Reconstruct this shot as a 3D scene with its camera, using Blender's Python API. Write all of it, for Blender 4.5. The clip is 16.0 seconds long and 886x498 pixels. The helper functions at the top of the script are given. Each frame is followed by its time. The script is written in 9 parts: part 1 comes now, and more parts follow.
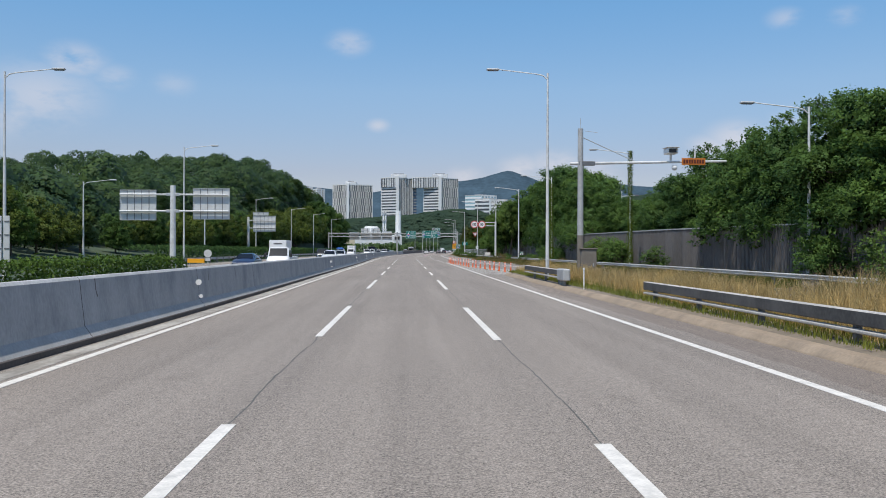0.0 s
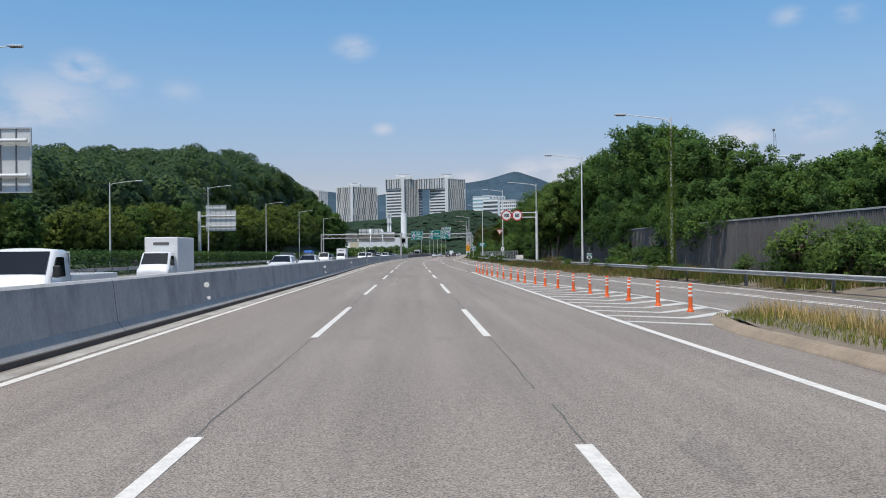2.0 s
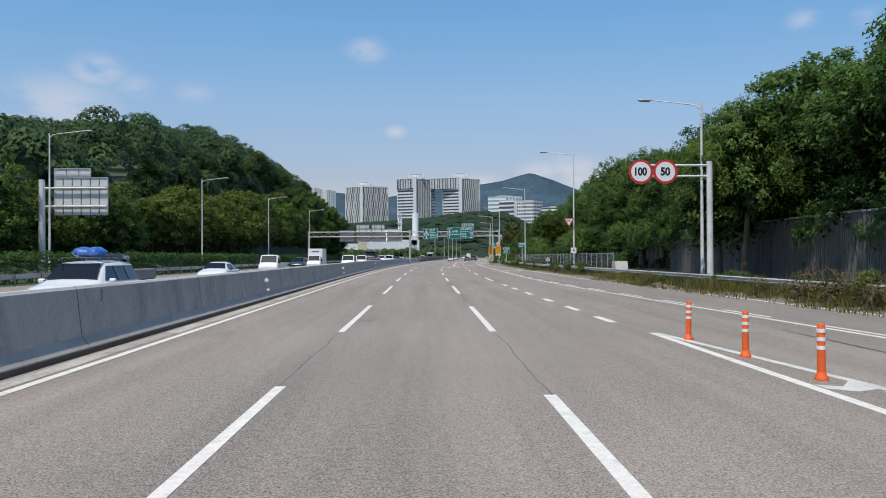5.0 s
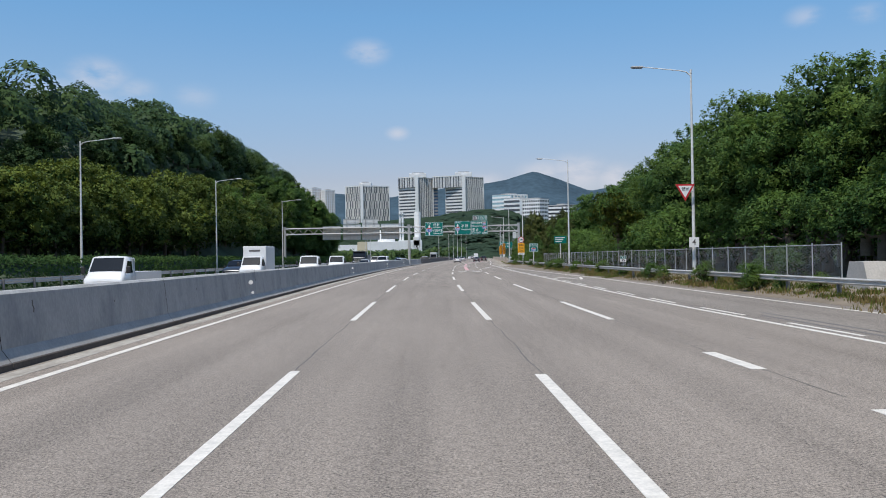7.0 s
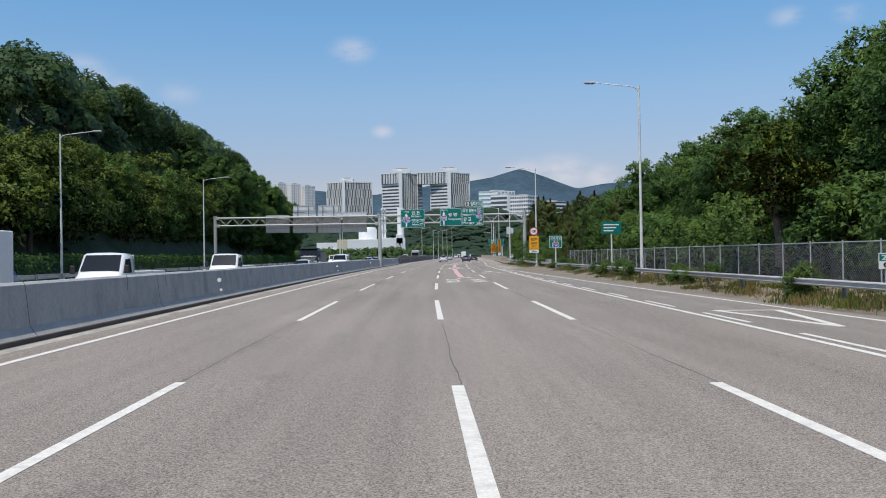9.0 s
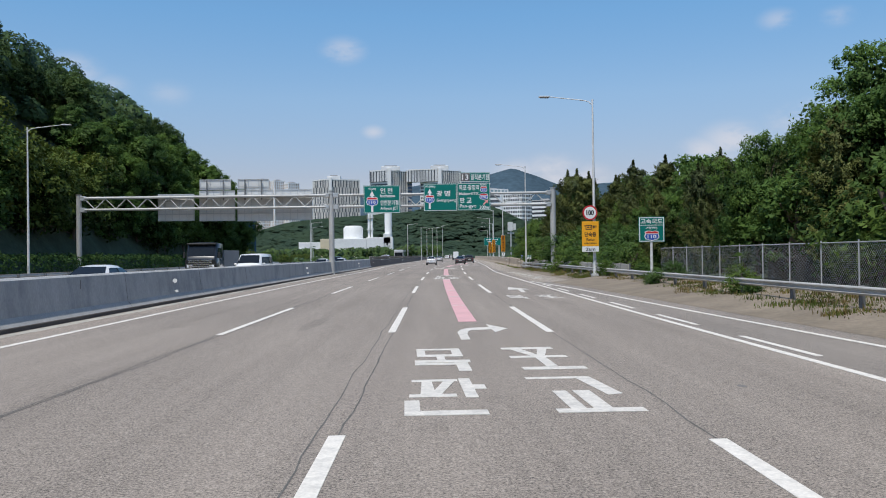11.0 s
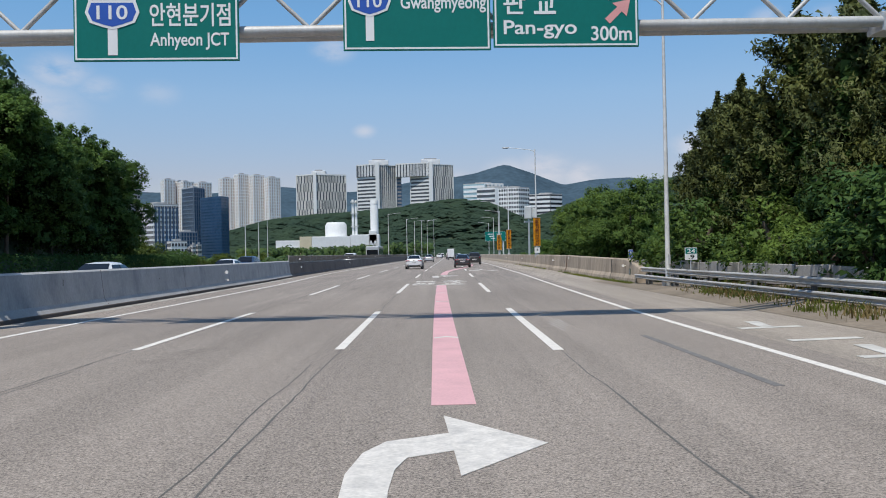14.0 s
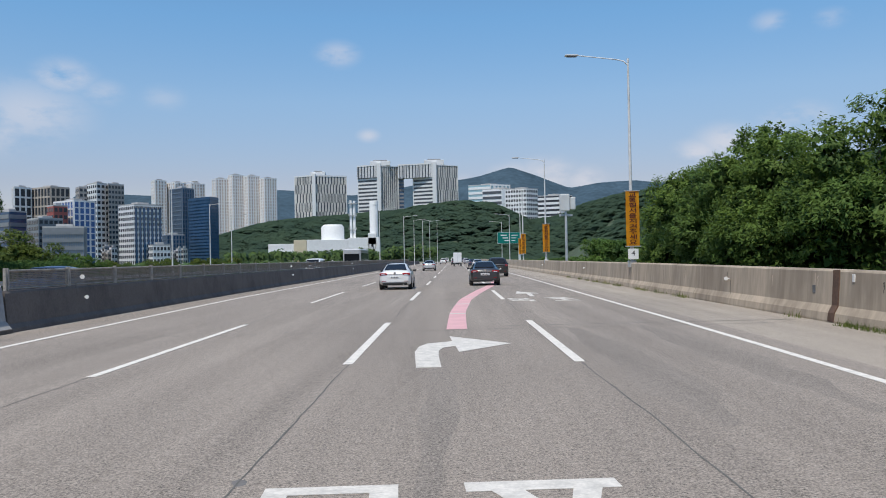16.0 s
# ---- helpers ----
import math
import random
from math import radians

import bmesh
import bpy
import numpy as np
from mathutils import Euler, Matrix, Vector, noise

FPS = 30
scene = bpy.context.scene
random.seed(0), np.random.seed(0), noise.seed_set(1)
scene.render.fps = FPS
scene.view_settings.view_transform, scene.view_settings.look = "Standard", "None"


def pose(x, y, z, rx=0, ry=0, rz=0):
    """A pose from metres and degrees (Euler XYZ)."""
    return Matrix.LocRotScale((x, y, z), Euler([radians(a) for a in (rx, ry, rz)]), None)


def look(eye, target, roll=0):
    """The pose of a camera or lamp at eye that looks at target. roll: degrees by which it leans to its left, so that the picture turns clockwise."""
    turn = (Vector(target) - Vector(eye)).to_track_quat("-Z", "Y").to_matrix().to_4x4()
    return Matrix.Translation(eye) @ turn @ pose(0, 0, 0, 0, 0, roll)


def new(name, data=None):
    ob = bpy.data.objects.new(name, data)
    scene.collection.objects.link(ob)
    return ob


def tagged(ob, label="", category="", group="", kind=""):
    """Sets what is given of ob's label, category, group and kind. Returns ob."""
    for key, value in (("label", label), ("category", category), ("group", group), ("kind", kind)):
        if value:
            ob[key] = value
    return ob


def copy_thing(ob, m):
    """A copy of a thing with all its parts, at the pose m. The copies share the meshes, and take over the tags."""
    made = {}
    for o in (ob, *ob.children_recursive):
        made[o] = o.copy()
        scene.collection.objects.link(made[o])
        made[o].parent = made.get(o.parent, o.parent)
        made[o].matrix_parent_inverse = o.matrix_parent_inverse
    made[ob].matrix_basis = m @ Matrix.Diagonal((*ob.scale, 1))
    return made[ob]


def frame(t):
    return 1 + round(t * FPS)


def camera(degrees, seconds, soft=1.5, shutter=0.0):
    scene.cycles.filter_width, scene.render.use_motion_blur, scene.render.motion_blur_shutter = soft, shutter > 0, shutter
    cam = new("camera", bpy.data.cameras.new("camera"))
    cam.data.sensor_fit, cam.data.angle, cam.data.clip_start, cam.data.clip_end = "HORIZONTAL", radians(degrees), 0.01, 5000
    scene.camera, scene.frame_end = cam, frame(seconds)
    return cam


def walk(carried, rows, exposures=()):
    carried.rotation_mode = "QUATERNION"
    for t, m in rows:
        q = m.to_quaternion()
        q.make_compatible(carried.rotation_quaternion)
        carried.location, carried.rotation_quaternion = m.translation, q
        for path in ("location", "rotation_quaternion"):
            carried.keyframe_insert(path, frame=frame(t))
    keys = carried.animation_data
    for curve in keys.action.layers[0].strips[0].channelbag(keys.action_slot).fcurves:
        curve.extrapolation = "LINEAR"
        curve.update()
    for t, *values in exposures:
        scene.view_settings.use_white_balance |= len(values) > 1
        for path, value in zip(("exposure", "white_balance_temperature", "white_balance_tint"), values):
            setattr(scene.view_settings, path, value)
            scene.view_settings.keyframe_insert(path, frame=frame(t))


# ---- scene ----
cam = camera(54.5, 16.0, 1.0)
PATH = [
    (0, (0.003, 2.378, 1.781), (0.086, 4.377, 1.783), 0.1),
    (0.5, (0.043, 13.222, 1.772), (0.122, 15.22, 1.779), -0.5),
    (1, (0.117, 23.978, 1.685), (0.194, 25.976, 1.691), -0.6),
    (1.5, (0.184, 34.625, 1.652), (0.258, 36.623, 1.658), -0.7),
    (2, (0.28, 45.02, 1.736), (0.348, 47.019, 1.745), -0.6),
    (2.5, (0.364, 54.916, 1.775), (0.428, 56.915, 1.788), -0.5),
    (3, (0.395, 64.347, 1.775), (0.455, 66.346, 1.789), -0.3),
    (3.5, (0.409, 73.823, 1.718), (0.467, 75.822, 1.733), -0.2),
    (4, (0.452, 83.198, 1.766), (0.502, 85.197, 1.781), -0.2),
    (4.5, (0.344, 92.464, 1.743), (0.389, 94.463, 1.759), -0.3),
    (5, (0.196, 101.692, 1.792), (0.236, 103.691, 1.808), -0.3),
    (7.5, (0.221, 149.973, 1.691), (0.258, 151.973, 1.709), -1.1),
    (8, (0.556, 159.866, 1.741), (0.602, 161.866, 1.753), -1.15),
    (8.5, (0.944, 169.976, 1.695), (1.001, 171.975, 1.709), -1.0),
    (9, (1.383, 180.493, 1.691), (1.451, 182.492, 1.705), -0.9),
    (11.5, (3.823, 234.882, 1.656), (3.92, 236.88, 1.672), -0.7),
    (12, (4.249, 245.264, 1.606), (4.354, 247.261, 1.629), -0.7),
    (12.5, (4.802, 255.65, 1.667), (4.91, 257.647, 1.686), -0.8),
    (13, (5.307, 266.104, 1.686), (5.418, 268.101, 1.703), -0.9),
    (13.5, (5.825, 276.724, 1.629), (5.934, 278.721, 1.641), -1.0),
    (14, (6.318, 287.656, 1.536), (6.427, 289.653, 1.548), -1.1),
    (14.5, (6.869, 298.539, 1.574), (6.974, 300.536, 1.589), -1.1),
    (15, (7.402, 309.144, 1.596), (7.505, 311.141, 1.618), -1.1),
    (15.5, (7.941, 319.89, 1.65), (8.042, 321.888, 1.673), -0.9),
    (16, (8.489, 330.636, 1.716), (8.589, 332.633, 1.738), -1.1),
]
walk(cam, [(t, look(e, p, r)) for t, e, p, r in PATH])

# ---- world and sun ----
SUN_FROM = Vector((-0.20, -0.39, 1.0)).normalized()
world = bpy.data.worlds.new("world")
scene.world = world
world.use_nodes = True
wn, wl = world.node_tree.nodes, world.node_tree.links
sky = wn.new("ShaderNodeTexSky")
sky.sky_type = "NISHITA"
sky.sun_disc = False
sky.sun_elevation = math.asin(SUN_FROM.z)
sky.sun_rotation = math.atan2(SUN_FROM.x, SUN_FROM.y)
sky.air_density, sky.dust_density, sky.ozone_density = 1.0, 0.5, 4.0
sky.altitude = 60
tc = wn.new("ShaderNodeTexCoord")


def wnode(kind, **vals):
    n = wn.new(kind)
    for k, v in vals.items():
        n.inputs[k].default_value = v
    return n


def wmath(op, a, b=None):
    n = wn.new("ShaderNodeMath")
    n.operation = op
    for i, v in enumerate((a, b)):
        if v is None:
            continue
        if isinstance(v, (int, float)):
            n.inputs[i].default_value = v
        else:
            wl.new(v, n.inputs[i])
    return n.outputs[0]


# thin fair-weather clouds: soft spots broken up by noise
cn = wnode("ShaderNodeTexNoise", Scale=16.0, Detail=6.0, Roughness=0.6)
mp = wn.new("ShaderNodeMapping")
mp.inputs["Scale"].default_value = (1, 1, 2.2)
wl.new(tc.outputs["Generated"], mp.inputs["Vector"])
wl.new(mp.outputs["Vector"], cn.inputs["Vector"])
cloud = None
for az, el, wid, amt in ((-20.8, 11.4, 2.2, 0.8), (-22.8, 9.2, 4.2, 0.75), (-24.5, 8.0, 3.2, 0.6), (-18.6, 10.6, 1.6, 0.5), (-3.9, 13.4, 1.7, 0.7), (-1.95, 8.2, 0.9, 0.8),
                         (-15.0, 10.4, 1.6, 0.35), (3.8, 4.8, 1.6, 0.8), (7.6, 5.3, 2.0, 0.9), (9.9, 5.4, 2.4, 1.0), (12.4, 5.0, 1.8, 0.9), (19.6, 6.4, 2.0, 1.0), (21.2, 7.0, 2.4, 1.0), (25.5, 7.8, 2.6, 0.9), (24.0, 14.1, 1.3, 0.55), (27.4, 13.9, 1.2, 0.45)):
    d = Vector((math.sin(radians(az)) * math.cos(radians(el)), math.cos(radians(az)) * math.cos(radians(el)), math.sin(radians(el))))
    dot = wn.new("ShaderNodeVectorMath")
    dot.operation = "DISTANCE"
    st = wn.new("ShaderNodeVectorMath")
    st.operation = "MULTIPLY"
    st.inputs[1].default_value = (1, 1, 1.7)
    wl.new(tc.outputs["Generated"], st.inputs[0])
    wl.new(st.outputs[0], dot.inputs[0])
    dot.inputs[1].default_value = (d.x, d.y, d.z * 1.7)
    mr = wn.new("ShaderNodeMapRange")
    mr.interpolation_type = "SMOOTHSTEP"
    mr.inputs["From Min"].default_value = radians(wid) * 1.15
    mr.inputs["From Max"].default_value = 0.0
    mr.inputs["To Max"].default_value = amt
    wl.new(dot.outputs["Value"], mr.inputs["Value"])
    cloud = mr.outputs[0] if cloud is None else wmath("MAXIMUM", cloud, mr.outputs[0])
nz = wn.new("ShaderNodeMapRange")
nz.inputs["From Min"].default_value, nz.inputs["From Max"].default_value = 0.36, 0.56
wl.new(cn.outputs["Fac"], nz.inputs["Value"])
cf = wmath("MULTIPLY", cloud, nz.outputs[0])
cf = wmath("MULTIPLY", cf, 0.7)
mix = wn.new("ShaderNodeMix")
mix.data_type = "RGBA"
wl.new(cf, mix.inputs["Factor"])
gam = wn.new("ShaderNodeHueSaturation")
gam.inputs["Saturation"].default_value = 1.03
wl.new(sky.outputs[0], gam.inputs["Color"])
# summer haze: the low sky duller and greyer, the upper sky a clear azure
sepz = wn.new("ShaderNodeSeparateXYZ")
wl.new(tc.outputs["Generated"], sepz.inputs[0])
haze = wn.new("ShaderNodeValToRGB")
for pos, colr in ((0.0, (0.44, 0.37, 0.395, 1)), (0.09, (0.475, 0.39, 0.40, 1)), (0.18, (0.525, 0.52, 0.51, 1)), (0.27, (0.455, 0.575, 0.59, 1)), (0.6, (0.48, 0.55, 0.56, 1))):
    if pos in (0.0, 0.6):
        el_ = haze.color_ramp.elements[0 if pos == 0.0 else -1]
        el_.position = pos
    else:
        el_ = haze.color_ramp.elements.new(pos)
    el_.color = colr
wl.new(sepz.outputs["Z"], haze.inputs["Fac"])
hm = wn.new("ShaderNodeVectorMath")
hm.operation = "MULTIPLY"
wl.new(gam.outputs[0], hm.inputs[0])
wl.new(haze.outputs["Color"], hm.inputs[1])
hs = wn.new("ShaderNodeVectorMath")
hs.operation = "SCALE"
hs.inputs["Scale"].default_value = 2.0
wl.new(hm.outputs[0], hs.inputs[0])
wl.new(hs.outputs[0], mix.inputs["A"])
mix.inputs["B"].default_value = (5.5, 5.5, 6.0, 1)
bg = wn["Background"]
wl.new(mix.outputs["Result"], bg.inputs["Color"])
bg.inputs["Strength"].default_value = 0.126

sun = new("sun", bpy.data.lights.new("sun", "SUN"))
sun.data.energy, sun.data.angle, sun.data.color = 3.78, radians(0.53), (1.0, 0.955, 0.88)
sun.matrix_world = look(SUN_FROM * 50, (0, 0, 0))

# ---- materials ----


def material(name, color, rough=0.8, metal=0.0, var=0.15, scale=3.0, fine=40.0, bump=0.0, dark=None, dark_amt=0.0, spec=0.5, coord="Object", island=0.0, objrand=0.0, stretch=(1, 1, 1)):
    """A surface with grain at two scales, optional stains, and a slight relief."""
    m = bpy.data.materials.new(name)
    m.use_nodes = True
    nt = m.node_tree
    n, l = nt.nodes, nt.links
    b = n["Principled BSDF"]
    b.inputs["Roughness"].default_value = rough
    b.inputs["Metallic"].default_value = metal
    b.inputs["Specular IOR Level"].default_value = spec
    co = n.new("ShaderNodeTexCoord")
    mpn = n.new("ShaderNodeMapping")
    mpn.inputs["Scale"].default_value = stretch
    l.new(co.outputs[coord], mpn.inputs["Vector"])
    a = n.new("ShaderNodeTexNoise")
    a.inputs["Scale"].default_value, a.inputs["Detail"].default_value = scale, 5.0
    f = n.new("ShaderNodeTexNoise")
    f.inputs["Scale"].default_value, f.inputs["Detail"].default_value = fine, 3.0
    l.new(mpn.outputs[0], a.inputs["Vector"])
    l.new(mpn.outputs[0], f.inputs["Vector"])
    add = n.new("ShaderNodeMath")
    add.operation = "ADD"
    l.new(a.outputs["Fac"], add.inputs[0])
    l.new(f.outputs["Fac"], add.inputs[1])
    last = add.outputs[0]
    lo, hi = 0.7, 1.3
    if island or objrand:
        src = n.new("ShaderNodeNewGeometry").outputs["Random Per Island"] if island else n.new("ShaderNodeObjectInfo").outputs["Random"]
        k = n.new("ShaderNodeMath")
        k.operation = "MULTIPLY_ADD"
        k.inputs[1].default_value = (island or objrand)
        k.inputs[2].default_value = -0.5 * (island or objrand)
        l.new(src, k.inputs[0])
        s = n.new("ShaderNodeMath")
        s.operation = "ADD"
        l.new(last, s.inputs[0])
        l.new(k.outputs[0], s.inputs[1])
        last = s.outputs[0]
    ramp = n.new("ShaderNodeMapRange")
    ramp.inputs["From Min"].default_value, ramp.inputs["From Max"].default_value = lo, hi
    ramp.inputs["To Min"].default_value, ramp.inputs["To Max"].default_value = 1 - var, 1 + var
    ramp.clamp = True
    l.new(last, ramp.inputs["Value"])
    mul = n.new("ShaderNodeVectorMath")
    mul.operation = "SCALE"
    mul.inputs[0].default_value = color[:3]
    l.new(ramp.outputs[0], mul.inputs["Scale"])
    col = mul.outputs[0]
    if dark_amt:
        g = n.new("ShaderNodeTexNoise")
        g.inputs["Scale"].default_value, g.inputs["Detail"].default_value, g.inputs["Roughness"].default_value = scale * 0.6, 8.0, 0.65
        l.new(mpn.outputs[0], g.inputs["Vector"])
        r2 = n.new("ShaderNodeMapRange")
        r2.inputs["From Min"].default_value, r2.inputs["From Max"].default_value = 0.48, 0.68
        r2.inputs["To Max"].default_value = dark_amt
        l.new(g.outputs["Fac"], r2.inputs["Value"])
        mx = n.new("ShaderNodeMix")
        mx.data_type = "RGBA"
        l.new(r2.outputs[0], mx.inputs["Factor"])
        l.new(col, mx.inputs["A"])
        mx.inputs["B"].default_value = (*dark, 1)
        col = mx.outputs["Result"]
    l.new(col, b.inputs["Base Color"])
    if bump:
        bp = n.new("ShaderNodeBump")
        bp.inputs["Strength"].default_value = bump
        bp.inputs["Distance"].default_value = 0.02
        l.new(f.outputs["Fac"], bp.inputs["Height"])
        l.new(bp.outputs[0], b.inputs["Normal"])
    return m


def asphalt(name, color):
    """Worn asphalt: pale aggregate, darker wheel paths along the lanes, old stains."""
    m = bpy.data.materials.new(name)
    m.use_nodes = True
    n, l = m.node_tree.nodes, m.node_tree.links
    b = n["Principled BSDF"]
    b.inputs["Roughness"].default_value = 0.82
    b.inputs["Specular IOR Level"].default_value = 0.4
    uv = n.new("ShaderNodeTexCoord")

    def noise_at(scale, stretch, detail=4.0, rough=0.55):
        mm = n.new("ShaderNodeMapping")
        mm.inputs["Scale"].default_value = stretch
        l.new(uv.outputs["UV"], mm.inputs["Vector"])
        t = n.new("ShaderNodeTexNoise")
        t.inputs["Scale"].default_value, t.inputs["Detail"].default_value, t.inputs["Roughness"].default_value = scale, detail, rough
        l.new(mm.outputs[0], t.inputs["Vector"])
        return t.outputs["Fac"]

    def op(kind, a, c):
        k = n.new("ShaderNodeMath")
        k.operation = kind
        for i, v in enumerate((a, c)):
            if isinstance(v, (int, float)):
                k.inputs[i].default_value = v
            else:
                l.new(v, k.inputs[i])
        return k.outputs[0]

    grit = noise_at(38.0, (1, 1, 1), 3.0, 0.9)
    speck = noise_at(9.0, (1, 1, 1), 3.0, 0.7)
    streak = noise_at(1.1, (1.6, 0.035, 1), 5.0)
    patch = noise_at(0.22, (1, 0.35, 1), 5.0)
    blot = noise_at(0.5, (1, 0.5, 1), 7.0, 0.62)
    sep = n.new("ShaderNodeSeparateXYZ")
    l.new(uv.outputs["UV"], sep.inputs[0])
    # two wheel paths in every 3.6 m lane
    ph = op("MULTIPLY", op("ADD", sep.outputs["X"], 0.0), 2 * math.pi / 1.8)
    wheel = op("MULTIPLY", op("COSINE", ph, 0.0), -0.03)
    s = op("ADD", op("MULTIPLY", op("SUBTRACT", grit, 0.5), 5.0), op("MULTIPLY", op("SUBTRACT", streak, 0.5), 0.55))
    s = op("ADD", s, op("MULTIPLY", op("SUBTRACT", patch, 0.5), 0.5))
    s = op("ADD", s, op("MULTIPLY", op("SUBTRACT", speck, 0.5), 1.0))
    s = op("ADD", s, wheel)
    s = op("ADD", s, 1.0)
    bl = n.new("ShaderNodeMapRange")
    bl.inputs["From Min"].default_value, bl.inputs["From Max"].default_value = 0.62, 0.74
    bl.inputs["To Min"].default_value, bl.inputs["To Max"].default_value = 1.0, 0.74
    l.new(blot, bl.inputs["Value"])
    s = op("MULTIPLY", s, bl.outputs[0])
    sc = n.new("ShaderNodeVectorMath")
    sc.operation = "SCALE"
    sc.inputs[0].default_value = color
    l.new(s, sc.inputs["Scale"])
    l.new(sc.outputs[0], b.inputs["Base Color"])
    bp = n.new("ShaderNodeBump")
    bp.inputs["Strength"].default_value, bp.inputs["Distance"].default_value = 0.35, 0.006
    l.new(grit, bp.inputs["Height"])
    l.new(bp.outputs[0], b.inputs["Normal"])
    return m


def leafy(name, color, hue=0.35, island=0.5, soft=0.12, big=0.12, gloss=0.12):
    """Foliage: each leaf and each stretch of crown a little different, with light let through."""
    m = bpy.data.materials.new(name)
    m.use_nodes = True
    n, l = m.node_tree.nodes, m.node_tree.links
    b = n["Principled BSDF"]
    b.inputs["Roughness"].default_value = 0.52
    b.inputs["Specular IOR Level"].default_value = gloss
    geo = n.new("ShaderNodeNewGeometry")
    info = n.new("ShaderNodeObjectInfo")
    t = n.new("ShaderNodeTexNoise")
    t.inputs["Scale"].default_value, t.inputs["Detail"].default_value = big, 3.0
    l.new(geo.outputs["Position"], t.inputs["Vector"])
    a = n.new("ShaderNodeMath")
    a.operation = "MULTIPLY_ADD"
    l.new(geo.outputs["Random Per Island"], a.inputs[0])
    a.inputs[1].default_value, a.inputs[2].default_value = island, 1 - island / 2
    h = n.new("ShaderNodeMath")
    h.operation = "MULTIPLY_ADD"
    l.new(t.outputs["Fac"], h.inputs[0])
    h.inputs[1].default_value, h.inputs[2].default_value = 1.6, -0.3
    o = n.new("ShaderNodeMath")
    o.operation = "MULTIPLY_ADD"
    l.new(info.outputs["Random"], o.inputs[0])
    o.inputs[1].default_value = 0.35
    l.new(h.outputs[0], o.inputs[2])
    mx = n.new("ShaderNodeMix")
    mx.data_type = "RGBA"
    l.new(o.outputs[0], mx.inputs["Factor"])
    c = Vector(color)
    mx.inputs["A"].default_value = (c.x * (1 - hue), c.y * (1 - hue * 0.75), c.z * (1 - hue * 0.5), 1)
    mx.inputs["B"].default_value = (c.x * (1 + hue * 1.5), c.y * (1 + hue), c.z * (1 - hue * 0.2), 1)
    sc = n.new("ShaderNodeVectorMath")
    sc.operation = "SCALE"
    l.new(mx.outputs["Result"], sc.inputs[0])
    l.new(a.outputs[0], sc.inputs["Scale"])
    l.new(sc.outputs[0], b.inputs["Base Color"])
    tr = n.new("ShaderNodeBsdfTranslucent")
    l.new(sc.outputs[0], tr.inputs["Color"])
    ms = n.new("ShaderNodeMixShader")
    ms.inputs[0].default_value = soft
    l.new(b.outputs[0], ms.inputs[1])
    l.new(tr.outputs[0], ms.inputs[2])
    l.new(ms.outputs[0], n["Material Output"].inputs["Surface"])
    return m


M = {}
M["asphalt"] = asphalt("asphalt", (0.262, 0.224, 0.189))
M["asphalt_dark"] = asphalt("asphalt_dark", (0.240, 0.209, 0.180))
M["asphalt_dusty"] = asphalt("asphalt_dusty", (0.325, 0.28, 0.23))
M["paint"] = material("road_paint", (0.72, 0.68, 0.615), 0.75, var=0.14, scale=7, fine=34, dark=(0.36, 0.35, 0.32), dark_amt=0.4)
M["paint_old"] = material("road_paint_old", (0.60, 0.58, 0.53), 0.75, var=0.15, scale=2, fine=30, dark=(0.36, 0.34, 0.31), dark_amt=0.7)
M["paint_letter"] = material("letter_paint", (0.64, 0.605, 0.55), 0.75, var=0.16, scale=7, fine=30, dark=(0.33, 0.32, 0.3), dark_amt=0.45)
M["pink"] = material("pink_paint", (0.66, 0.38, 0.39), 0.75, var=0.1, scale=1.5, fine=30, dark=(0.5, 0.3, 0.3), dark_amt=0.35)
M["crack"] = material("crack_filler", (0.12, 0.115, 0.105), 0.9, var=0.3, scale=4)
M["skid"] = material("skid_mark", (0.16, 0.152, 0.144), 0.85, var=0.25, scale=5, fine=30)
M["conc_top"] = material("barrier_coating", (0.385, 0.385, 0.382), 0.75, var=0.16, scale=1.6, fine=18, bump=0.15, dark=(0.19, 0.205, 0.22), dark_amt=0.7, stretch=(1, 1, 0.55))
M["conc"] = material("concrete", (0.52, 0.49, 0.45), 0.85, var=0.14, scale=1.1, fine=18, bump=0.15, dark=(0.24, 0.22, 0.2), dark_amt=0.55)
M["conc_dirty"] = material("concrete_dirty", (0.45, 0.368, 0.28), 0.88, var=0.24, scale=0.8, fine=4.5, bump=0.12, dark=(0.22, 0.175, 0.13), dark_amt=0.8, stretch=(1, 1, 0.22))
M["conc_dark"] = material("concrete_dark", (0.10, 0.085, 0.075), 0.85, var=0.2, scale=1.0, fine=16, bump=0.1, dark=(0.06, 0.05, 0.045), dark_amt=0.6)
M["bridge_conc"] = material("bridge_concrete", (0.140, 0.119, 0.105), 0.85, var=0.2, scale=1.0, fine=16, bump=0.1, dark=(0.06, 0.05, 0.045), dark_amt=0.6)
M["conc_foot"] = material("barrier_foot", (0.395, 0.385, 0.37), 0.85, var=0.16, scale=1.2, fine=18, bump=0.15, dark=(0.34, 0.32, 0.29), dark_amt=0.6)
M["conc_cap"] = material("barrier_cap", (0.56, 0.55, 0.53), 0.85, var=0.16, scale=1.2, fine=18, dark=(0.36, 0.35, 0.33), dark_amt=0.5)
M["kerb"] = material("kerb_stone", (0.33, 0.255, 0.18), 0.9, var=0.2, scale=1.5, fine=18, bump=0.2, dark=(0.2, 0.16, 0.12), dark_amt=0.6)
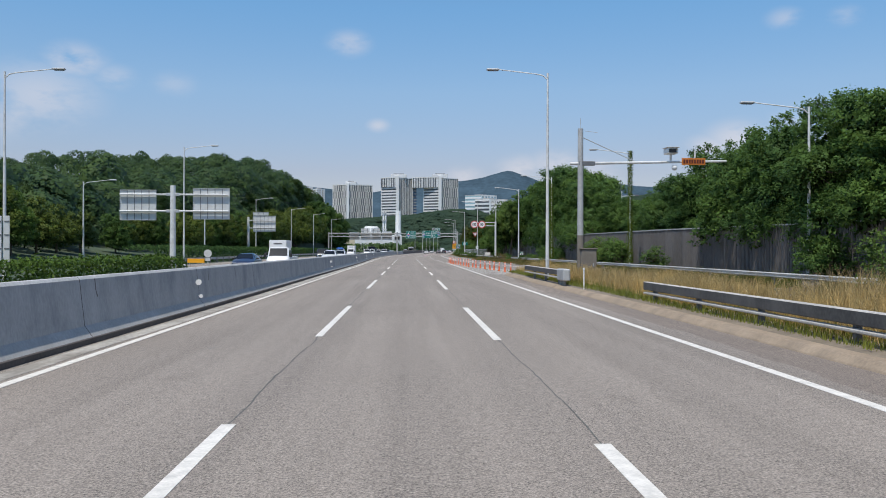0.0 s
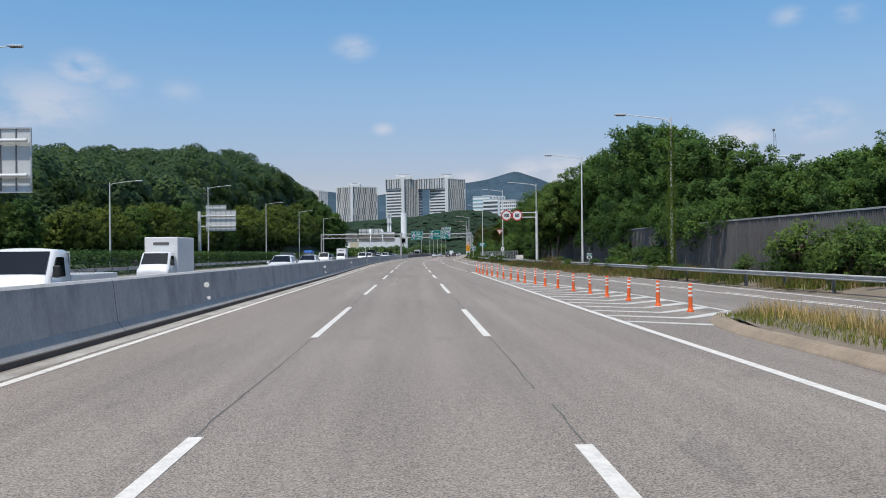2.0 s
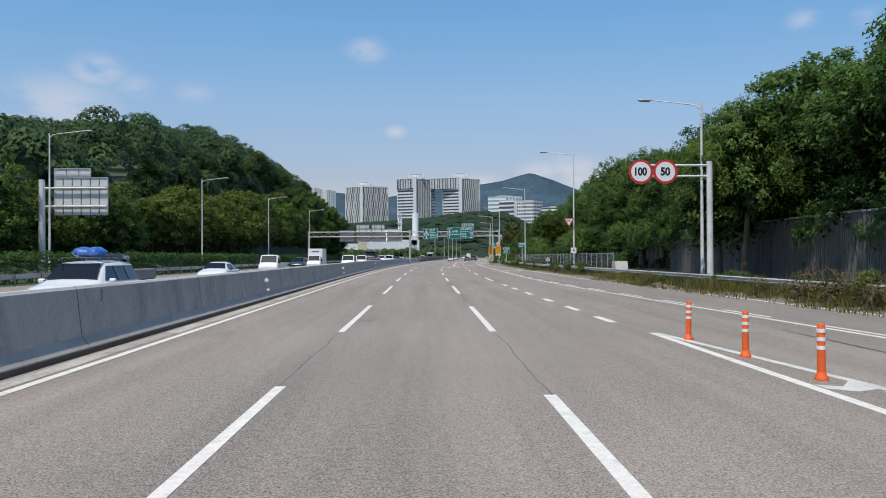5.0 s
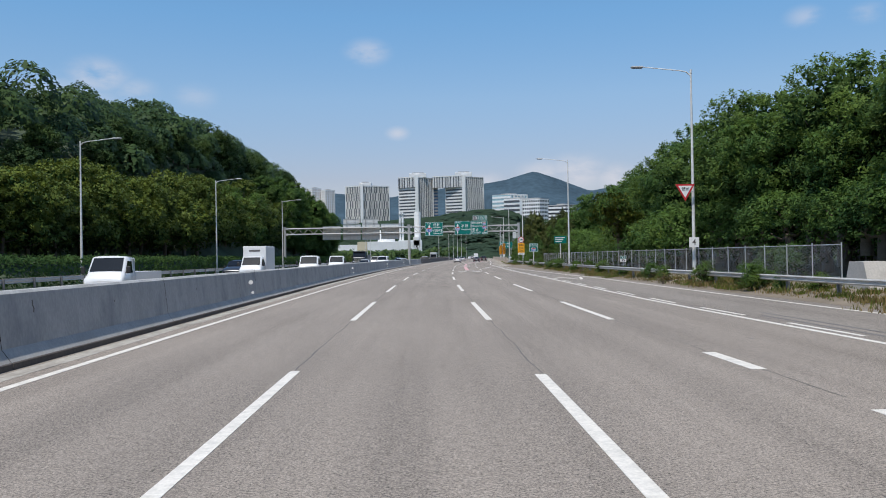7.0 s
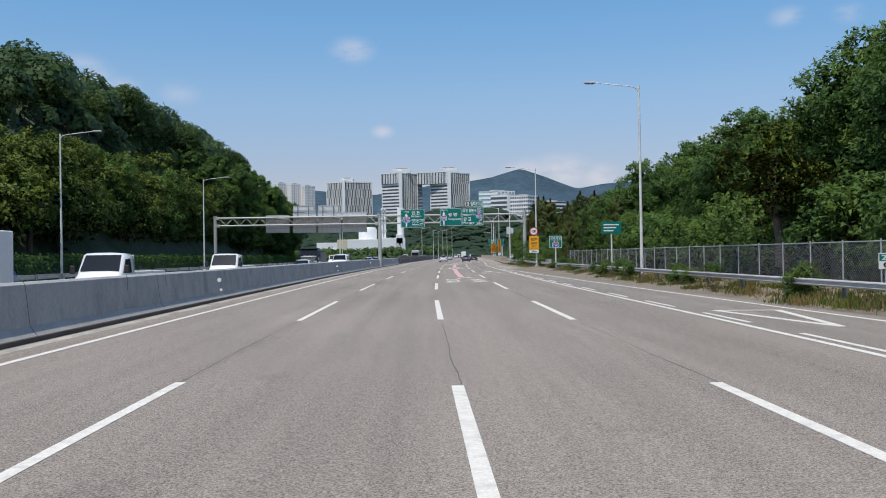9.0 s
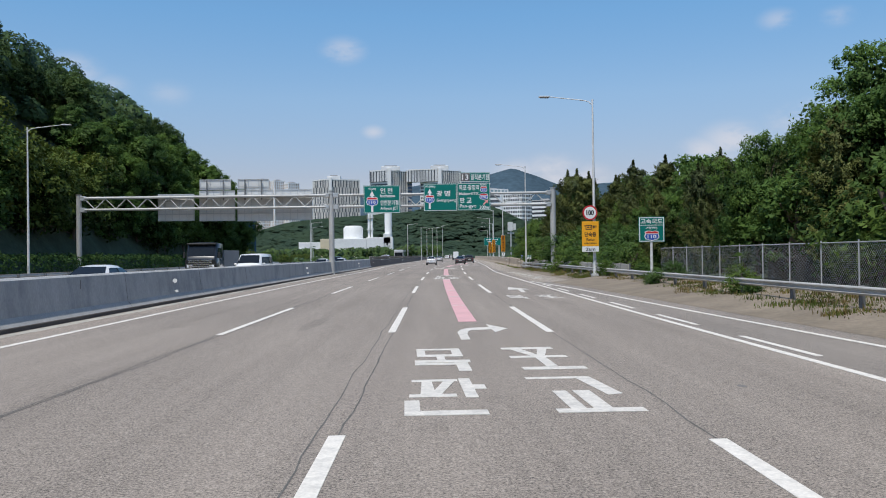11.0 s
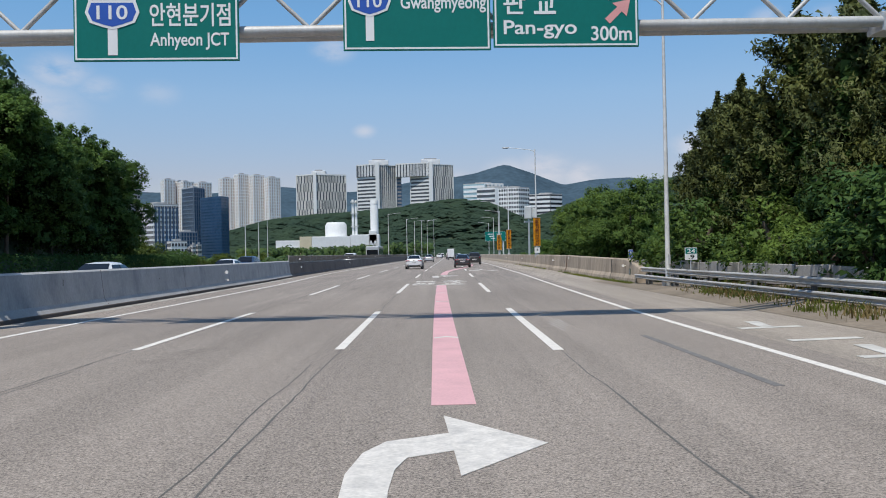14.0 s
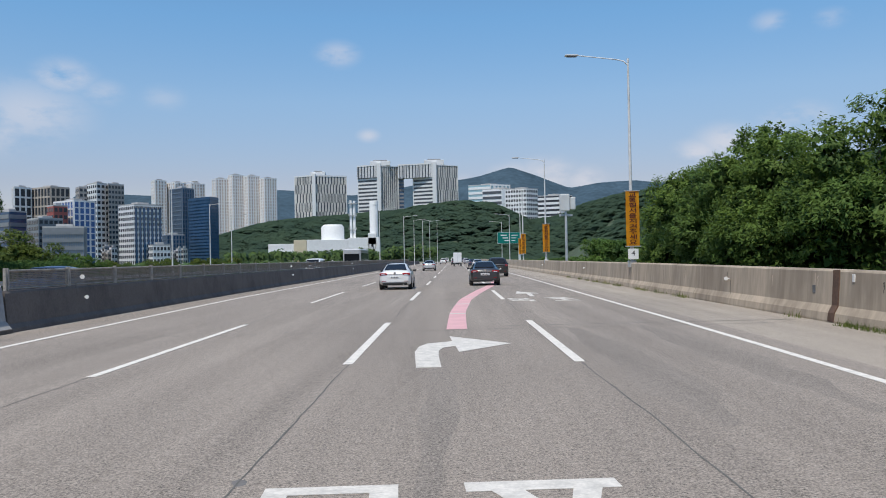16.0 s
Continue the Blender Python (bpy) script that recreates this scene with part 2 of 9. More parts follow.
M["gutter"] = material("gutter_grit", (0.40, 0.375, 0.335), 0.95, var=0.3, scale=1.6, fine=14, bump=0.3, dark=(0.2, 0.18, 0.15), dark_amt=0.9, stretch=(1, 0.4, 1))
M["dirt"] = material("dirt", (0.22, 0.18, 0.135), 0.95, var=0.25, scale=0.7, fine=9, bump=0.4, dark=(0.16, 0.13, 0.09), dark_amt=0.7)
M["soil"] = material("soil_grass", (0.062, 0.088, 0.050), 0.95, var=0.35, scale=0.3, fine=3, bump=0.4, dark=(0.035, 0.045, 0.02), dark_amt=0.8)
M["steel"] = material("galvanised_steel", (0.52, 0.53, 0.53), 0.5, 0.35, var=0.1, scale=1.5, fine=20, dark=(0.35, 0.34, 0.32), dark_amt=0.4)
M["gantry"] = material("gantry_steel", (0.47, 0.47, 0.455), 0.55, 0.15, var=0.12, scale=1.2, fine=14, dark=(0.3, 0.28, 0.26), dark_amt=0.55, stretch=(1, 1, 0.4))
M["terminal"] = material("weathered_terminal", (0.45, 0.455, 0.45), 0.65, 0.15, var=0.16, scale=1.2, fine=14, dark=(0.2, 0.19, 0.17), dark_amt=0.5)
M["cabinet"] = material("cabinet_paint", (0.2, 0.175, 0.145), 0.75, 0.0, var=0.14, scale=1.2, fine=12)
M["pole"] = material("pole_paint", (0.70, 0.70, 0.68), 0.55, 0.0, var=0.1, scale=1.6, fine=12, dark=(0.34, 0.32, 0.29), dark_amt=0.6)
M["rail"] = material("rail_steel", (0.52, 0.51, 0.485), 0.55, 0.15, var=0.16, scale=0.8, fine=14, dark=(0.22, 0.2, 0.18), dark_amt=0.6, stretch=(1, 0.3, 1))
M["rail_dark"] = material("rail_steel_dark", (0.16, 0.165, 0.17), 0.6, 0.2, var=0.2, scale=1, fine=14)
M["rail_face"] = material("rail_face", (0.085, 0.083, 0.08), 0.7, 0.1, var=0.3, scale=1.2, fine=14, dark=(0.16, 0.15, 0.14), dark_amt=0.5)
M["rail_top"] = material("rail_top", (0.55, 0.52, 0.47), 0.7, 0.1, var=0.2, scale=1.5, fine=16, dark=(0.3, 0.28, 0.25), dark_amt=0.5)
M["signback"] = material("sign_back", (0.64, 0.64, 0.62), 0.5, 0.1, var=0.06, scale=1.2, fine=12, dark=(0.45, 0.44, 0.42), dark_amt=0.4)
M["sign_green"] = material("sign_green", (0.004, 0.165, 0.138), 0.5, var=0.06, scale=1, fine=10, spec=0.2)
M["sign_white"] = material("sign_white", (0.80, 0.80, 0.78), 0.45, var=0.03, scale=2, fine=20)
M["sign_blue"] = material("sign_blue", (0.02, 0.09, 0.42), 0.45, var=0.04, scale=2, fine=20)
M["sign_red"] = material("sign_red", (0.55, 0.03, 0.035), 0.45, var=0.05, scale=2, fine=20)
M["sign_black"] = material("sign_black", (0.02, 0.02, 0.022), 0.5, var=0.1, scale=2, fine=20)
M["sign_grey"] = material("sign_grey", (0.12, 0.11, 0.11), 0.5, var=0.1, scale=2, fine=20)
M["sign_orange"] = material("sign_orange", (0.88, 0.40, 0.014), 0.5, var=0.05, scale=2, fine=20)
M["sign_pink"] = material("sign_pink", (0.75, 0.35, 0.33), 0.5, var=0.05, scale=2, fine=20)
M["banner_text"] = material("banner_text", (0.09, 0.012, 0.008), 0.6, var=0.1)
M["orange_post"] = material("orange_rubber", (0.83, 0.13, 0.02), 0.5, var=0.1, scale=4, fine=30, dark=(0.4, 0.09, 0.03), dark_amt=0.3)
M["white_band"] = material("reflective_band", (0.82, 0.8, 0.76), 0.4, var=0.08, scale=5, fine=30)
M["orange_led"] = material("warning_sign_orange", (0.55, 0.17, 0.02), 0.5, var=0.15, scale=6, fine=40)
M["wall_panel"] = material("noise_wall", (0.155, 0.142, 0.135), 0.8, var=0.22, scale=0.6, fine=8, objrand=0.35, dark=(0.025, 0.023, 0.022), dark_amt=0.7, stretch=(1, 1, 0.3))
M["trunk"] = material("bark", (0.13, 0.10, 0.075), 0.9, var=0.25, scale=4, fine=25, bump=0.4)
M["leaf"] = leafy("leaf_green", (0.080, 0.154, 0.054), 0.45, 0.35, 0.4, 0.35)
# inner leaves: shade inside the crowns put into a darker green
M["leaf_in_shaded"] = leafy("leaf_inner", (0.064, 0.120, 0.048), 0.3, 0.4, 0.4, gloss=0.0)
M["leaf_light"] = leafy("leaf_light", (0.104, 0.176, 0.054), 0.35, 0.35, 0.4, 0.35)
M["leaf_olive"] = leafy("leaf_olive", (0.086, 0.128, 0.038), 0.5, 0.16, 0.25, 0.09)
M["leaf_yellow"] = leafy("leaf_yellow", (0.17, 0.19, 0.03), 0.12)
M["needle"] = leafy("juniper_green", (0.080, 0.106, 0.050), 0.5, 0.45, 0.2, 0.5)
M["hill_leaf"] = leafy("hill_foliage", (0.049, 0.091, 0.046), 0.55, 0.22, 0.25, 0.14, 0.1)
M["hedge"] = leafy("hedge_green", (0.052, 0.098, 0.020))
# far foliage: distance haze put into a paler, bluer green
M["far_leaf_hazed"] = leafy("far_foliage", (0.068, 0.112, 0.086), 0.18, 0.10, 0.5, 0.05, 0.0)
M["ivy"] = leafy("ivy", (0.075, 0.115, 0.018))
M["dry_grass"] = leafy("dry_grass", (0.46, 0.35, 0.18), 0.25, 0.5, 0.25, 0.4)
M["grass"] = leafy("verge_grass", (0.13, 0.16, 0.045), 0.4, 0.5, 0.2, 0.3)
M["verge_green"] = leafy("verge_weed_green", (0.10, 0.13, 0.035), 0.45, 0.5, 0.25, 0.4)
# blue of the hazy air mixed into the ridge's base colour
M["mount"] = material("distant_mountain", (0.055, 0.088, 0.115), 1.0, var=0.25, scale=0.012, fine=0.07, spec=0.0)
M["glass"] = material("window_glass", (0.010, 0.012, 0.015), 0.08, var=0.1, spec=0.4)
M["glass_far"] = material("tower_glass", (0.085, 0.095, 0.11), 0.2, var=0.25, scale=0.1, fine=0.8, spec=0.35)
M["glass_blue"] = material("blue_curtain_glass", (0.035, 0.088, 0.165), 0.12, var=0.2, scale=0.05, fine=0.4, spec=0.6)
M["glass_dark"] = material("dark_window", (0.05, 0.055, 0.065), 0.2, var=0.3, scale=0.2, fine=0.7)
M["tower_white"] = material("tower_panel", (0.72, 0.72, 0.71), 0.6, var=0.05, scale=0.05, fine=0.6)
M["tower_fin"] = material("tower_fin", (0.72, 0.69, 0.64), 0.6, var=0.08, scale=0.05, fine=0.6)
M["beige"] = material("apartment_beige", (0.66, 0.62, 0.55), 0.8, var=0.06, scale=0.05, fine=0.5)
M["apartment_shade"] = material("apartment_shade", (0.40, 0.32, 0.28), 0.8, var=0.1, scale=0.05, fine=0.5)
M["glass_pale"] = material("pale_cyan_glass", (0.30, 0.45, 0.50), 0.2, var=0.15, scale=0.05, fine=0.5)
M["tan"] = material("facade_tan", (0.44, 0.39, 0.34), 0.8, var=0.08, scale=0.05, fine=0.5)
M["pale"] = material("facade_pale", (0.80, 0.80, 0.79), 0.7, var=0.05, scale=0.05, fine=0.5)
M["bluewall"] = material("facade_blue", (0.08, 0.16, 0.38), 0.6, var=0.1, scale=0.05, fine=0.5)
M["redwall"] = material("facade_red", (0.38, 0.10, 0.08), 0.7, var=0.1, scale=0.05, fine=0.5)
M["facade_bay"] = material("facade_bay", (0.62, 0.50, 0.42), 0.8, var=0.06, scale=0.05, fine=0.5)
M["roof_grey"] = material("roof_grey", (0.46, 0.45, 0.44), 0.8, var=0.1, scale=0.1, fine=0.6)
M["slate_blue"] = material("facade_slate_blue", (0.15, 0.20, 0.26), 0.5, var=0.1, scale=0.05, fine=0.5)
M["glass_band"] = material("glass_band", (0.045, 0.10, 0.18), 0.2, var=0.15, scale=0.1, fine=0.6)
M["slate"] = material("facade_slate", (0.22, 0.235, 0.25), 0.6, var=0.1, scale=0.05, fine=0.5)
M["plant_white"] = material("plant_cladding", (0.76, 0.76, 0.74), 0.6, var=0.06, scale=0.1, fine=0.8)
M["brush"] = leafy("brush_brown", (0.17, 0.135, 0.07), 0.4, 0.6, 0.15, 0.5)
M["plant_tan"] = material("plant_tan", (0.62, 0.54, 0.38), 0.7, var=0.06, scale=0.1, fine=0.8)
M["tyre"] = material("tyre", (0.02, 0.02, 0.02), 0.85, var=0.2, scale=8)
M["rim"] = material("wheel_rim", (0.5, 0.5, 0.51), 0.3, 0.8, var=0.05)
M["tail"] = material("tail_lamp", (0.26, 0.012, 0.016), 0.2, var=0.1)
M["head"] = material("head_lamp", (0.7, 0.72, 0.74), 0.1, var=0.05)
M["black_plastic"] = material("black_plastic", (0.02, 0.02, 0.021), 0.6, var=0.1)
M["chrome"] = material("chrome", (0.75, 0.75, 0.76), 0.15, 1.0, var=0.03)


def car_paint(name, color, metal=0.0):
    m = material(name, color, 0.28, metal, var=0.03, scale=1, fine=6, spec=0.6)
    b = m.node_tree.nodes["Principled BSDF"]
    b.inputs["Coat Weight"].default_value, b.inputs["Coat Roughness"].default_value = 0.8, 0.05
    return m


M["white_car"] = car_paint("white_car_paint", (0.78, 0.78, 0.77))
M["dark_car"] = car_paint("dark_grey_car_paint", (0.025, 0.027, 0.033))
M["black_car"] = car_paint("black_car_paint", (0.012, 0.012, 0.013))
M["navy_car"] = car_paint("navy_car_paint", (0.016, 0.028, 0.07))
M["blue_car"] = car_paint("blue_truck_paint", (0.02, 0.12, 0.42))
M["silver_car"] = car_paint("silver_car_paint", (0.5, 0.51, 0.52), 0.3)
M["teal_car"] = car_paint("teal_van_paint", (0.05, 0.35, 0.33))
M["red_car"] = car_paint("red_car_paint", (0.40, 0.02, 0.02))
M["cargo"] = material("cargo_box", (0.76, 0.76, 0.75), 0.5, var=0.05, scale=0.6, fine=8, dark=(0.6, 0.59, 0.56), dark_amt=0.3)

# ---- the line of the road ----


def off(y):
    """Sideways shift of the road's axis: straight, then a long right-hand bend."""
    if y < 150:
        return 0.0
    if y < 360:
        return 0.00015 * (y - 150) ** 2
    return 6.615 + 0.063 * (y - 360)


def slope(y):
    return 0.0 if y < 150 else min(0.0003 * (y - 150), 0.063)


def knots(*ks):
    ys, us = [k[0] for k in ks], [k[1] for k in ks]
    return lambda y: float(np.interp(y, ys, us))


left_edge = knots((-60, -5.27), (36, -5.28), (57, -5.34), (76, -5.38), (95, -5.37), (113, -5.40), (162, -5.64), (195, -5.73), (252, -5.69), (274, -5.6), (295, -5.49), (318, -5.3), (338, -5.45), (352, -6.1), (372, -6.7), (800, -6.7))
barrier_u = knots((-60, -5.98), (15, -5.95), (37, -5.9), (58, -6.0), (97, -6.0), (114, -6.05), (163, -6.55), (197, -6.93), (255, -7.15), (277, -7.1), (298, -7.15), (320, -7.05), (341, -7.25), (354, -7.75), (380, -8.2), (800, -8.2))
line_a = knots((-60, -1.8), (150, -1.82), (190, -2.1), (215, -2.15), (255, -1.9), (300, -1.65), (325, -1.6), (345, -1.95), (380, -2.3), (800, -2.3))
line_b = knots((-60, 1.8), (160, 1.77), (195, 1.65), (215, 1.62), (250, 1.82), (300, 1.9), (800, 1.85))
line_c = knots((120, 5.2), (160, 4.9), (200, 4.98), (240, 5.2), (300, 5.4), (340, 5.7), (800, 5.7))
double_u = knots((30, 15.2), (60, 13.9), (94, 11.76), (120, 9.9), (150, 8.55), (170, 8.15), (200, 8.5), (245, 8.42), (276, 8.5), (308, 8.5), (330, 9.0), (350, 9.45), (400, 9.7), (800, 9.7))
outer_u = knots((-60, 15.5), (60, 15.2), (94, 14.7), (130, 13.2), (165, 12.1), (200, 11.9), (248, 10.1), (267, 9.5), (277, 8.75))
rail_u = knots((-60, 17.2), (60, 16.4), (100, 15.3), (135, 14.5), (175, 13.7), (202, 13.2), (254, 13.1), (300, 13.05), (326, 12.75))
wall_u = knots((326, 12.6), (329, 12.58), (333, 12.54), (340, 12.58), (352, 12.75), (380, 13.0), (800, 13.0))


def P(u, y, z=0.0):
    return (u + off(y), y, z)


# ---- mesh helpers ----


def mesh_object(name, bm, mats, parent=None, label="", smooth=False):
    me = bpy.data.meshes.new(name)
    bm.to_mesh(me)
    bm.free()
    for m in mats if isinstance(mats, (list, tuple)) else [mats]:
        me.materials.append(m)
    if smooth:
        for p in me.polygons:
            p.use_smooth = True
    ob = new(name, me)
    if parent:
        ob.parent = parent
    if label:
        ob["label"] = label
    return ob


def part(name, bm, mat_, parent, label="", smooth=False):
    return mesh_object(name, bm, mat_, parent, label, smooth)


def from_arrays(name, verts, faces, mats, parent=None):
    me = bpy.data.meshes.new(name)
    me.from_pydata(verts, [], faces)
    for m in mats if isinstance(mats, (list, tuple)) else [mats]:
        me.materials.append(m)
    ob = new(name, me)
    if parent:
        ob.parent = parent
    return ob


def thing(name, at, label, category, group="", rz=0.0):
    e = new(name)
    e.matrix_world = pose(*at, 0, 0, rz)
    e.empty_display_size = 0.3
    return tagged(e, label, category, group)


def box(bm, x0, x1, y0, y1, z0, z1, bevel=0.0, mi=0):
    r = bmesh.ops.create_cube(bm, size=1)
    for v in r["verts"]:
        v.co = ((x0 + x1) / 2 + v.co.x * (x1 - x0), (y0 + y1) / 2 + v.co.y * (y1 - y0), (z0 + z1) / 2 + v.co.z * (z1 - z0))
    fs = {f for v in r["verts"] for f in v.link_faces}
    for f in fs:
        f.material_index = mi
    if bevel:
        es = {e for v in r["verts"] for e in v.link_edges}
        bmesh.ops.bevel(bm, geom=list(es), offset=bevel, segments=1, affect="EDGES")
    return r["verts"]


def tube(bm, pts, radii, n=8, cap=True):
    """A round tube through points."""
    pts = [Vector(p) for p in pts]
    radii = [radii] * len(pts) if isinstance(radii, (int, float)) else radii
    rings = []
    for i, p in enumerate(pts):
        d = (pts[min(i + 1, len(pts) - 1)] - pts[max(i - 1, 0)]).normalized()
        ref = Vector((0, 0, 1)) if abs(d.z) < 0.9 else Vector((1, 0, 0))
        a = d.cross(ref).normalized()
        b = d.cross(a)
        rings.append([bm.verts.new(p + (a * math.cos(k * 2 * math.pi / n) + b * math.sin(k * 2 * math.pi / n)) * radii[i]) for k in range(n)])
    for r0, r1 in zip(rings, rings[1:]):
        for k in range(n):
            f = bm.faces.new((r0[k], r0[(k + 1) % n], r1[(k + 1) % n], r1[k]))
            f.smooth = True
    if cap:
        bm.faces.new([bm.verts.new(v.co) for v in rings[0]][::-1])
        bm.faces.new([bm.verts.new(v.co) for v in rings[-1]])


def prism(bm, outline, z0, z1, mi=0):
    """An upright prism over an outline in x, y."""
    lo = [bm.verts.new((x, y, z0)) for x, y in outline]
    hi = [bm.verts.new((x, y, z1)) for x, y in outline]
    k = len(lo)
    fs = [bm.faces.new(lo[::-1]), bm.faces.new(hi)]
    for i in range(k):
        fs.append(bm.faces.new((lo[i], lo[(i + 1) % k], hi[(i + 1) % k], hi[i])))
    for f in fs:
        f.material_index = mi


def plate(bm, outline, y0, y1, mi=0):
    """An upright plate in the x-z plane, from y0 (front) to y1."""
    a = [bm.verts.new((x, y0, z)) for x, z in outline]
    b = [bm.verts.new((x, y1, z)) for x, z in outline]
    k = len(a)
    fs = [bm.faces.new(a), bm.faces.new(b[::-1])]
    for i in range(k):
        fs.append(bm.faces.new((a[(i + 1) % k], a[i], b[i], b[(i + 1) % k])))
    for f in fs:
        f.material_index = mi
    bmesh.ops.recalc_face_normals(bm, faces=bm.faces[:])


def disc_outline(cx, cz, r, n=28):
    return [(cx + r * math.cos(i * 2 * math.pi / n), cz + r * math.sin(i * 2 * math.pi / n)) for i in range(n)]


def sweep(bm, profile, stations, closed=True, uvs=False, mi=None):
    """A profile of (du, z) carried along stations of (u, y)."""
    rings = [[bm.verts.new(P(u + du, y, z)) for du, z in profile] for u, y in stations]
    k = len(profile)
    for r0, r1 in zip(rings, rings[1:]):
        for i in range(k if closed else k - 1):
            f = bm.faces.new((r0[i], r1[i], r1[(i + 1) % k], r0[(i + 1) % k]))
            if mi:
                f.material_index = mi[i]
    if closed:
        for r, rev in ((rings[0], False), (rings[-1], True)):
            f = bm.faces.new(r[::-1] if rev else r)
            if mi:
                f.material_index = mi[-1]
    bmesh.ops.recalc_face_normals(bm, faces=bm.faces[:])
    return rings


def steps(y0, y1, d):
    n = max(1, int(math.ceil((y1 - y0) / d)))
    return [y0 + (y1 - y0) * i / n for i in range(n + 1)]


def lettering(name, text, size, mat_, parent, x, z, y, width=None, squeeze=1.0, centre=False, flat=False, depth=0.003, bold=0.014):
    """Words in the built-in font, upright facing -y, or lying flat."""
    cu = bpy.data.curves.new(name, "FONT")
    cu.body, cu.size, cu.extrude, cu.offset = text, size, depth, bold * size
    ob = bpy.data.objects.new(name, cu)
    scene.collection.objects.link(ob)
    me = bpy.data.meshes.new_from_object(ob.evaluated_get(bpy.context.evaluated_depsgraph_get()))
    bpy.data.objects.remove(ob)
    xs = [v.co.x for v in me.vertices]
    x0, x1 = min(xs), max(xs)
    k = (width / (x1 - x0)) if width else squeeze
    for v in me.vertices:
        px = (v.co.x - x0) * k - ((x1 - x0) * k / 2 if centre else 0)
        v.co = (x + px, y - v.co.z - depth, z + v.co.y) if not flat else (x + px, y + v.co.y, z + v.co.z)
    me.materials.clear()
    me.materials.append(mat_)
    o = new(name, me)
    if parent:
        o.parent = parent
    return o

# ---- ground ----
def sstep(a, b, x):
    t = min(1.0, max(0.0, (x - a) / (b - a)))
    return t * t * (3 - 2 * t)


hill_rise = knots((-400, 2), (60, 3), (100, 4), (120, 4), (140, 5), (160, 6), (180, 7.5), (200, 9), (215, 10.2), (230, 12), (245, 14), (260, 16), (275, 18.5), (290, 20.5), (305, 23), (320, 25.5), (335, 28.5), (365, 33), (400, 35), (600, 35))
hill_side = knots((28, 0), (34, 1.3), (37, 9), (40, 16.5), (48, 21.5), (56, 26), (66, 31), (80, 34), (100, 36), (160, 36))


def hill(x, y):
    """The wooded hill beyond the opposite carriageway, ending in a spur."""
    d = -x - 6 * (1 - sstep(200, 300, y))
    z = min(hill_rise(y), hill_side(d) + 3 * sstep(345, 370, y) * sstep(36, 42, d))
    z *= 1 + (0.12 + 0.04 * math.sin(y * 0.09)) * sstep(140, 200, y) * (1 - sstep(295, 335, y)) * sstep(48, 70, d)
    return z * (1 - sstep(388, 430, y + 0.2 * (d - 40))) * (1 - sstep(300, 500, -x))


far_top = knots((-260, 0), (-230, 2), (-192, 7), (-155, 26), (-107, 38), (-70, 41), (5, 46), (59, 52), (91, 54), (145, 29), (172, 15), (210, 4), (280, 1), (400, 0))
right_top = knots((130, 0), (157, 16), (190, 42), (212, 54), (255, 60), (370, 76), (600, 95), (1200, 60))


def height(x, y):
    u = x - off(y)
    z = -0.12
    if u > 14.0:
        if y < 335:
            z += 0.55 * sstep(14.4, 17.5, u) + 0.9 * sstep(20, 40, u)
        else:
            z -= 1.2 * sstep(14, 20, u) * sstep(335, 350, y)
    if y > 330:
        z -= 1.5 * sstep(330, 380, y) * (sstep(14.5, 22, u) + sstep(30, 40, -u))
    if u < -24:
        z += hill(x, y)
        z += 1.2 * sstep(26, 33, -x) * (1 - sstep(400, 440, y))
    if y > 900:
        z += far_top(x) * sstep(1010, 1140, y) * (1 - 0.5 * sstep(1500, 1900, y))
    if y > 600 and x > 120:
        z += right_top(x) * sstep(700, 930, y) * (1 - sstep(1300, 1800, y))
    if abs(u) > 30:
        z += 0.6 * noise.noise((x * 0.03, y * 0.03, 0.0))
    return z


xs = sorted(set([-3000, -2400, -1900, -1500, -1200, -900, -700, -550, -430, -350, -300] + list(range(-260, -60, 10)) + list(range(-60, -20, 4)) + list(range(-20, 60, 5)) + list(range(60, 300, 12)) + [330, 370, 420, 500, 620, 800, 1000, 1300, 1700, 2300, 3000]))
ys = sorted(set([-400, -250, -150, -80] + list(range(-40, 520, 8)) + list(range(520, 1000, 40)) + list(range(1000, 1560, 20)) + [1650, 1800, 2000, 2300, 2600, 3000, 3500, 4200]))
gv = [(x, y, height(x, y)) for y in ys for x in xs]
nx = len(xs)
gf = [(j * nx + i, j * nx + i + 1, (j + 1) * nx + i + 1, (j + 1) * nx + i) for j in range(len(ys) - 1) for i in range(nx - 1)]
ground = from_arrays("ground", gv, gf, M["soil"])
tagged(ground, "grassy brown and green ground with wooded slopes", "ground", kind="structure")
for p in ground.data.polygons:
    p.use_smooth = True

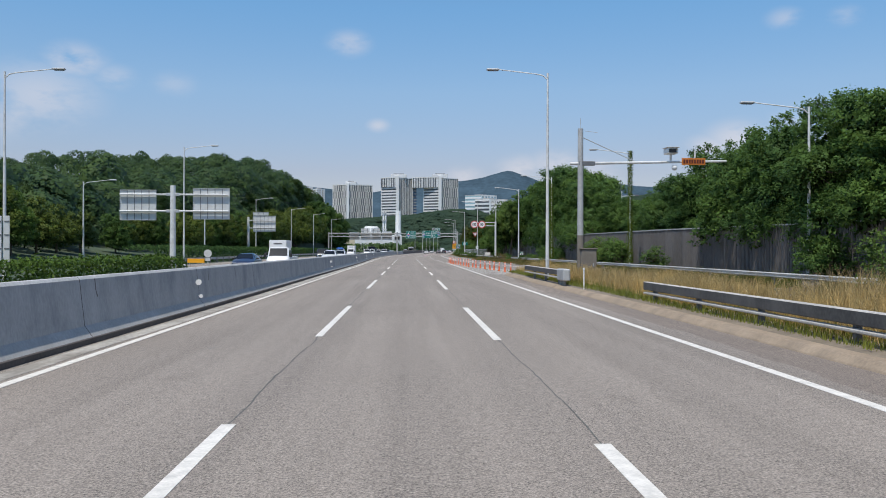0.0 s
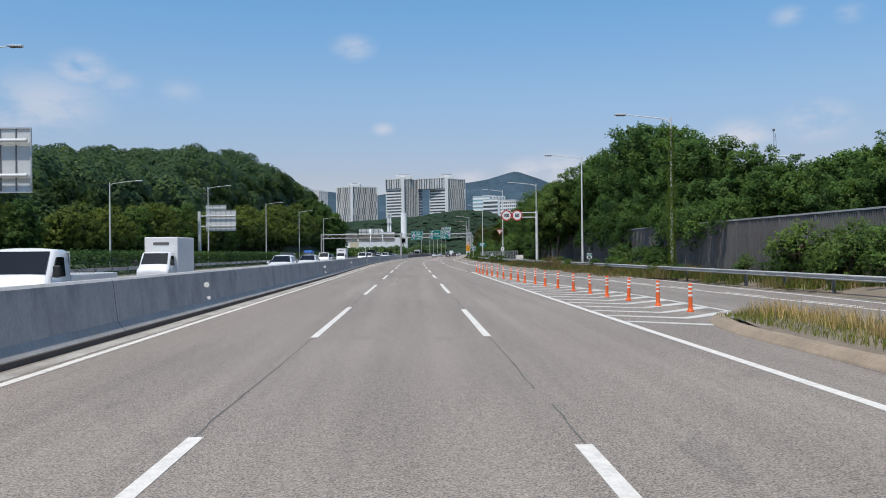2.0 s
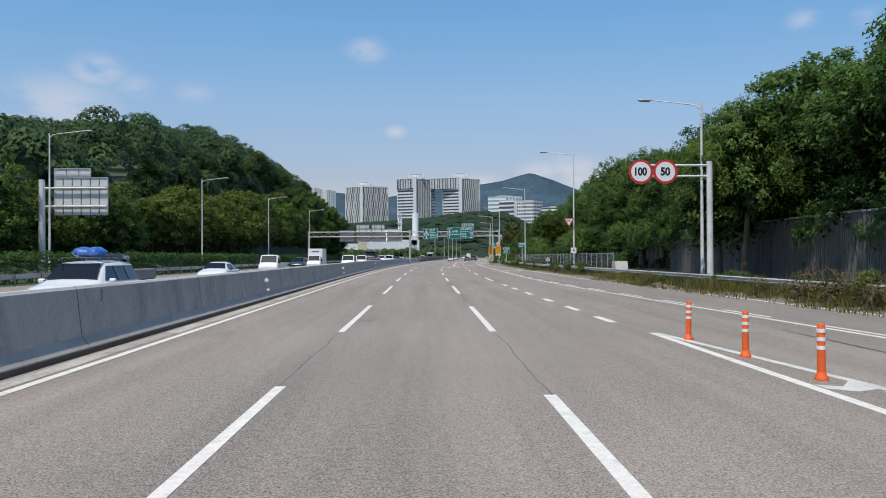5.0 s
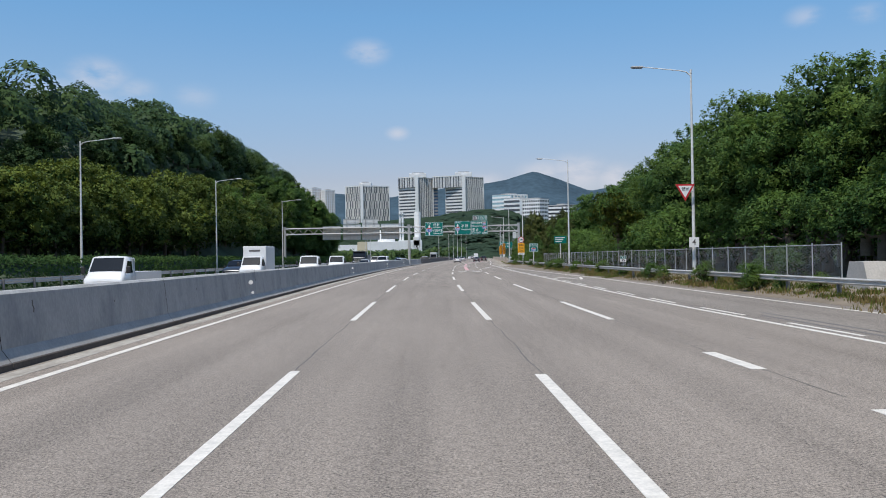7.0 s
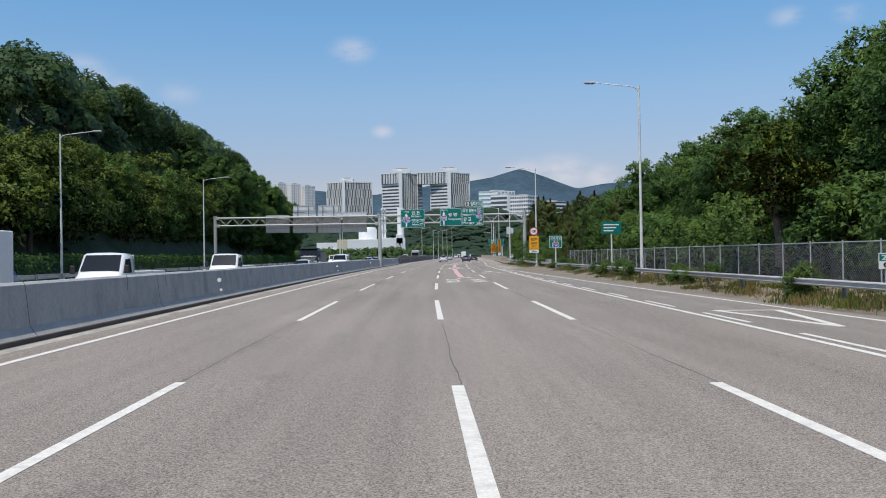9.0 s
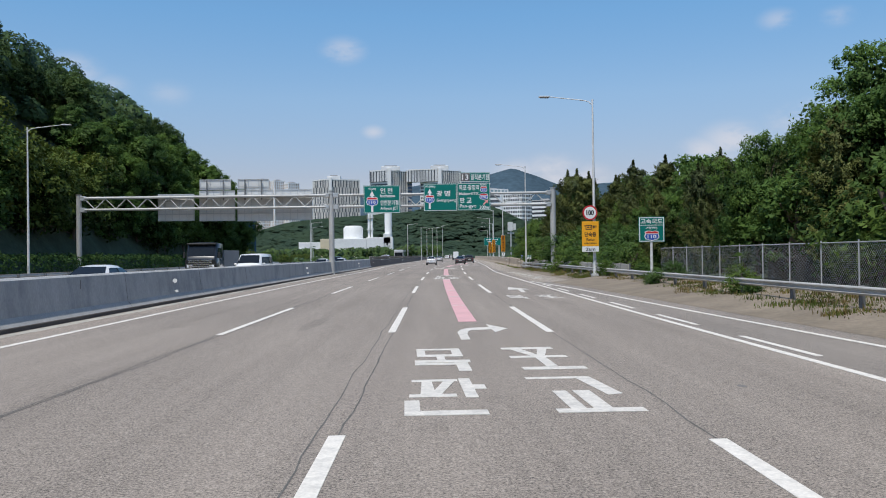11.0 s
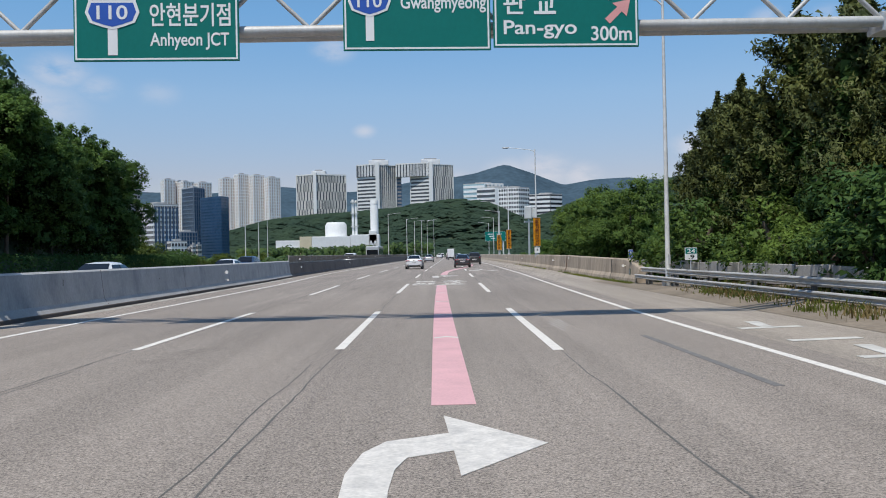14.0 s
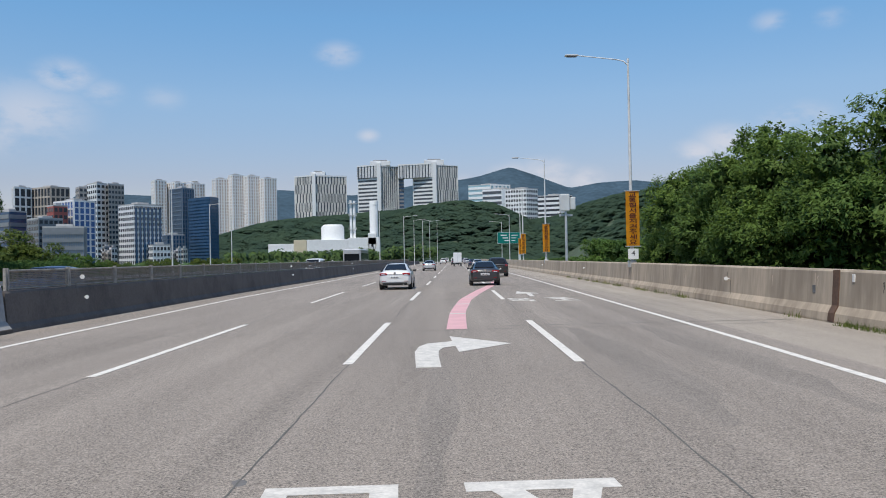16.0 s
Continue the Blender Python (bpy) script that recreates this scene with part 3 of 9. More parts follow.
# distant mountains, with the haze of the air painted into their colour
for nm, pts, dy, lab in (("backdrop_mountain", ((-1700, 40), (-1300, 60), (-1109, 80), (-1000, 130), (-900, 205), (-766, 200), (-560, 190), (-338, 209), (-120, 190), (60, 215), (170, 229), (243, 238), (334, 262), (407, 242), (505, 203), (588, 217), (700, 222), (763, 214), (900, 200), (1100, 215), (1500, 180), (2000, 120)), 2800, "wooded mountain ridge in the distance, coloured blue-green for haze"),):
    bm = bmesh.new()
    cx = np.linspace(-1700, 2000, 220)
    top = np.interp(cx, [p[0] for p in pts], [p[1] for p in pts])
    rows = []
    for k, (fy, fz) in enumerate(((-500, 0.0), (-330, 0.3), (-200, 0.58), (-90, 0.82), (0, 1.0), (300, 0.6))):
        rows.append([bm.verts.new((x, dy + fy + 60 * noise.noise((x * 0.004, k * 3.1, 5)), max(0, t * fz + (14 if k == 4 else 22) * noise.noise((x * 0.008, k * 1.7, 2)) * (0.4 if k == 4 else fz)) - 2)) for x, t in zip(cx, top)])
    for r0, r1 in zip(rows, rows[1:]):
        for i in range(len(r0) - 1):
            bm.faces.new((r0[i], r0[i + 1], r1[i + 1], r1[i]))
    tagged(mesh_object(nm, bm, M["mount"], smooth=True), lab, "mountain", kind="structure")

# ---- roads ----


def road_sheet(name, u0, u1, y0, y1, mat_, z=0.0, dy=5.0, thick=0.3):
    bm = bmesh.new()
    uvl = bm.loops.layers.uv.new("UVMap")
    st = steps(y0, y1, dy)
    rows = []
    for y in st:
        a, b = u0(y), u1(y)
        us = [a + (b - a) * i / 8 for i in range(9)]
        rows.append(([bm.verts.new(P(u, y, z)) for u in us], us, y))
    for (r0, us0, ya), (r1, us1, yb) in zip(rows, rows[1:]):
        for i in range(8):
            f = bm.faces.new((r0[i], r0[i + 1], r1[i + 1], r1[i]))
            for lp, uvv in zip(f.loops, ((us0[i], ya), (us0[i + 1], ya), (us1[i + 1], yb), (us1[i], yb))):
                lp[uvl].uv = uvv
        for i, s in ((0, 1), (8, -1)):
            lo0, lo1 = bm.verts.new(r0[i].co - Vector((0, 0, thick))), bm.verts.new(r1[i].co - Vector((0, 0, thick)))
            bm.faces.new((r0[i], r1[i], lo1, lo0) if s > 0 else (r1[i], r0[i], lo0, lo1))
    return mesh_object(name, bm, mat_)


far_y = 760
road = tagged(road_sheet("road", lambda y: barrier_u(y) - 0.3, lambda y: 8.5 if y < 120 else min(8.6, double_u(y)) if y < 276 else double_u(y) + 0.6, -60, far_y, M["asphalt"]),
              "worn pale grey asphalt motorway with white lane markings", "road", kind="structure")
ramp = tagged(road_sheet("road_ramp", lambda y: 8.5 if y < 120 else min(8.6, double_u(y)), lambda y: rail_u(y) - 0.3, -60, 276, M["asphalt_dark"]),
              "darker asphalt slip road joining the motorway", "road", kind="structure")
shoulder = tagged(road_sheet("road_shoulder", lambda y: double_u(y) + 0.6 - 0.7 * max(0.0, 1 - (y - 276) / 12), lambda y: 12.1 if y < 326 else wall_u(y) + 0.1, 276, far_y, M["asphalt_dusty"], -0.003),
                  "dusty hard shoulder beside the motorway", "shoulder", kind="structure")
opposite = tagged(road_sheet("road_opposite", lambda y: -19.2 if y < 95 else -26.2, lambda y: barrier_u(y) - 0.3, -60, far_y, M["asphalt"]),
                  "pale asphalt of the opposite carriageway behind the barrier", "road", kind="structure")


def stripe(name, u, y0, y1, width, mat_, parent, z=0.006, dy=6.0):
    fn = u if callable(u) else (lambda y: u)
    bm = bmesh.new()
    sweep(bm, ((-width / 2, 0.001), (-width / 2, z), (width / 2, z), (width / 2, 0.001)), [(fn(y), y) for y in steps(y0, y1, dy)])
    return part(name, bm, mat_, parent)


# lane dashes, about ten metres every twenty
FAR = [(k, k + 9.3) for k in range(387, 620, 20)]
DASH_A = [(-19.2, -9.1), (1.1, 11.2), (20.1, 29.7), (41.9, 53.3), (63.0, 73.1), (81.6, 92.9), (103.4, 113.6), (122.1, 133.0), (142.9, 153.2), (163.6, 173.4), (182.8, 192.4), (203.5, 213.1), (223.1, 232.9), (243.2, 252.9), (263.6, 272.3), (283.1, 291.8), (302.6, 311.9), (322.3, 333.0), (344.1, 354.5), (366.0, 377.3)] + FAR
DASH_B = [(-19.5, -9.5), (0.5, 10.2), (19.3, 28.8), (41.0, 52.7), (62.8, 71.3), (82.0, 93.3), (103.6, 112.7), (122.0, 132.0), (142.4, 152.4), (163.0, 171.9), (182.3, 191.6), (203.0, 212.6), (222.8, 232.3), (243.1, 252.1), (263.0, 271.4), (282.9, 290.6), (301.9, 311.2), (322.2, 333.0), (344.9, 354.0), (366.4, 375.5)] + FAR
DASH_C = [(162.4, 171.2), (181.2, 191.4), (202.2, 211.1), (222.2, 231.8), (242.6, 251.7), (262.1, 272.9), (282.5, 291.0), (301.0, 311.4), (321.7, 332.4), (344.5, 353.8), (365.7, 375.5)] + FAR
for line, dashes, wide in ((line_a, DASH_A, 0.15), (line_b, DASH_B, 0.16), (line_c, DASH_C, 0.17)):
    for s, e in dashes:
        stripe("lane_dash", line, s, e, wide, M["paint"], road)
for y in (124.5, 129.5, 135, 141, 147, 152.5):
    stripe("short_dash", line_c, y, y + 2.2, 0.22, M["paint"], road)
stripe("edge_line", left_edge, -60, far_y, 0.16, M["paint"], road)
stripe("edge_line", knots((-60, 5.35), (121.5, 5.38)), -60, 121.3, 0.17, M["paint"], road)
stripe("edge_line", lambda y: double_u(y), 40, far_y, 0.15, M["paint"], ramp)
for y in np.arange(64, 274, 6.2):
    stripe("lane_dash", lambda q: double_u(q) + 0.36, y, y + 3.4, 0.13, M["paint"], ramp)
stripe("edge_line", outer_u, 30, 277, 0.14, M["paint"], ramp)
stripe("edge_line", lambda y: barrier_u(y) - 1.4, -60, far_y, 0.15, M["paint"], opposite)
for s in range(-50, 600, 20):
    for u in (-11.2, -14.8, -18.4):
        if u > -15 or s > 100:
            stripe("lane_dash", u - 0.4, s, s + 10, 0.15, M["paint"], opposite)
# painted triangle where the slip road ends
bm = bmesh.new()
for lift, (a, b) in enumerate((((9.42, 204.6), (11.09, 204.3)), ((9.42, 204.6), (10.3, 198.9)), ((11.09, 204.3), (10.3, 198.9)))):
    d = Vector((b[0] - a[0], b[1] - a[1], 0)).normalized()
    nrm = Vector((-d.y, d.x, 0)) * 0.1
    prism(bm, [(P(a[0], a[1])[0] + nrm.x, a[1] + nrm.y), (P(a[0], a[1])[0] - nrm.x, a[1] - nrm.y), (P(b[0], b[1])[0] - nrm.x, b[1] - nrm.y), (P(b[0], b[1])[0] + nrm.x, b[1] + nrm.y)], 0.002, 0.006 + 0.001 * lift)
part("merge_triangle", bm, M["paint"], ramp)

# hatched nose between motorway and slip road
nose_out = knots((60, 9.2), (66, 9.2), (75, 9.15), (80, 9.0), (83.2, 8.68), (87, 8.03), (95.8, 7.33), (104, 6.75), (113, 6.26), (121.3, 5.45))
stripe("hatch_edge", nose_out, 66, 121.3, 0.17, M["paint_old"], ramp, z=0.0075, dy=4)
y = 66.05
while y < 118:
    a, b = 5.5, nose_out(y + 0.8)
    k = min(1.0, (b - a) / 3.3)
    mid = a + (b - a) * 0.47
    bm = bmesh.new()
    if b - a > 0.5:
        prism(bm, [(a, y - 0.17), (mid, y - 1.3 * k - 0.2), (mid, y - 1.3 * k + 0.25), (a, y + 0.17)], 0.002, 0.0065)
        prism(bm, [(mid, y - 1.3 * k - 0.2), (b, y + 0.8 * k - 0.42), (b, y + 0.8 * k + 0.38), (mid, y - 1.3 * k + 0.25)], 0.002, 0.0065)
        part("hatch_bar", bm, M["paint_old"], road)
    y += 2.05

# pink guide strip with pale chevrons
for y0, y1 in ((245.8, 284.3), (296.4, 330.2)):
    stripe("guide_strip", 3.57 if y0 < 290 else 3.66, y0, y1, 0.46, M["pink"], road, z=0.0055)
    for y in np.arange(y0 + 7.0, y1 + 1, 6.0):
        bm = bmesh.new()
        c = P(3.58 if y0 < 290 else 3.68, y)[0]
        prism(bm, [(c - 0.22, y - 0.1), (c, y + 0.1), (c + 0.22, y - 0.1), (c + 0.22, y + 0.08), (c, y + 0.28), (c - 0.22, y + 0.08)], 0.004, 0.0085)
        part("guide_chevron", bm, M["paint_old"], road)
    bm = bmesh.new()
    c = P(3.6, y1)[0]
    prism(bm, [(c - 0.23, y1 - 0.25), (c + 0.23, y1 - 0.25), (c + 0.23, y1 + 0.3), (c + 0.1, y1 + 0.5), (c - 0.1, y1 + 0.5), (c - 0.23, y1 + 0.3)], 0.004, 0.009)
    part("guide_cap", bm, M["paint_old"], road)
stripe("guide_strip", knots((351.4, 3.74), (358, 3.8), (366, 4.15), (374, 4.9), (382, 5.8), (392, 6.7), (410, 7.3)), 351.4, 410, 0.5, M["pink"], road, z=0.0055, dy=1.5)
for y in (357, 362.5, 368):
    stripe("guide_chevron", knots((351.4, 3.74), (358, 3.8), (366, 4.15), (374, 4.9)), y, y + 0.35, 0.5, M["paint_old"], road, z=0.0085, dy=1)


def turn_arrow(u, y, w=1.7, h=4.3, straight=False, stem=1.0):
    """A bent arrow painted on the lane, turning right."""
    bm = bmesh.new()
    c = P(u, y)[0]
    t = 0.23
    if straight:
        prism(bm, [(c - 0.1, y), (c + 0.1, y), (c + 0.1 + 0.25, y + h * 0.55), (c - 0.1 + 0.25, y + h * 0.55)], 0.002, 0.007)
        prism(bm, [(c - 0.35, y + h * 0.5), (c + 0.75, y + h * 0.5), (c + 0.05, y + h)], 0.002, 0.0075)
    else:
        outer = [(c, y), (c + 0.02, y + h * 0.42), (c + 0.12, y + h * 0.58), (c + 0.3, y + h * 0.68), (c + 0.85, y + h * 0.75)]
        inner = [(c + 0.85, y + h * 0.58), (c + 0.12 + 0.46 * stem, y + h * 0.53), (c + 0.07 + 0.4 * stem, y + h * 0.44), (c + 0.02 + 0.41 * stem, y + h * 0.3), (c + 0.4 * stem, y)]
        for (a0, a1), (b0, b1) in zip(zip(outer, outer[1:]), zip(inner[::-1], inner[::-1][1:])):
            prism(bm, [a0, b0, b1, a1], 0.002, 0.007)
        prism(bm, [(c + 0.83, y + h * 0.38), (c + w, y + h * 0.62), (c + 0.83, y + h * 0.95)], 0.002, 0.0075)
    part("turn_arrow", bm, M["paint_letter"], road)


turn_arrow(3.24, 241.2, 1.2, 3.9, stem=0.45)
turn_arrow(2.88, 292.1, 1.6, 3.9, stem=0.75)
turn_arrow(3.05, 344.2, 1.95, 5.6)
turn_arrow(6.75, 262.0, 1.3, 6.2, True)
turn_arrow(7.1, 367.8, 1.5, 5.5, True)


def strokes(u, y, w, h, cells):
    """Painted letter bars: rectangles and slants in unit cells, laid on the lane."""
    bm = bmesh.new()
    c = P(u, y)[0]
    for q in cells:
        pts = [(c + w * a, y + h * b) for a, b in (q if len(q) == 4 and not isinstance(q[0], (int, float)) else ((q[0], q[1]), (q[2], q[1]), (q[2], q[3]), (q[0], q[3])))]
        prism(bm, pts, 0.002, 0.006 + 0.0006 * cells.index(q))
    part("road_letter", bm, M["paint_letter"], road)


PAN = ((0.02, 0.93, 0.62, 1.0), ((0.12, 0.5), (0.28, 0.5), (0.3, 0.94), (0.16, 0.94)), ((0.36, 0.5), (0.5, 0.5), (0.54, 0.94), (0.4, 0.94)), (-0.02, 0.45, 0.58, 0.53), (0.68, 0.42, 0.84, 1.02), (0.82, 0.66, 1.0, 0.8), (-0.08, 0.05, 0.1, 0.36), (-0.08, 0.0, 0.86, 0.1))
GYO = ((0.0, 0.95, 0.9, 1.02), ((0.7, 0.98), (0.92, 1.0), (1.02, 0.45), (0.82, 0.42)), (0.18, 0.06, 0.36, 0.56), (0.44, 0.06, 0.66, 0.56), (0.0, 0.0, 1.0, 0.09))
MOK = ((0.05, 0.62, 0.2, 1.0), (0.68, 0.62, 0.85, 1.0), (0.05, 0.92, 0.85, 1.0), (0.05, 0.6, 0.85, 0.7), (0.38, 0.45, 0.52, 0.62), (0.0, 0.34, 0.92, 0.44), (0.66, 0.0, 0.86, 0.3), (0.0, 0.24, 0.86, 0.32))
PO = ((0.0, 0.9, 0.95, 1.0), ((0.18, 0.55), (0.34, 0.55), (0.36, 0.92), (0.2, 0.92)), ((0.58, 0.55), (0.74, 0.55), (0.78, 0.92), (0.62, 0.92)), (0.0, 0.48, 0.98, 0.57), (0.42, 0.12, 0.6, 0.5), (0.02, 0.0, 1.0, 0.1))
PO2 = ((0.0, 0.9, 0.95, 1.0), ((0.42, 0.52), (0.58, 0.52), (0.34, 0.92), (0.14, 0.92)), ((0.46, 0.52), (0.6, 0.52), (0.84, 0.92), (0.66, 0.92)), (0.0, 0.48, 0.98, 0.57), (0.42, 0.12, 0.6, 0.5), (0.02, 0.0, 1.0, 0.1))
PAN2 = ((0.02, 0.93, 0.66, 1.0), ((0.12, 0.5), (0.32, 0.5), (0.3, 0.94), (0.16, 0.94)), ((0.24, 0.5), (0.38, 0.5), (0.62, 0.94), (0.46, 0.94)), (-0.02, 0.45, 0.58, 0.53), (0.68, 0.42, 0.84, 1.02), (0.82, 0.66, 1.0, 0.8), (-0.08, 0.05, 0.1, 0.36), (-0.08, 0.0, 0.86, 0.1))
strokes(2.75, 285.0, 0.85, 2.3, PAN)
strokes(3.72, 285.0, 0.85, 2.3, GYO)
strokes(2.82, 288.1, 0.8, 2.2, MOK)
strokes(3.82, 288.1, 0.85, 2.2, PO)
strokes(2.3, 330.8, 1.15, 2.9, PAN2)
strokes(3.7, 330.8, 1.15, 2.9, GYO)
strokes(2.27, 334.6, 1.25, 2.6, MOK)
strokes(3.83, 334.6, 1.22, 2.6, PO2)
strokes(2.4, 236.6, 0.95, 3.0, MOK)
strokes(3.95, 236.6, 0.95, 3.0, PO2)
strokes(2.4, 233.2, 0.95, 2.6, PAN2)
strokes(3.95, 233.2, 0.95, 2.6, GYO)
strokes(5.75, 256.6, 0.75, 2.7, MOK)
strokes(6.95, 256.6, 0.75, 2.7, PO2)
strokes(6.0, 363.6, 1.0, 2.6, MOK)
strokes(7.6, 363.6, 1.0, 2.6, PO2)
# faded lettering on the shoulder
bm = bmesh.new()
for k, y in enumerate(np.arange(283, 305, 2.3)):
    c = P(10.2 - 0.02 * k, y)[0]
    prism(bm, [(c - 0.7, y), (c + 0.6, y + 0.2), (c + 0.6, y + 0.45), (c - 0.7, y + 0.25)], 0.002, 0.006)
    if k % 2:
        prism(bm, [(c - 0.2, y + 0.3), (c + 0.05, y + 0.3), (c + 0.3, y + 1.6), (c, y + 1.6)], 0.002, 0.006)
part("faded_letter", bm, M["paint_old"], shoulder)

# cracks along the lane joints, and across the carriageway
rng = random.Random(5)


def crack(u, y0, y1, w, parent, wob=0.05, dy=0.9):
    fn = u if callable(u) else (lambda y: u)
    bm = bmesh.new()
    st = steps(y0, y1, dy)
    ph = rng.random() * 50
    L, R = [], []
    for y in st:
        c = fn(y) + wob * noise.noise((y * 0.45, ph, 0)) + 0.4 * wob * noise.noise((y * 2.3, ph, 3))
        ww = w * (0.55 + 0.9 * abs(noise.noise((y * 0.8, ph, 7))))
        L.append(bm.verts.new(P(c - ww / 2, y, 0.0028)))
        R.append(bm.verts.new(P(c + ww / 2, y, 0.0028)))
    for i in range(len(st) - 1):
        if noise.noise((st[i] * 0.21, ph, 11)) > -0.42:
            bm.faces.new((L[i], R[i], R[i + 1], L[i + 1]))
    return part("crack", bm, M["crack"], parent)


crack(lambda y: line_a(y) - 0.02, -40, 420, 0.03, road, 0.06, 0.35)
crack(lambda y: line_b(y) + 0.03, -40, 420, 0.028, road, 0.06, 0.35)
crack(lambda y: line_a(y) + 0.06, 225, 300, 0.026, road, 0.06, 0.5)
crack(lambda y: line_b(y) - 0.2, 228, 300, 0.024, road, 0.06, 0.5)
crack(lambda y: line_c(y) + 0.03, 150, 400, 0.028, road, 0.08)
crack(lambda y: barrier_u(y) + 0.42, -40, 350, 0.05, road, 0.1)
crack(6.9, 262, 282, 0.03, road, 0.3)


def cross_crack(y, u0, u1, w, skew=0.0):
    bm = bmesh.new()
    us = steps(u0, u1, 0.45)
    ph = rng.random() * 60
    A, B = [], []
    for u in us:
        yy = y + skew * (u - u0) + 0.08 * noise.noise((u * 0.9, ph, 1))
        ww = w * (0.5 + abs(noise.noise((u * 1.7, ph, 4))))
        A.append(bm.verts.new(P(u, yy - ww / 2, 0.0028)))
        B.append(bm.verts.new(P(u, yy + ww / 2, 0.0028)))
    for i in range(len(us) - 1):
        bm.faces.new((A[i], A[i + 1], B[i + 1], B[i]))
    part("crack", bm, M["crack"], road)


for y, a, b in ((270.6, -5.0, 8.0), (272.0, -4.6, 7.5), (273.6, 0.5, 8.2), (275.4, -5.2, 6.0), (277.2, -5.0, 8.3), (278.8, 1.6, 7.6), (281.0, -5.0, 5.0), (273.0, -5.1, -1.0)):
    cross_crack(y, a, b, 0.032)
for u, y0, y1 in ((-3.6, 272, 276.8), (-2.7, 271.5, 277), (2.6, 272.5, 277.2), (4.4, 272, 276), (0.6, 271, 276), (5.9, 273, 278)):
    crack(u, y0, y1, 0.03, road, 0.05, 0.4)
cross_crack(351.2, -7.2, 12.4, 0.05)
cross_crack(352.1, 5.0, 12.4, 0.10)
# skid marks
for u0, y0, y1 in ((9.2, 150, 163), (9.6, 151, 164), (7.3, 297, 303)):
    bm = bmesh.new()
    sweep(bm, ((-0.06, 0.001), (-0.06, 0.0035), (0.06, 0.0035), (0.06, 0.001)), [(u0 - 0.03 * i, y) for i, y in enumerate(steps(y0, y1, 3))])
    part("skid_mark", bm, M["skid"], road)
# short tyre marks, tar blots, oil stains and pale scrapes
M["stain"] = asphalt("oil_stain", (0.228, 0.197, 0.168))
M["scrape"] = material("pale_scrape", (0.40, 0.375, 0.345), 0.9, var=0.2, scale=6, fine=40)


def blot(name, mat_, pts, wide, seed, z=0.0018):
    """An irregular streak along points of (u, y), tapering to its ends."""
    r = random.Random(seed)
    bm = bmesh.new()
    uvl = bm.loops.layers.uv.new("UVMap")
    n = 14
    us, ys_ = [p[0] for p in pts], [p[1] for p in pts]
    f0 = np.linspace(0, 1, len(pts))
    A, B = [], []
    for i in range(n + 1):
        f = i / n
        u, y = float(np.interp(f, f0, us)), float(np.interp(f, f0, ys_))
        w = wide * (0.25 + 0.75 * math.sin(math.pi * min(1, max(0.04, f)))) * r.uniform(0.6, 1.15)
        A.append(bm.verts.new(P(u - w / 2, y, z)))
        B.append(bm.verts.new(P(u + w / 2, y + r.uniform(-0.05, 0.05), z)))
    for i in range(n):
        f = bm.faces.new((A[i], B[i], B[i + 1], A[i + 1]))
        for lp in f.loops:
            lp[uvl].uv = (lp.vert.co.x, lp.vert.co.y)
    part(name, bm, mat_, road)


for u0, y0, y1 in ((-0.8, 96.2, 101.0), (0.85, 96.6, 101.4), (1.15, 96.8, 99.8)):
    blot("tyre_mark", M["stain"], ((u0, y0), (u0 - 0.02, y1)), 0.14, int(y0 * 10))
blot("oil_stain", M["stain"], ((-0.45, 328.6), (-0.1, 329.8), (0.1, 331.2), (0.45, 332.5)), 0.42, 3)
blot("oil_stain", M["stain"], ((0.9, 332.8), (0.98, 333.6)), 0.3, 4)
blot("oil_stain", M["stain"], ((-0.3, 243.9), (-0.28, 246.2), (-0.2, 247.9)), 0.5, 5)
blot("oil_stain", M["stain"], ((-2.5, 247.6), (-2.2, 248.9)), 0.4, 6)
blot("oil_stain", M["stain"], ((2.7, 51.3), (2.85, 53.0)), 0.5, 7)
blot("oil_stain", M["stain"], ((6.4, 339.0), (6.6, 344.0), (6.5, 351.0)), 1.2, 8)
blot("oil_stain", M["stain"], ((8.2, 339.5), (8.3, 345.0), (8.2, 351.2)), 1.0, 9)
blot("oil_stain", M["stain"], ((3.4, 336.5), (3.5, 342.0), (3.3, 347.0)), 0.55, 12)
blot("tar_mark", M["skid"], ((-3.62, 17.7), (-3.42, 18.4)), 0.03, 10, 0.0022)
blot("tar_mark", M["skid"], ((-1.95, 30.5), (-1.68, 30.7)), 0.1, 11, 0.0022)
for k in range(5):
    blot("scrape", M["scrape"], ((6.02 + 0.07 * k, 304.1 + 0.4 * k), (5.92 + 0.08 * k, 306.2 + 0.4 * k)), 0.035, 20 + k, 0.0022)
# dirty strip between the edge line and the kerb
bm = bmesh.new()
uvl = bm.loops.layers.uv.new("UVMap")
rows = [(y, 5.95 + 0.35 * noise.noise((y * 0.12, 4.0, 0)) + 0.12 * noise.noise((y * 0.7, 9.0, 0))) for y in steps(-50, 61, 0.8)]
rows = [(y, u + (6.84 - u) * sstep(46, 60, y)) for y, u in rows]
rows = [(bm.verts.new(P(u, y, 0.0016)), bm.verts.new(P(6.86, y, 0.0016))) for y, u in rows]
for a, b in zip(rows, rows[1:]):
    f = bm.faces.new((a[0], a[1], b[1], b[0]))
    for lp in f.loops:
        lp[uvl].uv = (lp.vert.co.x, lp.vert.co.y)
part("dirty_strip", bm, asphalt("stained_edge", (0.215, 0.176, 0.145)), road)
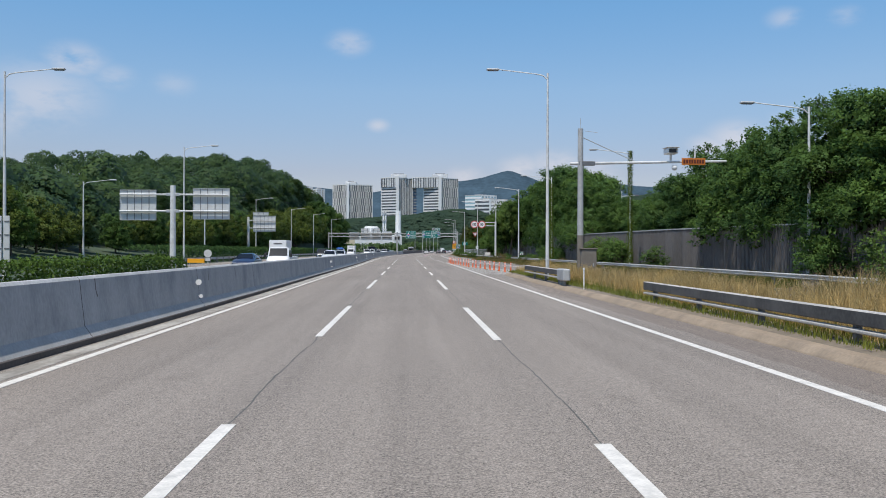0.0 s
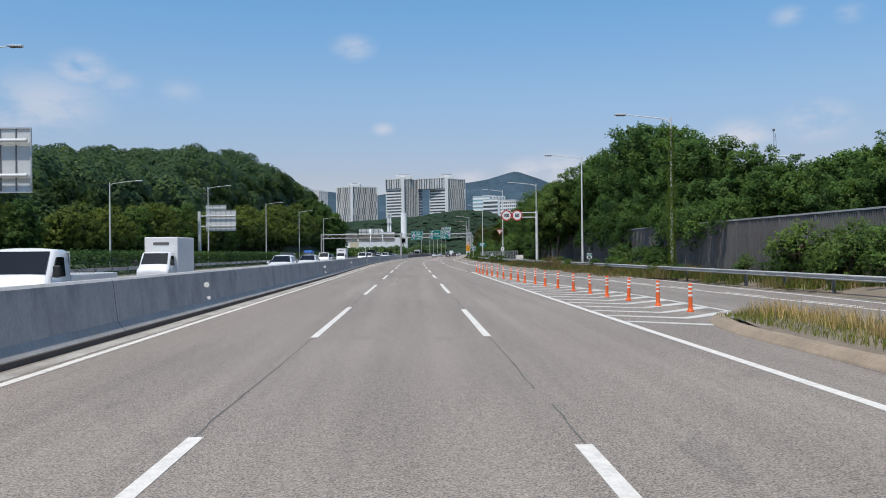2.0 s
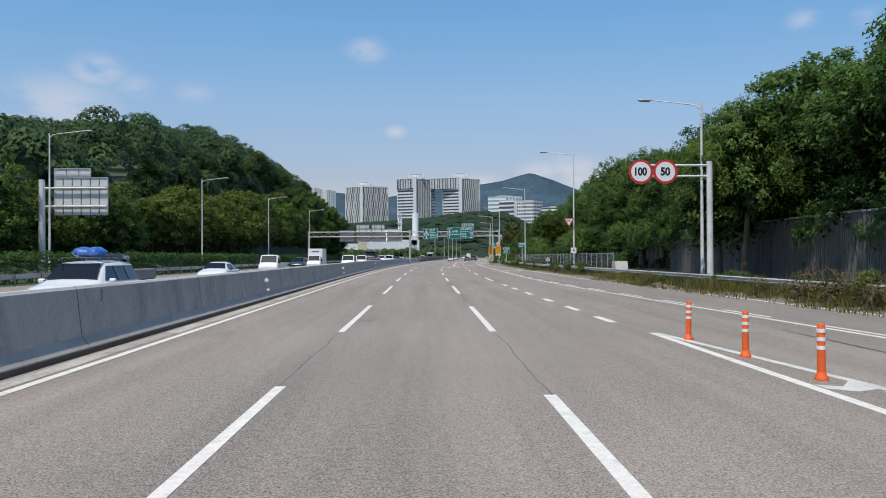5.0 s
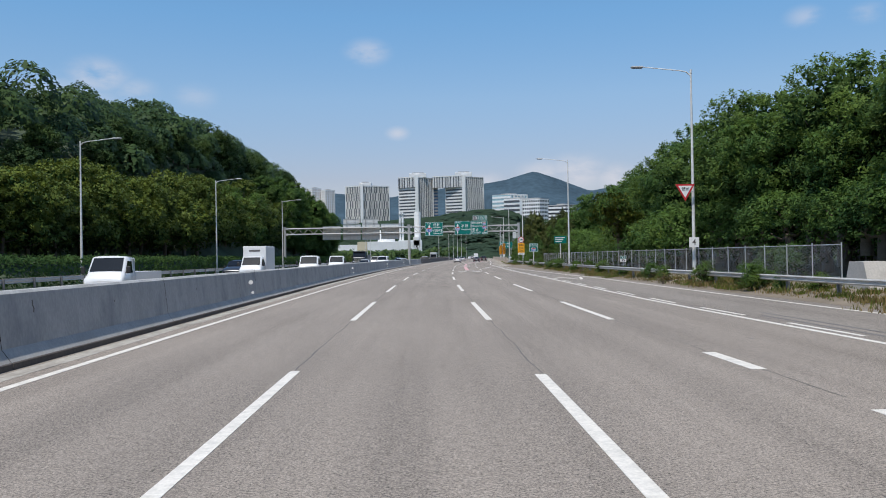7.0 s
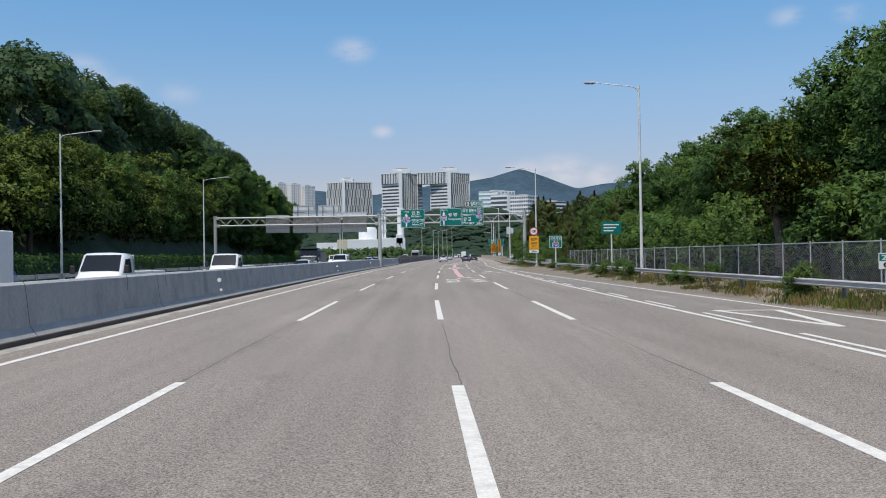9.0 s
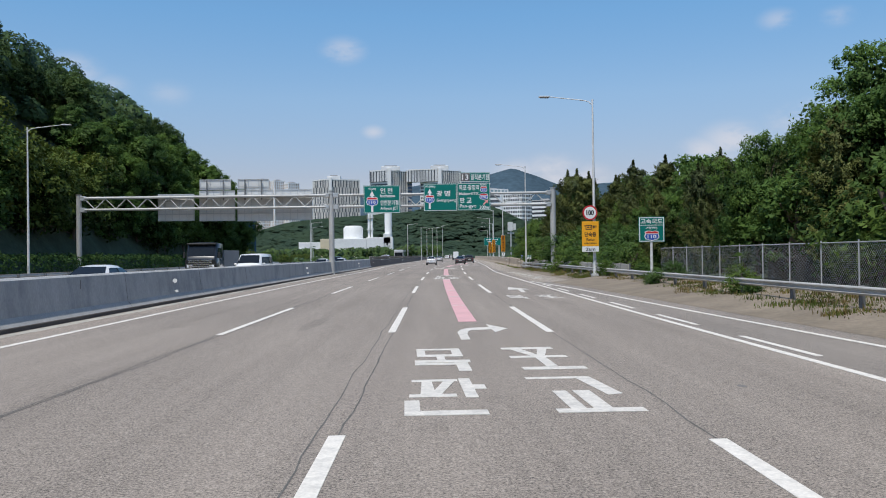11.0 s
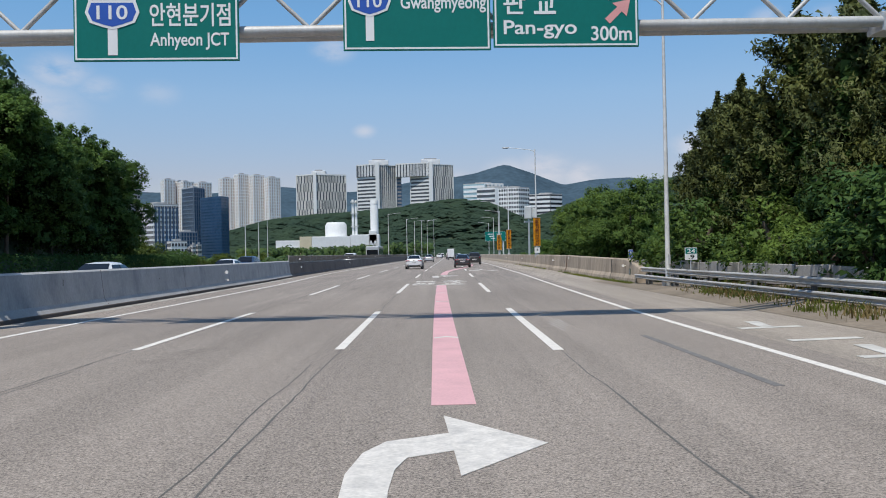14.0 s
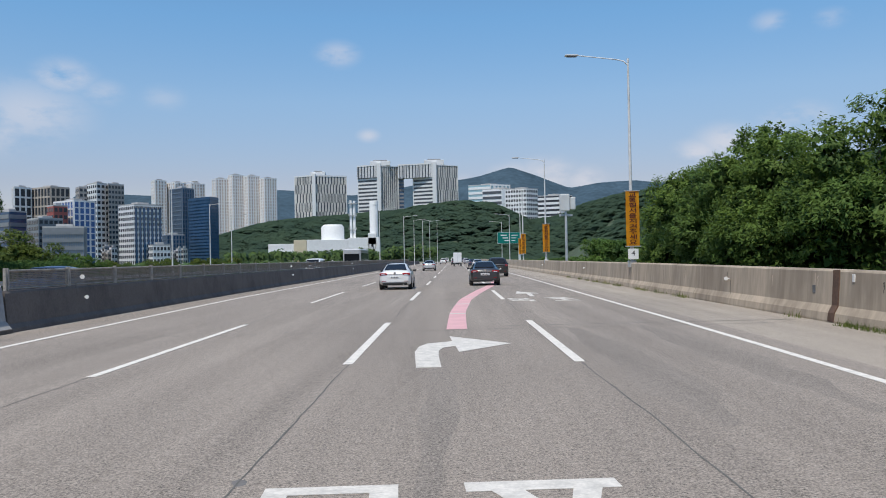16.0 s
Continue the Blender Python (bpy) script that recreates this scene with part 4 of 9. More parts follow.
# oil spots and tar patches
for k in range(40):
    bm = bmesh.new()
    u, y, r = rng.uniform(-4.8, 6.8), rng.uniform(2, 352), rng.uniform(0.03, 0.07)
    c = P(u, y)[0]
    vs = [bm.verts.new((c + r * (1 + 0.3 * rng.uniform(-1, 1)) * math.cos(a), y + 1.6 * r * (1 + 0.3 * rng.uniform(-1, 1)) * math.sin(a), 0.0022)) for a in np.linspace(0, 2 * math.pi, 11)[:-1]]
    bm.faces.new(vs)
    part("tar_spot", bm, M["skid"], road)

# ---- median barrier ----
barrier = tagged(new("median_barrier"), "grey-blue coated concrete median barrier with pale sloping foot", "barrier", kind="structure")
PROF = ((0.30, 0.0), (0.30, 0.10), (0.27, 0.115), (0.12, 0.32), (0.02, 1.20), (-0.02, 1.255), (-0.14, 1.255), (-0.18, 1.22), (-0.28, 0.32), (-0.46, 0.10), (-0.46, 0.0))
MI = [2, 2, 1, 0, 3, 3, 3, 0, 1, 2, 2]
y = -44.0
while y < 353:
    e = min(y + 9.0, 353.4)
    bm = bmesh.new()
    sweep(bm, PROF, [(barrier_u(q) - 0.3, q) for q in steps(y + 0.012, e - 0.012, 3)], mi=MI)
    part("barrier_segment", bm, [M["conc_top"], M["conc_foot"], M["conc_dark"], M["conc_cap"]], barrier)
    for q in (y + rng.uniform(0.8, 4.0), y + rng.uniform(5.0, 8.4)):
        if rng.random() < 0.75:
            zc, hh = rng.uniform(0.6, 1.05), rng.uniform(0.1, 0.3)
            bm = bmesh.new()
            k0 = [(-0.3 + 0.1 - 0.08 * (zz - 0.4) / 0.84 + 0.003, q + rng.uniform(-0.05, 0.05), zz) for zz in (zc + hh, zc + hh * 0.3, zc - hh * 0.3, zc - hh)]
            for (u0, q0, z0), (u1, q1, z1) in zip(k0, k0[1:]):
                vs = [bm.verts.new(P(barrier_u(q) + u, yy + dd, zz)) for u, yy, zz, dd in ((u0, q0, z0, -0.022), (u0, q0, z0, 0.022), (u1, q1, z1, 0.022), (u1, q1, z1, -0.022))]
                bm.faces.new(vs)
            part("stain", bm, M["conc_dark"], barrier)
    y = e
# pale run-off strip at its foot
bm = bmesh.new()
sweep(bm, ((0.0, 0.001), (0.0, 0.004), (0.34, 0.004), (0.34, 0.001)), [(barrier_u(q) + 0.12 + 0.07 * noise.noise((q * 0.3, 2, 0)), q) for q in steps(-44, 351, 1.5)])
tagged(mesh_object("gutter_strip", bm, M["gutter"]), "pale dusty gutter strip at the barrier's foot", "gutter", kind="structure")
for y in (-10.0, 27.6, 71.8, 107.3, 137.5, 173.6, 215.5, 258.0, 291.9, 332.0):
    e = thing("reflector", P(barrier_u(y) - 0.27, y, 0.83), "two round white reflectors on a barrier bracket", "reflector", "barrier reflectors")
    for nm, z, r, dx in (("reflector_disc", 0.0, 0.085, 0.0), ("reflector_disc", -0.40, 0.055, 0.07)):
        bm = bmesh.new()
        plate(bm, disc_outline(0.15 + dx, z, r, 14), -0.012, 0.012)
        part(nm, bm, M["white_band"], e)
    bm = bmesh.new()
    tube(bm, [(0.05, 0.02, 0.0), (0.15, 0.015, 0.0)], 0.014, 5)
    part("stub", bm, M["steel"], e)
    bm = bmesh.new()
    tube(bm, [(0.06, 0.02, -0.36), (0.13, 0.018, -0.38), (0.22, 0.015, -0.40)], 0.012, 5)
    part("bracket", bm, M["steel"], e)

# bridge barrier: dark wall with fence panels
bb = tagged(new("bridge_barrier"), "dark weathered concrete bridge barrier topped with framed mesh panels", "barrier", kind="structure")
y = 353.5
while y < 620:
    e = y + 12
    bm = bmesh.new()
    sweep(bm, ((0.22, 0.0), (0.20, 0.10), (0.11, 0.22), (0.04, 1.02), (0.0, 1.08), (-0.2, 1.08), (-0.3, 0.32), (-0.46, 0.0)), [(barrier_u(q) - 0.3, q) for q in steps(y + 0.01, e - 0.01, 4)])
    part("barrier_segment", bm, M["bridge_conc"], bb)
    y = e
M["panel_steel"] = material("weathered_frame", (0.34, 0.315, 0.28), 0.65, 0.1, var=0.25, scale=2, fine=18, dark=(0.12, 0.10, 0.08), dark_amt=0.6)
M["mesh"] = material("panel_mesh", (0.25, 0.21, 0.17), 0.8, var=0.2, scale=3, fine=30)
y = 353.8
while y < 560:
    bm = bmesh.new()
    for yy in (y, ):
        box(bm, -0.04, 0.04, -0.09, -0.03, 1.08, 1.68, 0.005)
        box(bm, -0.04, 0.04, 0.03, 0.09, 1.08, 1.68, 0.005)
    o = part("panel_post", bm, M["panel_steel"], bb)
    o.matrix_world = Matrix.Translation(P(barrier_u(y) - 0.36, y))
    bm = bmesh.new()
    d = 3.8
    dx = P(barrier_u(y + d), y + d)[0] - P(barrier_u(y), y)[0]
    for z in (1.13, 1.61):
        tube(bm, [(0, 0.06, z), (dx * 0.97, d - 0.06, z)], 0.03, 6)
    for f0 in (0.035, 0.965):
        tube(bm, [(dx * f0, d * f0, 1.13), (dx * f0, d * f0, 1.61)], 0.026, 6)
    o = part("panel_frame", bm, M["panel_steel"], bb)
    o.matrix_world = Matrix.Translation(P(barrier_u(y) - 0.36, y))
    bm = bmesh.new()
    for k in range(52):
        f0 = 0.03 + 0.94 * (k + 0.5) / 52
        box(bm, dx * f0 - 0.004, dx * f0 + 0.004, d * f0 - 0.012, d * f0 + 0.012, 1.13, 1.59)
    for k in range(9):
        tube(bm, [(0.0, 0.1, 1.17 + 0.05 * k), (dx * 0.97, d - 0.1, 1.17 + 0.05 * k)], 0.013, 4)
    o = part("panel", bm, M["mesh"], bb)
    o.matrix_world = Matrix.Translation(P(barrier_u(y) - 0.36, y))
    y += d

for y in (358.3, 395.0, 433.0):
    for z, r, du in ((1.36, 0.07, -0.30), (0.72, 0.06, -0.17)):
        bm = bmesh.new()
        plate(bm, disc_outline(0.0, 0.0, r, 14), -0.012, 0.012)
        tube(bm, [(-0.09, 0.0, 0.0), (0.0, 0.0, 0.0)], 0.014, 6)
        o = part("reflector_disc", bm, M["white_band"], bb)
        o.matrix_world = Matrix.Translation(P(barrier_u(y) + du + 0.09, y, z))

# ---- right side: kerbed island, verge, rails and walls ----
isl = bmesh.new()
st = [(0, y) for y in steps(-50, 62, 4)] + [(0.12, 63.5), (0.45, 65.2), (0.95, 66.6)]
sweep(isl, ((6.84, 0.0), (6.86, 0.03), (6.99, 0.13), (7.05, 0.15), (7.24, 0.15), (7.24, 0.0)), st)
kerb = tagged(mesh_object("kerb", isl, M["kerb"]), "stained brown concrete kerb along a grassy traffic island", "kerb", kind="structure")
bm = bmesh.new()
rows = []
for y in steps(-50, 66.5, 2.5):
    r = 10.6 if y < 30 else 10.6 - 1.6 * (y - 30) / 36.5
    ins = 0 if y < 62 else 0.22 * (y - 62)
    rows.append([bm.verts.new(P(7.2 + ins + (r - 7.2 - ins) * k / 6, y, 0.14 + 0.14 * math.sin(math.pi * k / 6) + 0.03 * noise.noise((y * 0.5, k * 1.0, 0)) - (0.14 if k == 6 else 0))) for k in range(7)])
for a, b in zip(rows, rows[1:]):
    for i in range(6):
        bm.faces.new((a[i], a[i + 1], b[i + 1], b[i]))
island = tagged(mesh_object("island", bm, M["dirt"], smooth=True), "earthy traffic island between motorway and slip road", "verge", kind="structure")
# earth verge by the outer rail
bm = bmesh.new()
rows = []
for y in steps(-50, 332, 3):
    a, b = (outer_u(y) + 0.75 if y < 277 else 11.4), (rail_u(min(y, 326)) + 3.2)
    rows.append([bm.verts.new(P(a + (b - a) * k / 6, y, 0.004 + ((0, 0.10, 0.22, 0.30, 0.36, 0.42, 0.35)[k] + (0.06 * noise.noise((y * 0.4, k * 1.3, 2)) if k else 0)) * (1 - 0.97 * sstep(314, 330, y)))) for k in range(7)])
for a, b in zip(rows, rows[1:]):
    for i in range(6):
        bm.faces.new((a[i], a[i + 1], b[i + 1], b[i]))
verge = tagged(mesh_object("verge", bm, M["dirt"], smooth=True), "dry earth verge with weeds under the guardrail", "verge", kind="structure")

def guardrail(us, y0, y1, z, label, beams=((0.0, 0.16),), mat_="rail", step=4.0, ground=0.25, boxed=False):
    g = tagged(new("guardrail"), label, "guardrail", "guardrails", "structure")
    for zo, hh in beams:
        w = hh
        prof = ((0, w), (-0.05, w * 0.8), (-0.06, w * 0.55), (0.0, w * 0.3), (0.0, -w * 0.3), (-0.06, -w * 0.55), (-0.05, -w * 0.8), (0, -w), (0.02, -w), (-0.02, -w * 0.6), (0.03, -w * 0.2), (0.03, w * 0.2), (-0.02, w * 0.6), (0.02, w))
        if boxed:
            prof = ((-0.07, w - 0.02), (-0.05, w), (0.07, w), (0.07, -w), (-0.05, -w), (-0.07, -w + 0.02))
        bm = bmesh.new()
        sweep(bm, [(a, z + zo + b) for a, b in prof], [(us(q), q) for q in steps(y0, y1, 4)])
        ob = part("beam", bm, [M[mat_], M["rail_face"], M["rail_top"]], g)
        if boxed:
            # shade of the side faces put into a near-black colour; tops pale
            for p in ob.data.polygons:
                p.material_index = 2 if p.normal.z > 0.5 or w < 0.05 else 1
    pb = bmesh.new()
    box(pb, 0.03, 0.15, -0.06, 0.06, -0.3, z - ground + 0.15, 0.01)
    pm = None
    for y in np.arange(y0 + 0.8, y1, step):
        if pm is None:
            o = part("post", pb, M["rail_dark"], g)
            pm = o.data
        else:
            o = bpy.data.objects.new("post", pm)
            scene.collection.objects.link(o)
            o.parent = g
        o.matrix_world = Matrix.Translation(P(us(y), y, ground))
    return g


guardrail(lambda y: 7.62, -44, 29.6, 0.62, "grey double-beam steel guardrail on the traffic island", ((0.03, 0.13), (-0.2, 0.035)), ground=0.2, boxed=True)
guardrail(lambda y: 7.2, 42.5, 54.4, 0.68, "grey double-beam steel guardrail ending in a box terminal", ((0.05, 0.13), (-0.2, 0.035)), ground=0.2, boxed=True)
guardrail(rail_u, -44, 326, 0.66, "weathered steel guardrail along the verge", ((0.02, 0.11),), ground=0.25)
guardrail(knots((292, 12.95), (326, 12.6)), 296, 326.7, 0.36, "lower steel rail running into a concrete wall", ((0.0, 0.1),), ground=0.05)
guardrail(lambda y: -26.0, 100, 560, 0.62, "weathered steel guardrail of the opposite carriageway", ((0.0, 0.16),), ground=0.0)
bm = bmesh.new()
box(bm, 7.02, 7.36, 40.9, 42.55, 0.38, 0.92, 0.05)
box(bm, 7.12, 7.26, 41.4, 41.55, -0.1, 0.5, 0.01)
box(bm, 7.12, 7.26, 42.2, 42.35, -0.1, 0.5, 0.01)
tagged(mesh_object("rail_terminal", bm, M["terminal"]), "grey steel box terminal at a guardrail's end", "crash terminal")

# concrete parapet wall of the bridge
wall = tagged(new("parapet_wall"), "stained tan concrete parapet wall with rusty joint plates", "wall", kind="structure")
wall_top = knots((326, 1.13), (332, 1.15), (351, 1.27), (370, 1.30), (800, 1.30))
WALL_SEC = ((0.0, 0.0), (0.0, 0.05), (0.03, 0.22), (0.13, 0.40), (0.19, 1.25), (0.23, 1.30), (0.5, 1.30), (0.52, 0.0))
ends = [326.6, 332.7, 350.8] + [350.8 + 12.3 * k for k in range(1, 24)]
for y, e in zip(ends, ends[1:]):
    bm = bmesh.new()
    st = steps(y + 0.015, e - 0.015, 2)
    rs = sweep(bm, WALL_SEC, [(wall_u(q), q) for q in st])
    for q, row in zip(st, rs):
        top = wall_top(q) - 0.42 * max(0, 1 - (q - 326.6) / 2.6)
        for v in row:
            if v.co.z > 0.5:
                v.co.z = v.co.z - 1.30 + top
    part("wall_segment", bm, M["conc_dirty"], wall)
M["rust"] = material("rusty_plate", (0.13, 0.075, 0.05), 0.85, var=0.25, scale=3, fine=20)
JOINT = ((-0.02, 0.02), (-0.02, 0.06), (0.0, 0.23), (0.10, 0.41), (0.16, 1.29), (0.19, 1.29), (0.13, 0.40), (0.03, 0.21), (0.0, 0.02))
for y in (350.8,):
    bm = bmesh.new()
    sweep(bm, [(u, min(z, wall_top(y) - 0.01)) for u, z in JOINT], [(wall_u(y), y - 0.16), (wall_u(y), y + 0.16)])
    part("joint_plate", bm, M["rust"], wall)
# a dark run of water at the first joint, and pale lime runs
def wall_streak(name, mat_, y, z0, z1, w0, w1, lean, seed):
    r = random.Random(seed)
    bm = bmesh.new()
    A, B = [], []
    for k in range(9):
        f = k / 8
        z = z1 + (z0 - z1) * f
        u = float(np.interp(z, (0.05, 0.22, 0.40, 1.25), (0.0, 0.03, 0.13, 0.19))) - 0.004
        c, w = y - lean * f + r.uniform(-0.02, 0.02), (w0 + (w1 - w0) * f) * r.uniform(0.75, 1.2) / 2
        A.append(bm.verts.new(P(wall_u(c - w) + u, c - w, z)))
        B.append(bm.verts.new(P(wall_u(c + w) + u, c + w, z)))
    for k in range(8):
        bm.faces.new((A[k], A[k + 1], B[k + 1], B[k]))
    part(name, bm, mat_, wall)


M["runoff"] = material("water_stain", (0.10, 0.085, 0.07), 0.9, var=0.25, scale=2, fine=12)
M["lime"] = material("lime_stain", (0.60, 0.49, 0.37), 0.9, var=0.2, scale=2, fine=12)
wall_streak("water_stain", M["runoff"], 332.75, 0.1, 1.10, 0.34, 0.14, 0.25, 1)
wall_streak("water_stain", M["runoff"], 329.4, 0.06, 0.8, 0.05, 0.04, 0.1, 2)
wall_streak("water_stain", M["runoff"], 358.9, 0.35, 0.8, 0.06, 0.04, 0.1, 3)
wr = random.Random(8)
for k in range(26):
    y = wr.uniform(330.5, 349.5) if k < 15 else wr.uniform(351.5, 385)
    zt = wall_top(y) - wr.uniform(0.06, 0.4)
    wall_streak("lime_stain" if k % 3 else "water_stain", M["lime"] if k % 3 else M["runoff"], y, zt - wr.uniform(0.15, 0.6), zt, wr.uniform(0.02, 0.07), 0.02, 0.0, 20 + k)
for y, z in ((329.35, 0.80), (359.0, 0.86), (392.0, 0.86), (421.0, 0.86)):
    e = new("wall_reflector")
    e.parent = wall
    bm = bmesh.new()
    plate(bm, disc_outline(-0.12, 0.0, 0.065, 14), -0.012, 0.012)
    o = part("reflector_disc", bm, M["white_band"], e)
    bm = bmesh.new()
    tube(bm, [(-0.09, 0.02, 0.0), (0.04, 0.02, 0.0)], 0.018, 6)
    part("bracket", bm, M["white_band"], e)
    e.matrix_world = Matrix.Translation(P(wall_u(y) + 0.15, y, z))
# small plates fixed to the wall
M["plate_green"] = material("weathered_plate", (0.12, 0.14, 0.11), 0.7, var=0.2, scale=6, fine=30)
for y, z, w, h, mt in ((328.35, 0.52, 0.34, 0.32, "plate_green"), (352.1, 0.76, 0.16, 0.2, "rail_dark"), (349.9, 1.08, 0.12, 0.18, "white_band")):
    u = wall_u(y) + float(np.interp(z, (0.40, 1.25), (0.13, 0.19)))
    bm = bmesh.new()
    box(bm, -0.02, 0.01, -w / 2, w / 2, -h / 2, h / 2, 0.006)
    o = part("wall_plate", bm, M[mt], wall)
    o.matrix_world = pose(*P(u, y, z), 0, 0, -math.degrees(slope(y)))
    if h > 0.3:
        bm = bmesh.new()
        for k in range(5):
            box(bm, -0.026, -0.02, -w / 2 + 0.05, w / 2 - 0.05, -h / 2 + 0.05 + 0.055 * k, -h / 2 + 0.065 + 0.055 * k)
        q = part("text_bar", bm, M["steel"], o)

# low concrete panel fence behind the rail
fence = tagged(new("panel_fence"), "low fence of stained concrete panels in metal frames", "fence", kind="structure")
pb = bmesh.new()
box(pb, -0.05, 0.05, -1.08, 1.08, 0.0, 0.62, 0.012)
pan = part("panel", pb, M["conc"], fence)
pb = bmesh.new()
box(pb, -0.04, 0.04, -0.04, 0.04, -0.25, 0.68, 0.008)
pst = part("post", pb, M["rail_dark"], fence)
first = True
for y in np.arange(273, 333, 2.3):
    for src, dy in ((pan, 1.15), (pst, 0.0)):
        o = src
        if not first:
            o = bpy.data.objects.new(src.name.split(".")[0], src.data)
            scene.collection.objects.link(o)
            o.parent = fence
        o.matrix_world = pose(*P(14.0, y + dy, 0.42 + 0.02 * noise.noise((y, 0, 0))), rng.uniform(-2, 2) if src is pan else 0, 0, -math.degrees(slope(y)))
    first = False

# chain-link fence
cl = tagged(new("chainlink_fence"), "grey chain-link fence with steel posts and top rail", "fence", kind="structure")
FU = 15.55
y = 172.0
base = 0.5
pb = bmesh.new()
tube(pb, [(0, 0, -0.1), (0, 0, 1.5)], 0.026, 6)
pst = None
while y < 272:
    if pst is None:
        pst = part("post", pb, M["steel"], cl)
        o = pst
    else:
        o = bpy.data.objects.new("post", pst.data)
        scene.collection.objects.link(o)
        o.parent = cl
    o.matrix_world = Matrix.Translation(P(FU, y, base))
    bm = bmesh.new()
    a, b = Vector(P(FU, y, 0)), Vector(P(FU, y + 2.5, 0))
    d = b - a
    hz = 1.42
    nn = 20
    for k in range(-11, nn):
        for s in (1, -1):
            t0, t1 = k / nn, k / nn + 11 / nn
            z0, z1 = (0.05, hz) if s > 0 else (hz, 0.05)
            c0, c1 = max(t0, 0), min(t1, 1)
            if c1 <= c0:
                continue
            za, zb = z0 + (z1 - z0) * (c0 - t0) / (t1 - t0), z0 + (z1 - z0) * (c1 - t0) / (t1 - t0)
            p0, p1 = d * c0, d * c1
            w = 0.006
            vs = [bm.verts.new((p0.x, p0.y - w, za)), bm.verts.new((p0.x, p0.y + w, za)), bm.verts.new((p1.x, p1.y + w, zb)), bm.verts.new((p1.x, p1.y - w, zb))]
            bm.faces.new(vs)
    tube(bm, [(0, 0, hz), (d.x, d.y, hz)], 0.02, 5)
    o = part("mesh_panel", bm, M["steel"], cl)
    o.matrix_world = Matrix.Translation((a.x, a.y, base))
    y += 2.5

# noise wall of ribbed panels
nw = tagged(new("noise_wall"), "dark brown noise wall of ribbed panels between posts", "wall", kind="structure")
pb = bmesh.new()
box(pb, -0.06, 0.06, -1.0, 1.0, 0, 3.35)
for k in range(10):
    yy = -0.9 + 0.2 * k
    box(pb, -0.12, -0.06, yy - 0.06, yy + 0.06, 0.05, 3.3)
pan = part("panel", pb, M["wall_panel"], nw)
pb = bmesh.new()
box(pb, -0.14, 0.1, -0.06, 0.06, -0.2, 3.42)
pst = part("post", pb, M["wall_panel"], nw)
pb = bmesh.new()
box(pb, -0.15, 0.12, -1.02, 1.02, 3.35, 3.43)
cap = part("capping", pb, M["rail"], nw)
first = True
for y in np.arange(6, 170, 2.06):
    zz = float(np.interp(y, [6, 40, 70, 110, 140, 206], [-0.4, -0.3, 0.0, 0.25, 0.35, 0.1]))
    for src, dy in ((pan, 1.03), (pst, 0.0), (cap, 1.03)):
        o = src
        if not first:
            o = bpy.data.objects.new(src.name.split(".")[0], src.data)
            scene.collection.objects.link(o)
            o.parent = nw
        o.matrix_world = pose(*P(20.0, y + dy, zz), 0, 0, -math.degrees(slope(y)))
    first = False
# concrete end block by the chain-link fence
bm = bmesh.new()
prism(bm, [(-0.5, -0.9), (0.5, -0.9), (0.5, 0.9), (-0.5, 0.9)], 0.0, 1.0)
for v in bm.verts:
    if v.co.z > 0.5:
        v.co.y *= 0.55
o = tagged(mesh_object("concrete_block", bm, M["conc"]), "pale concrete end block beside the noise wall", "concrete block")
o.matrix_world = Matrix.Translation(P(15.6, 170.0, 0.3))

# ---- lamp posts ----


def lamp_post(x, y, z, h, side=-1, arm=3.3, ivy=False):
    e = thing("street_lamp", (x, y, z), "slim pale grey street lamp with a long arm and flat head" if not ivy else "street lamp whose pole is overgrown with green ivy", "street lamp", "street lamps along the motorway")
    bm = bmesh.new()
    box(bm, -0.2, 0.2, -0.2, 0.2, -0.3, 0.03, 0.02)
    for a in (-0.14, 0.14):
        for b in (-0.14, 0.14):
            box(bm, a - 0.02, a + 0.02, b - 0.02, b + 0.02, 0.03, 0.08)
    part("base_plate", bm, M["steel"], e)
    bm = bmesh.new()
    tube(bm, [(0, 0, 0), (0, 0, 1.0), (0, 0, h)], [0.105, 0.10, 0.05], 10)
    tube(bm, [(0, 0, h - 0.1), (0, 0, h + 0.12)], 0.062, 8)
    part("pole", bm, M["pole"], e)
    bm = bmesh.new()
    box(bm, -0.03 * side - 0.05, -0.03 * side + 0.05, -0.115, -0.09, 0.6, 1.0, 0.004)
    part("hatch", bm, M["steel"], e)
    bm = bmesh.new()
    tube(bm, [(0, 0, h - 0.25), (side * 0.25, 0, h - 0.02), (side * 0.6, 0, h + 0.06), (side * (arm - 0.6), 0, h + 0.3)], [0.035, 0.035, 0.033, 0.028], 7)
    part("arm", bm, M["pole"], e)
    bm = bmesh.new()
    s = side
    x0, x1 = sorted((s * (arm - 0.7), s * arm))
    box(bm, x0, x1, -0.14, 0.14, h + 0.24, h + 0.34, 0.035)
    part("lamp_head", bm, M["steel"], e)
    bm = bmesh.new()
    box(bm, x0 + 0.1, x1 - 0.08, -0.1, 0.1, h + 0.215, h + 0.245)
    part("lens", bm, M["sign_grey"], e)
    return e


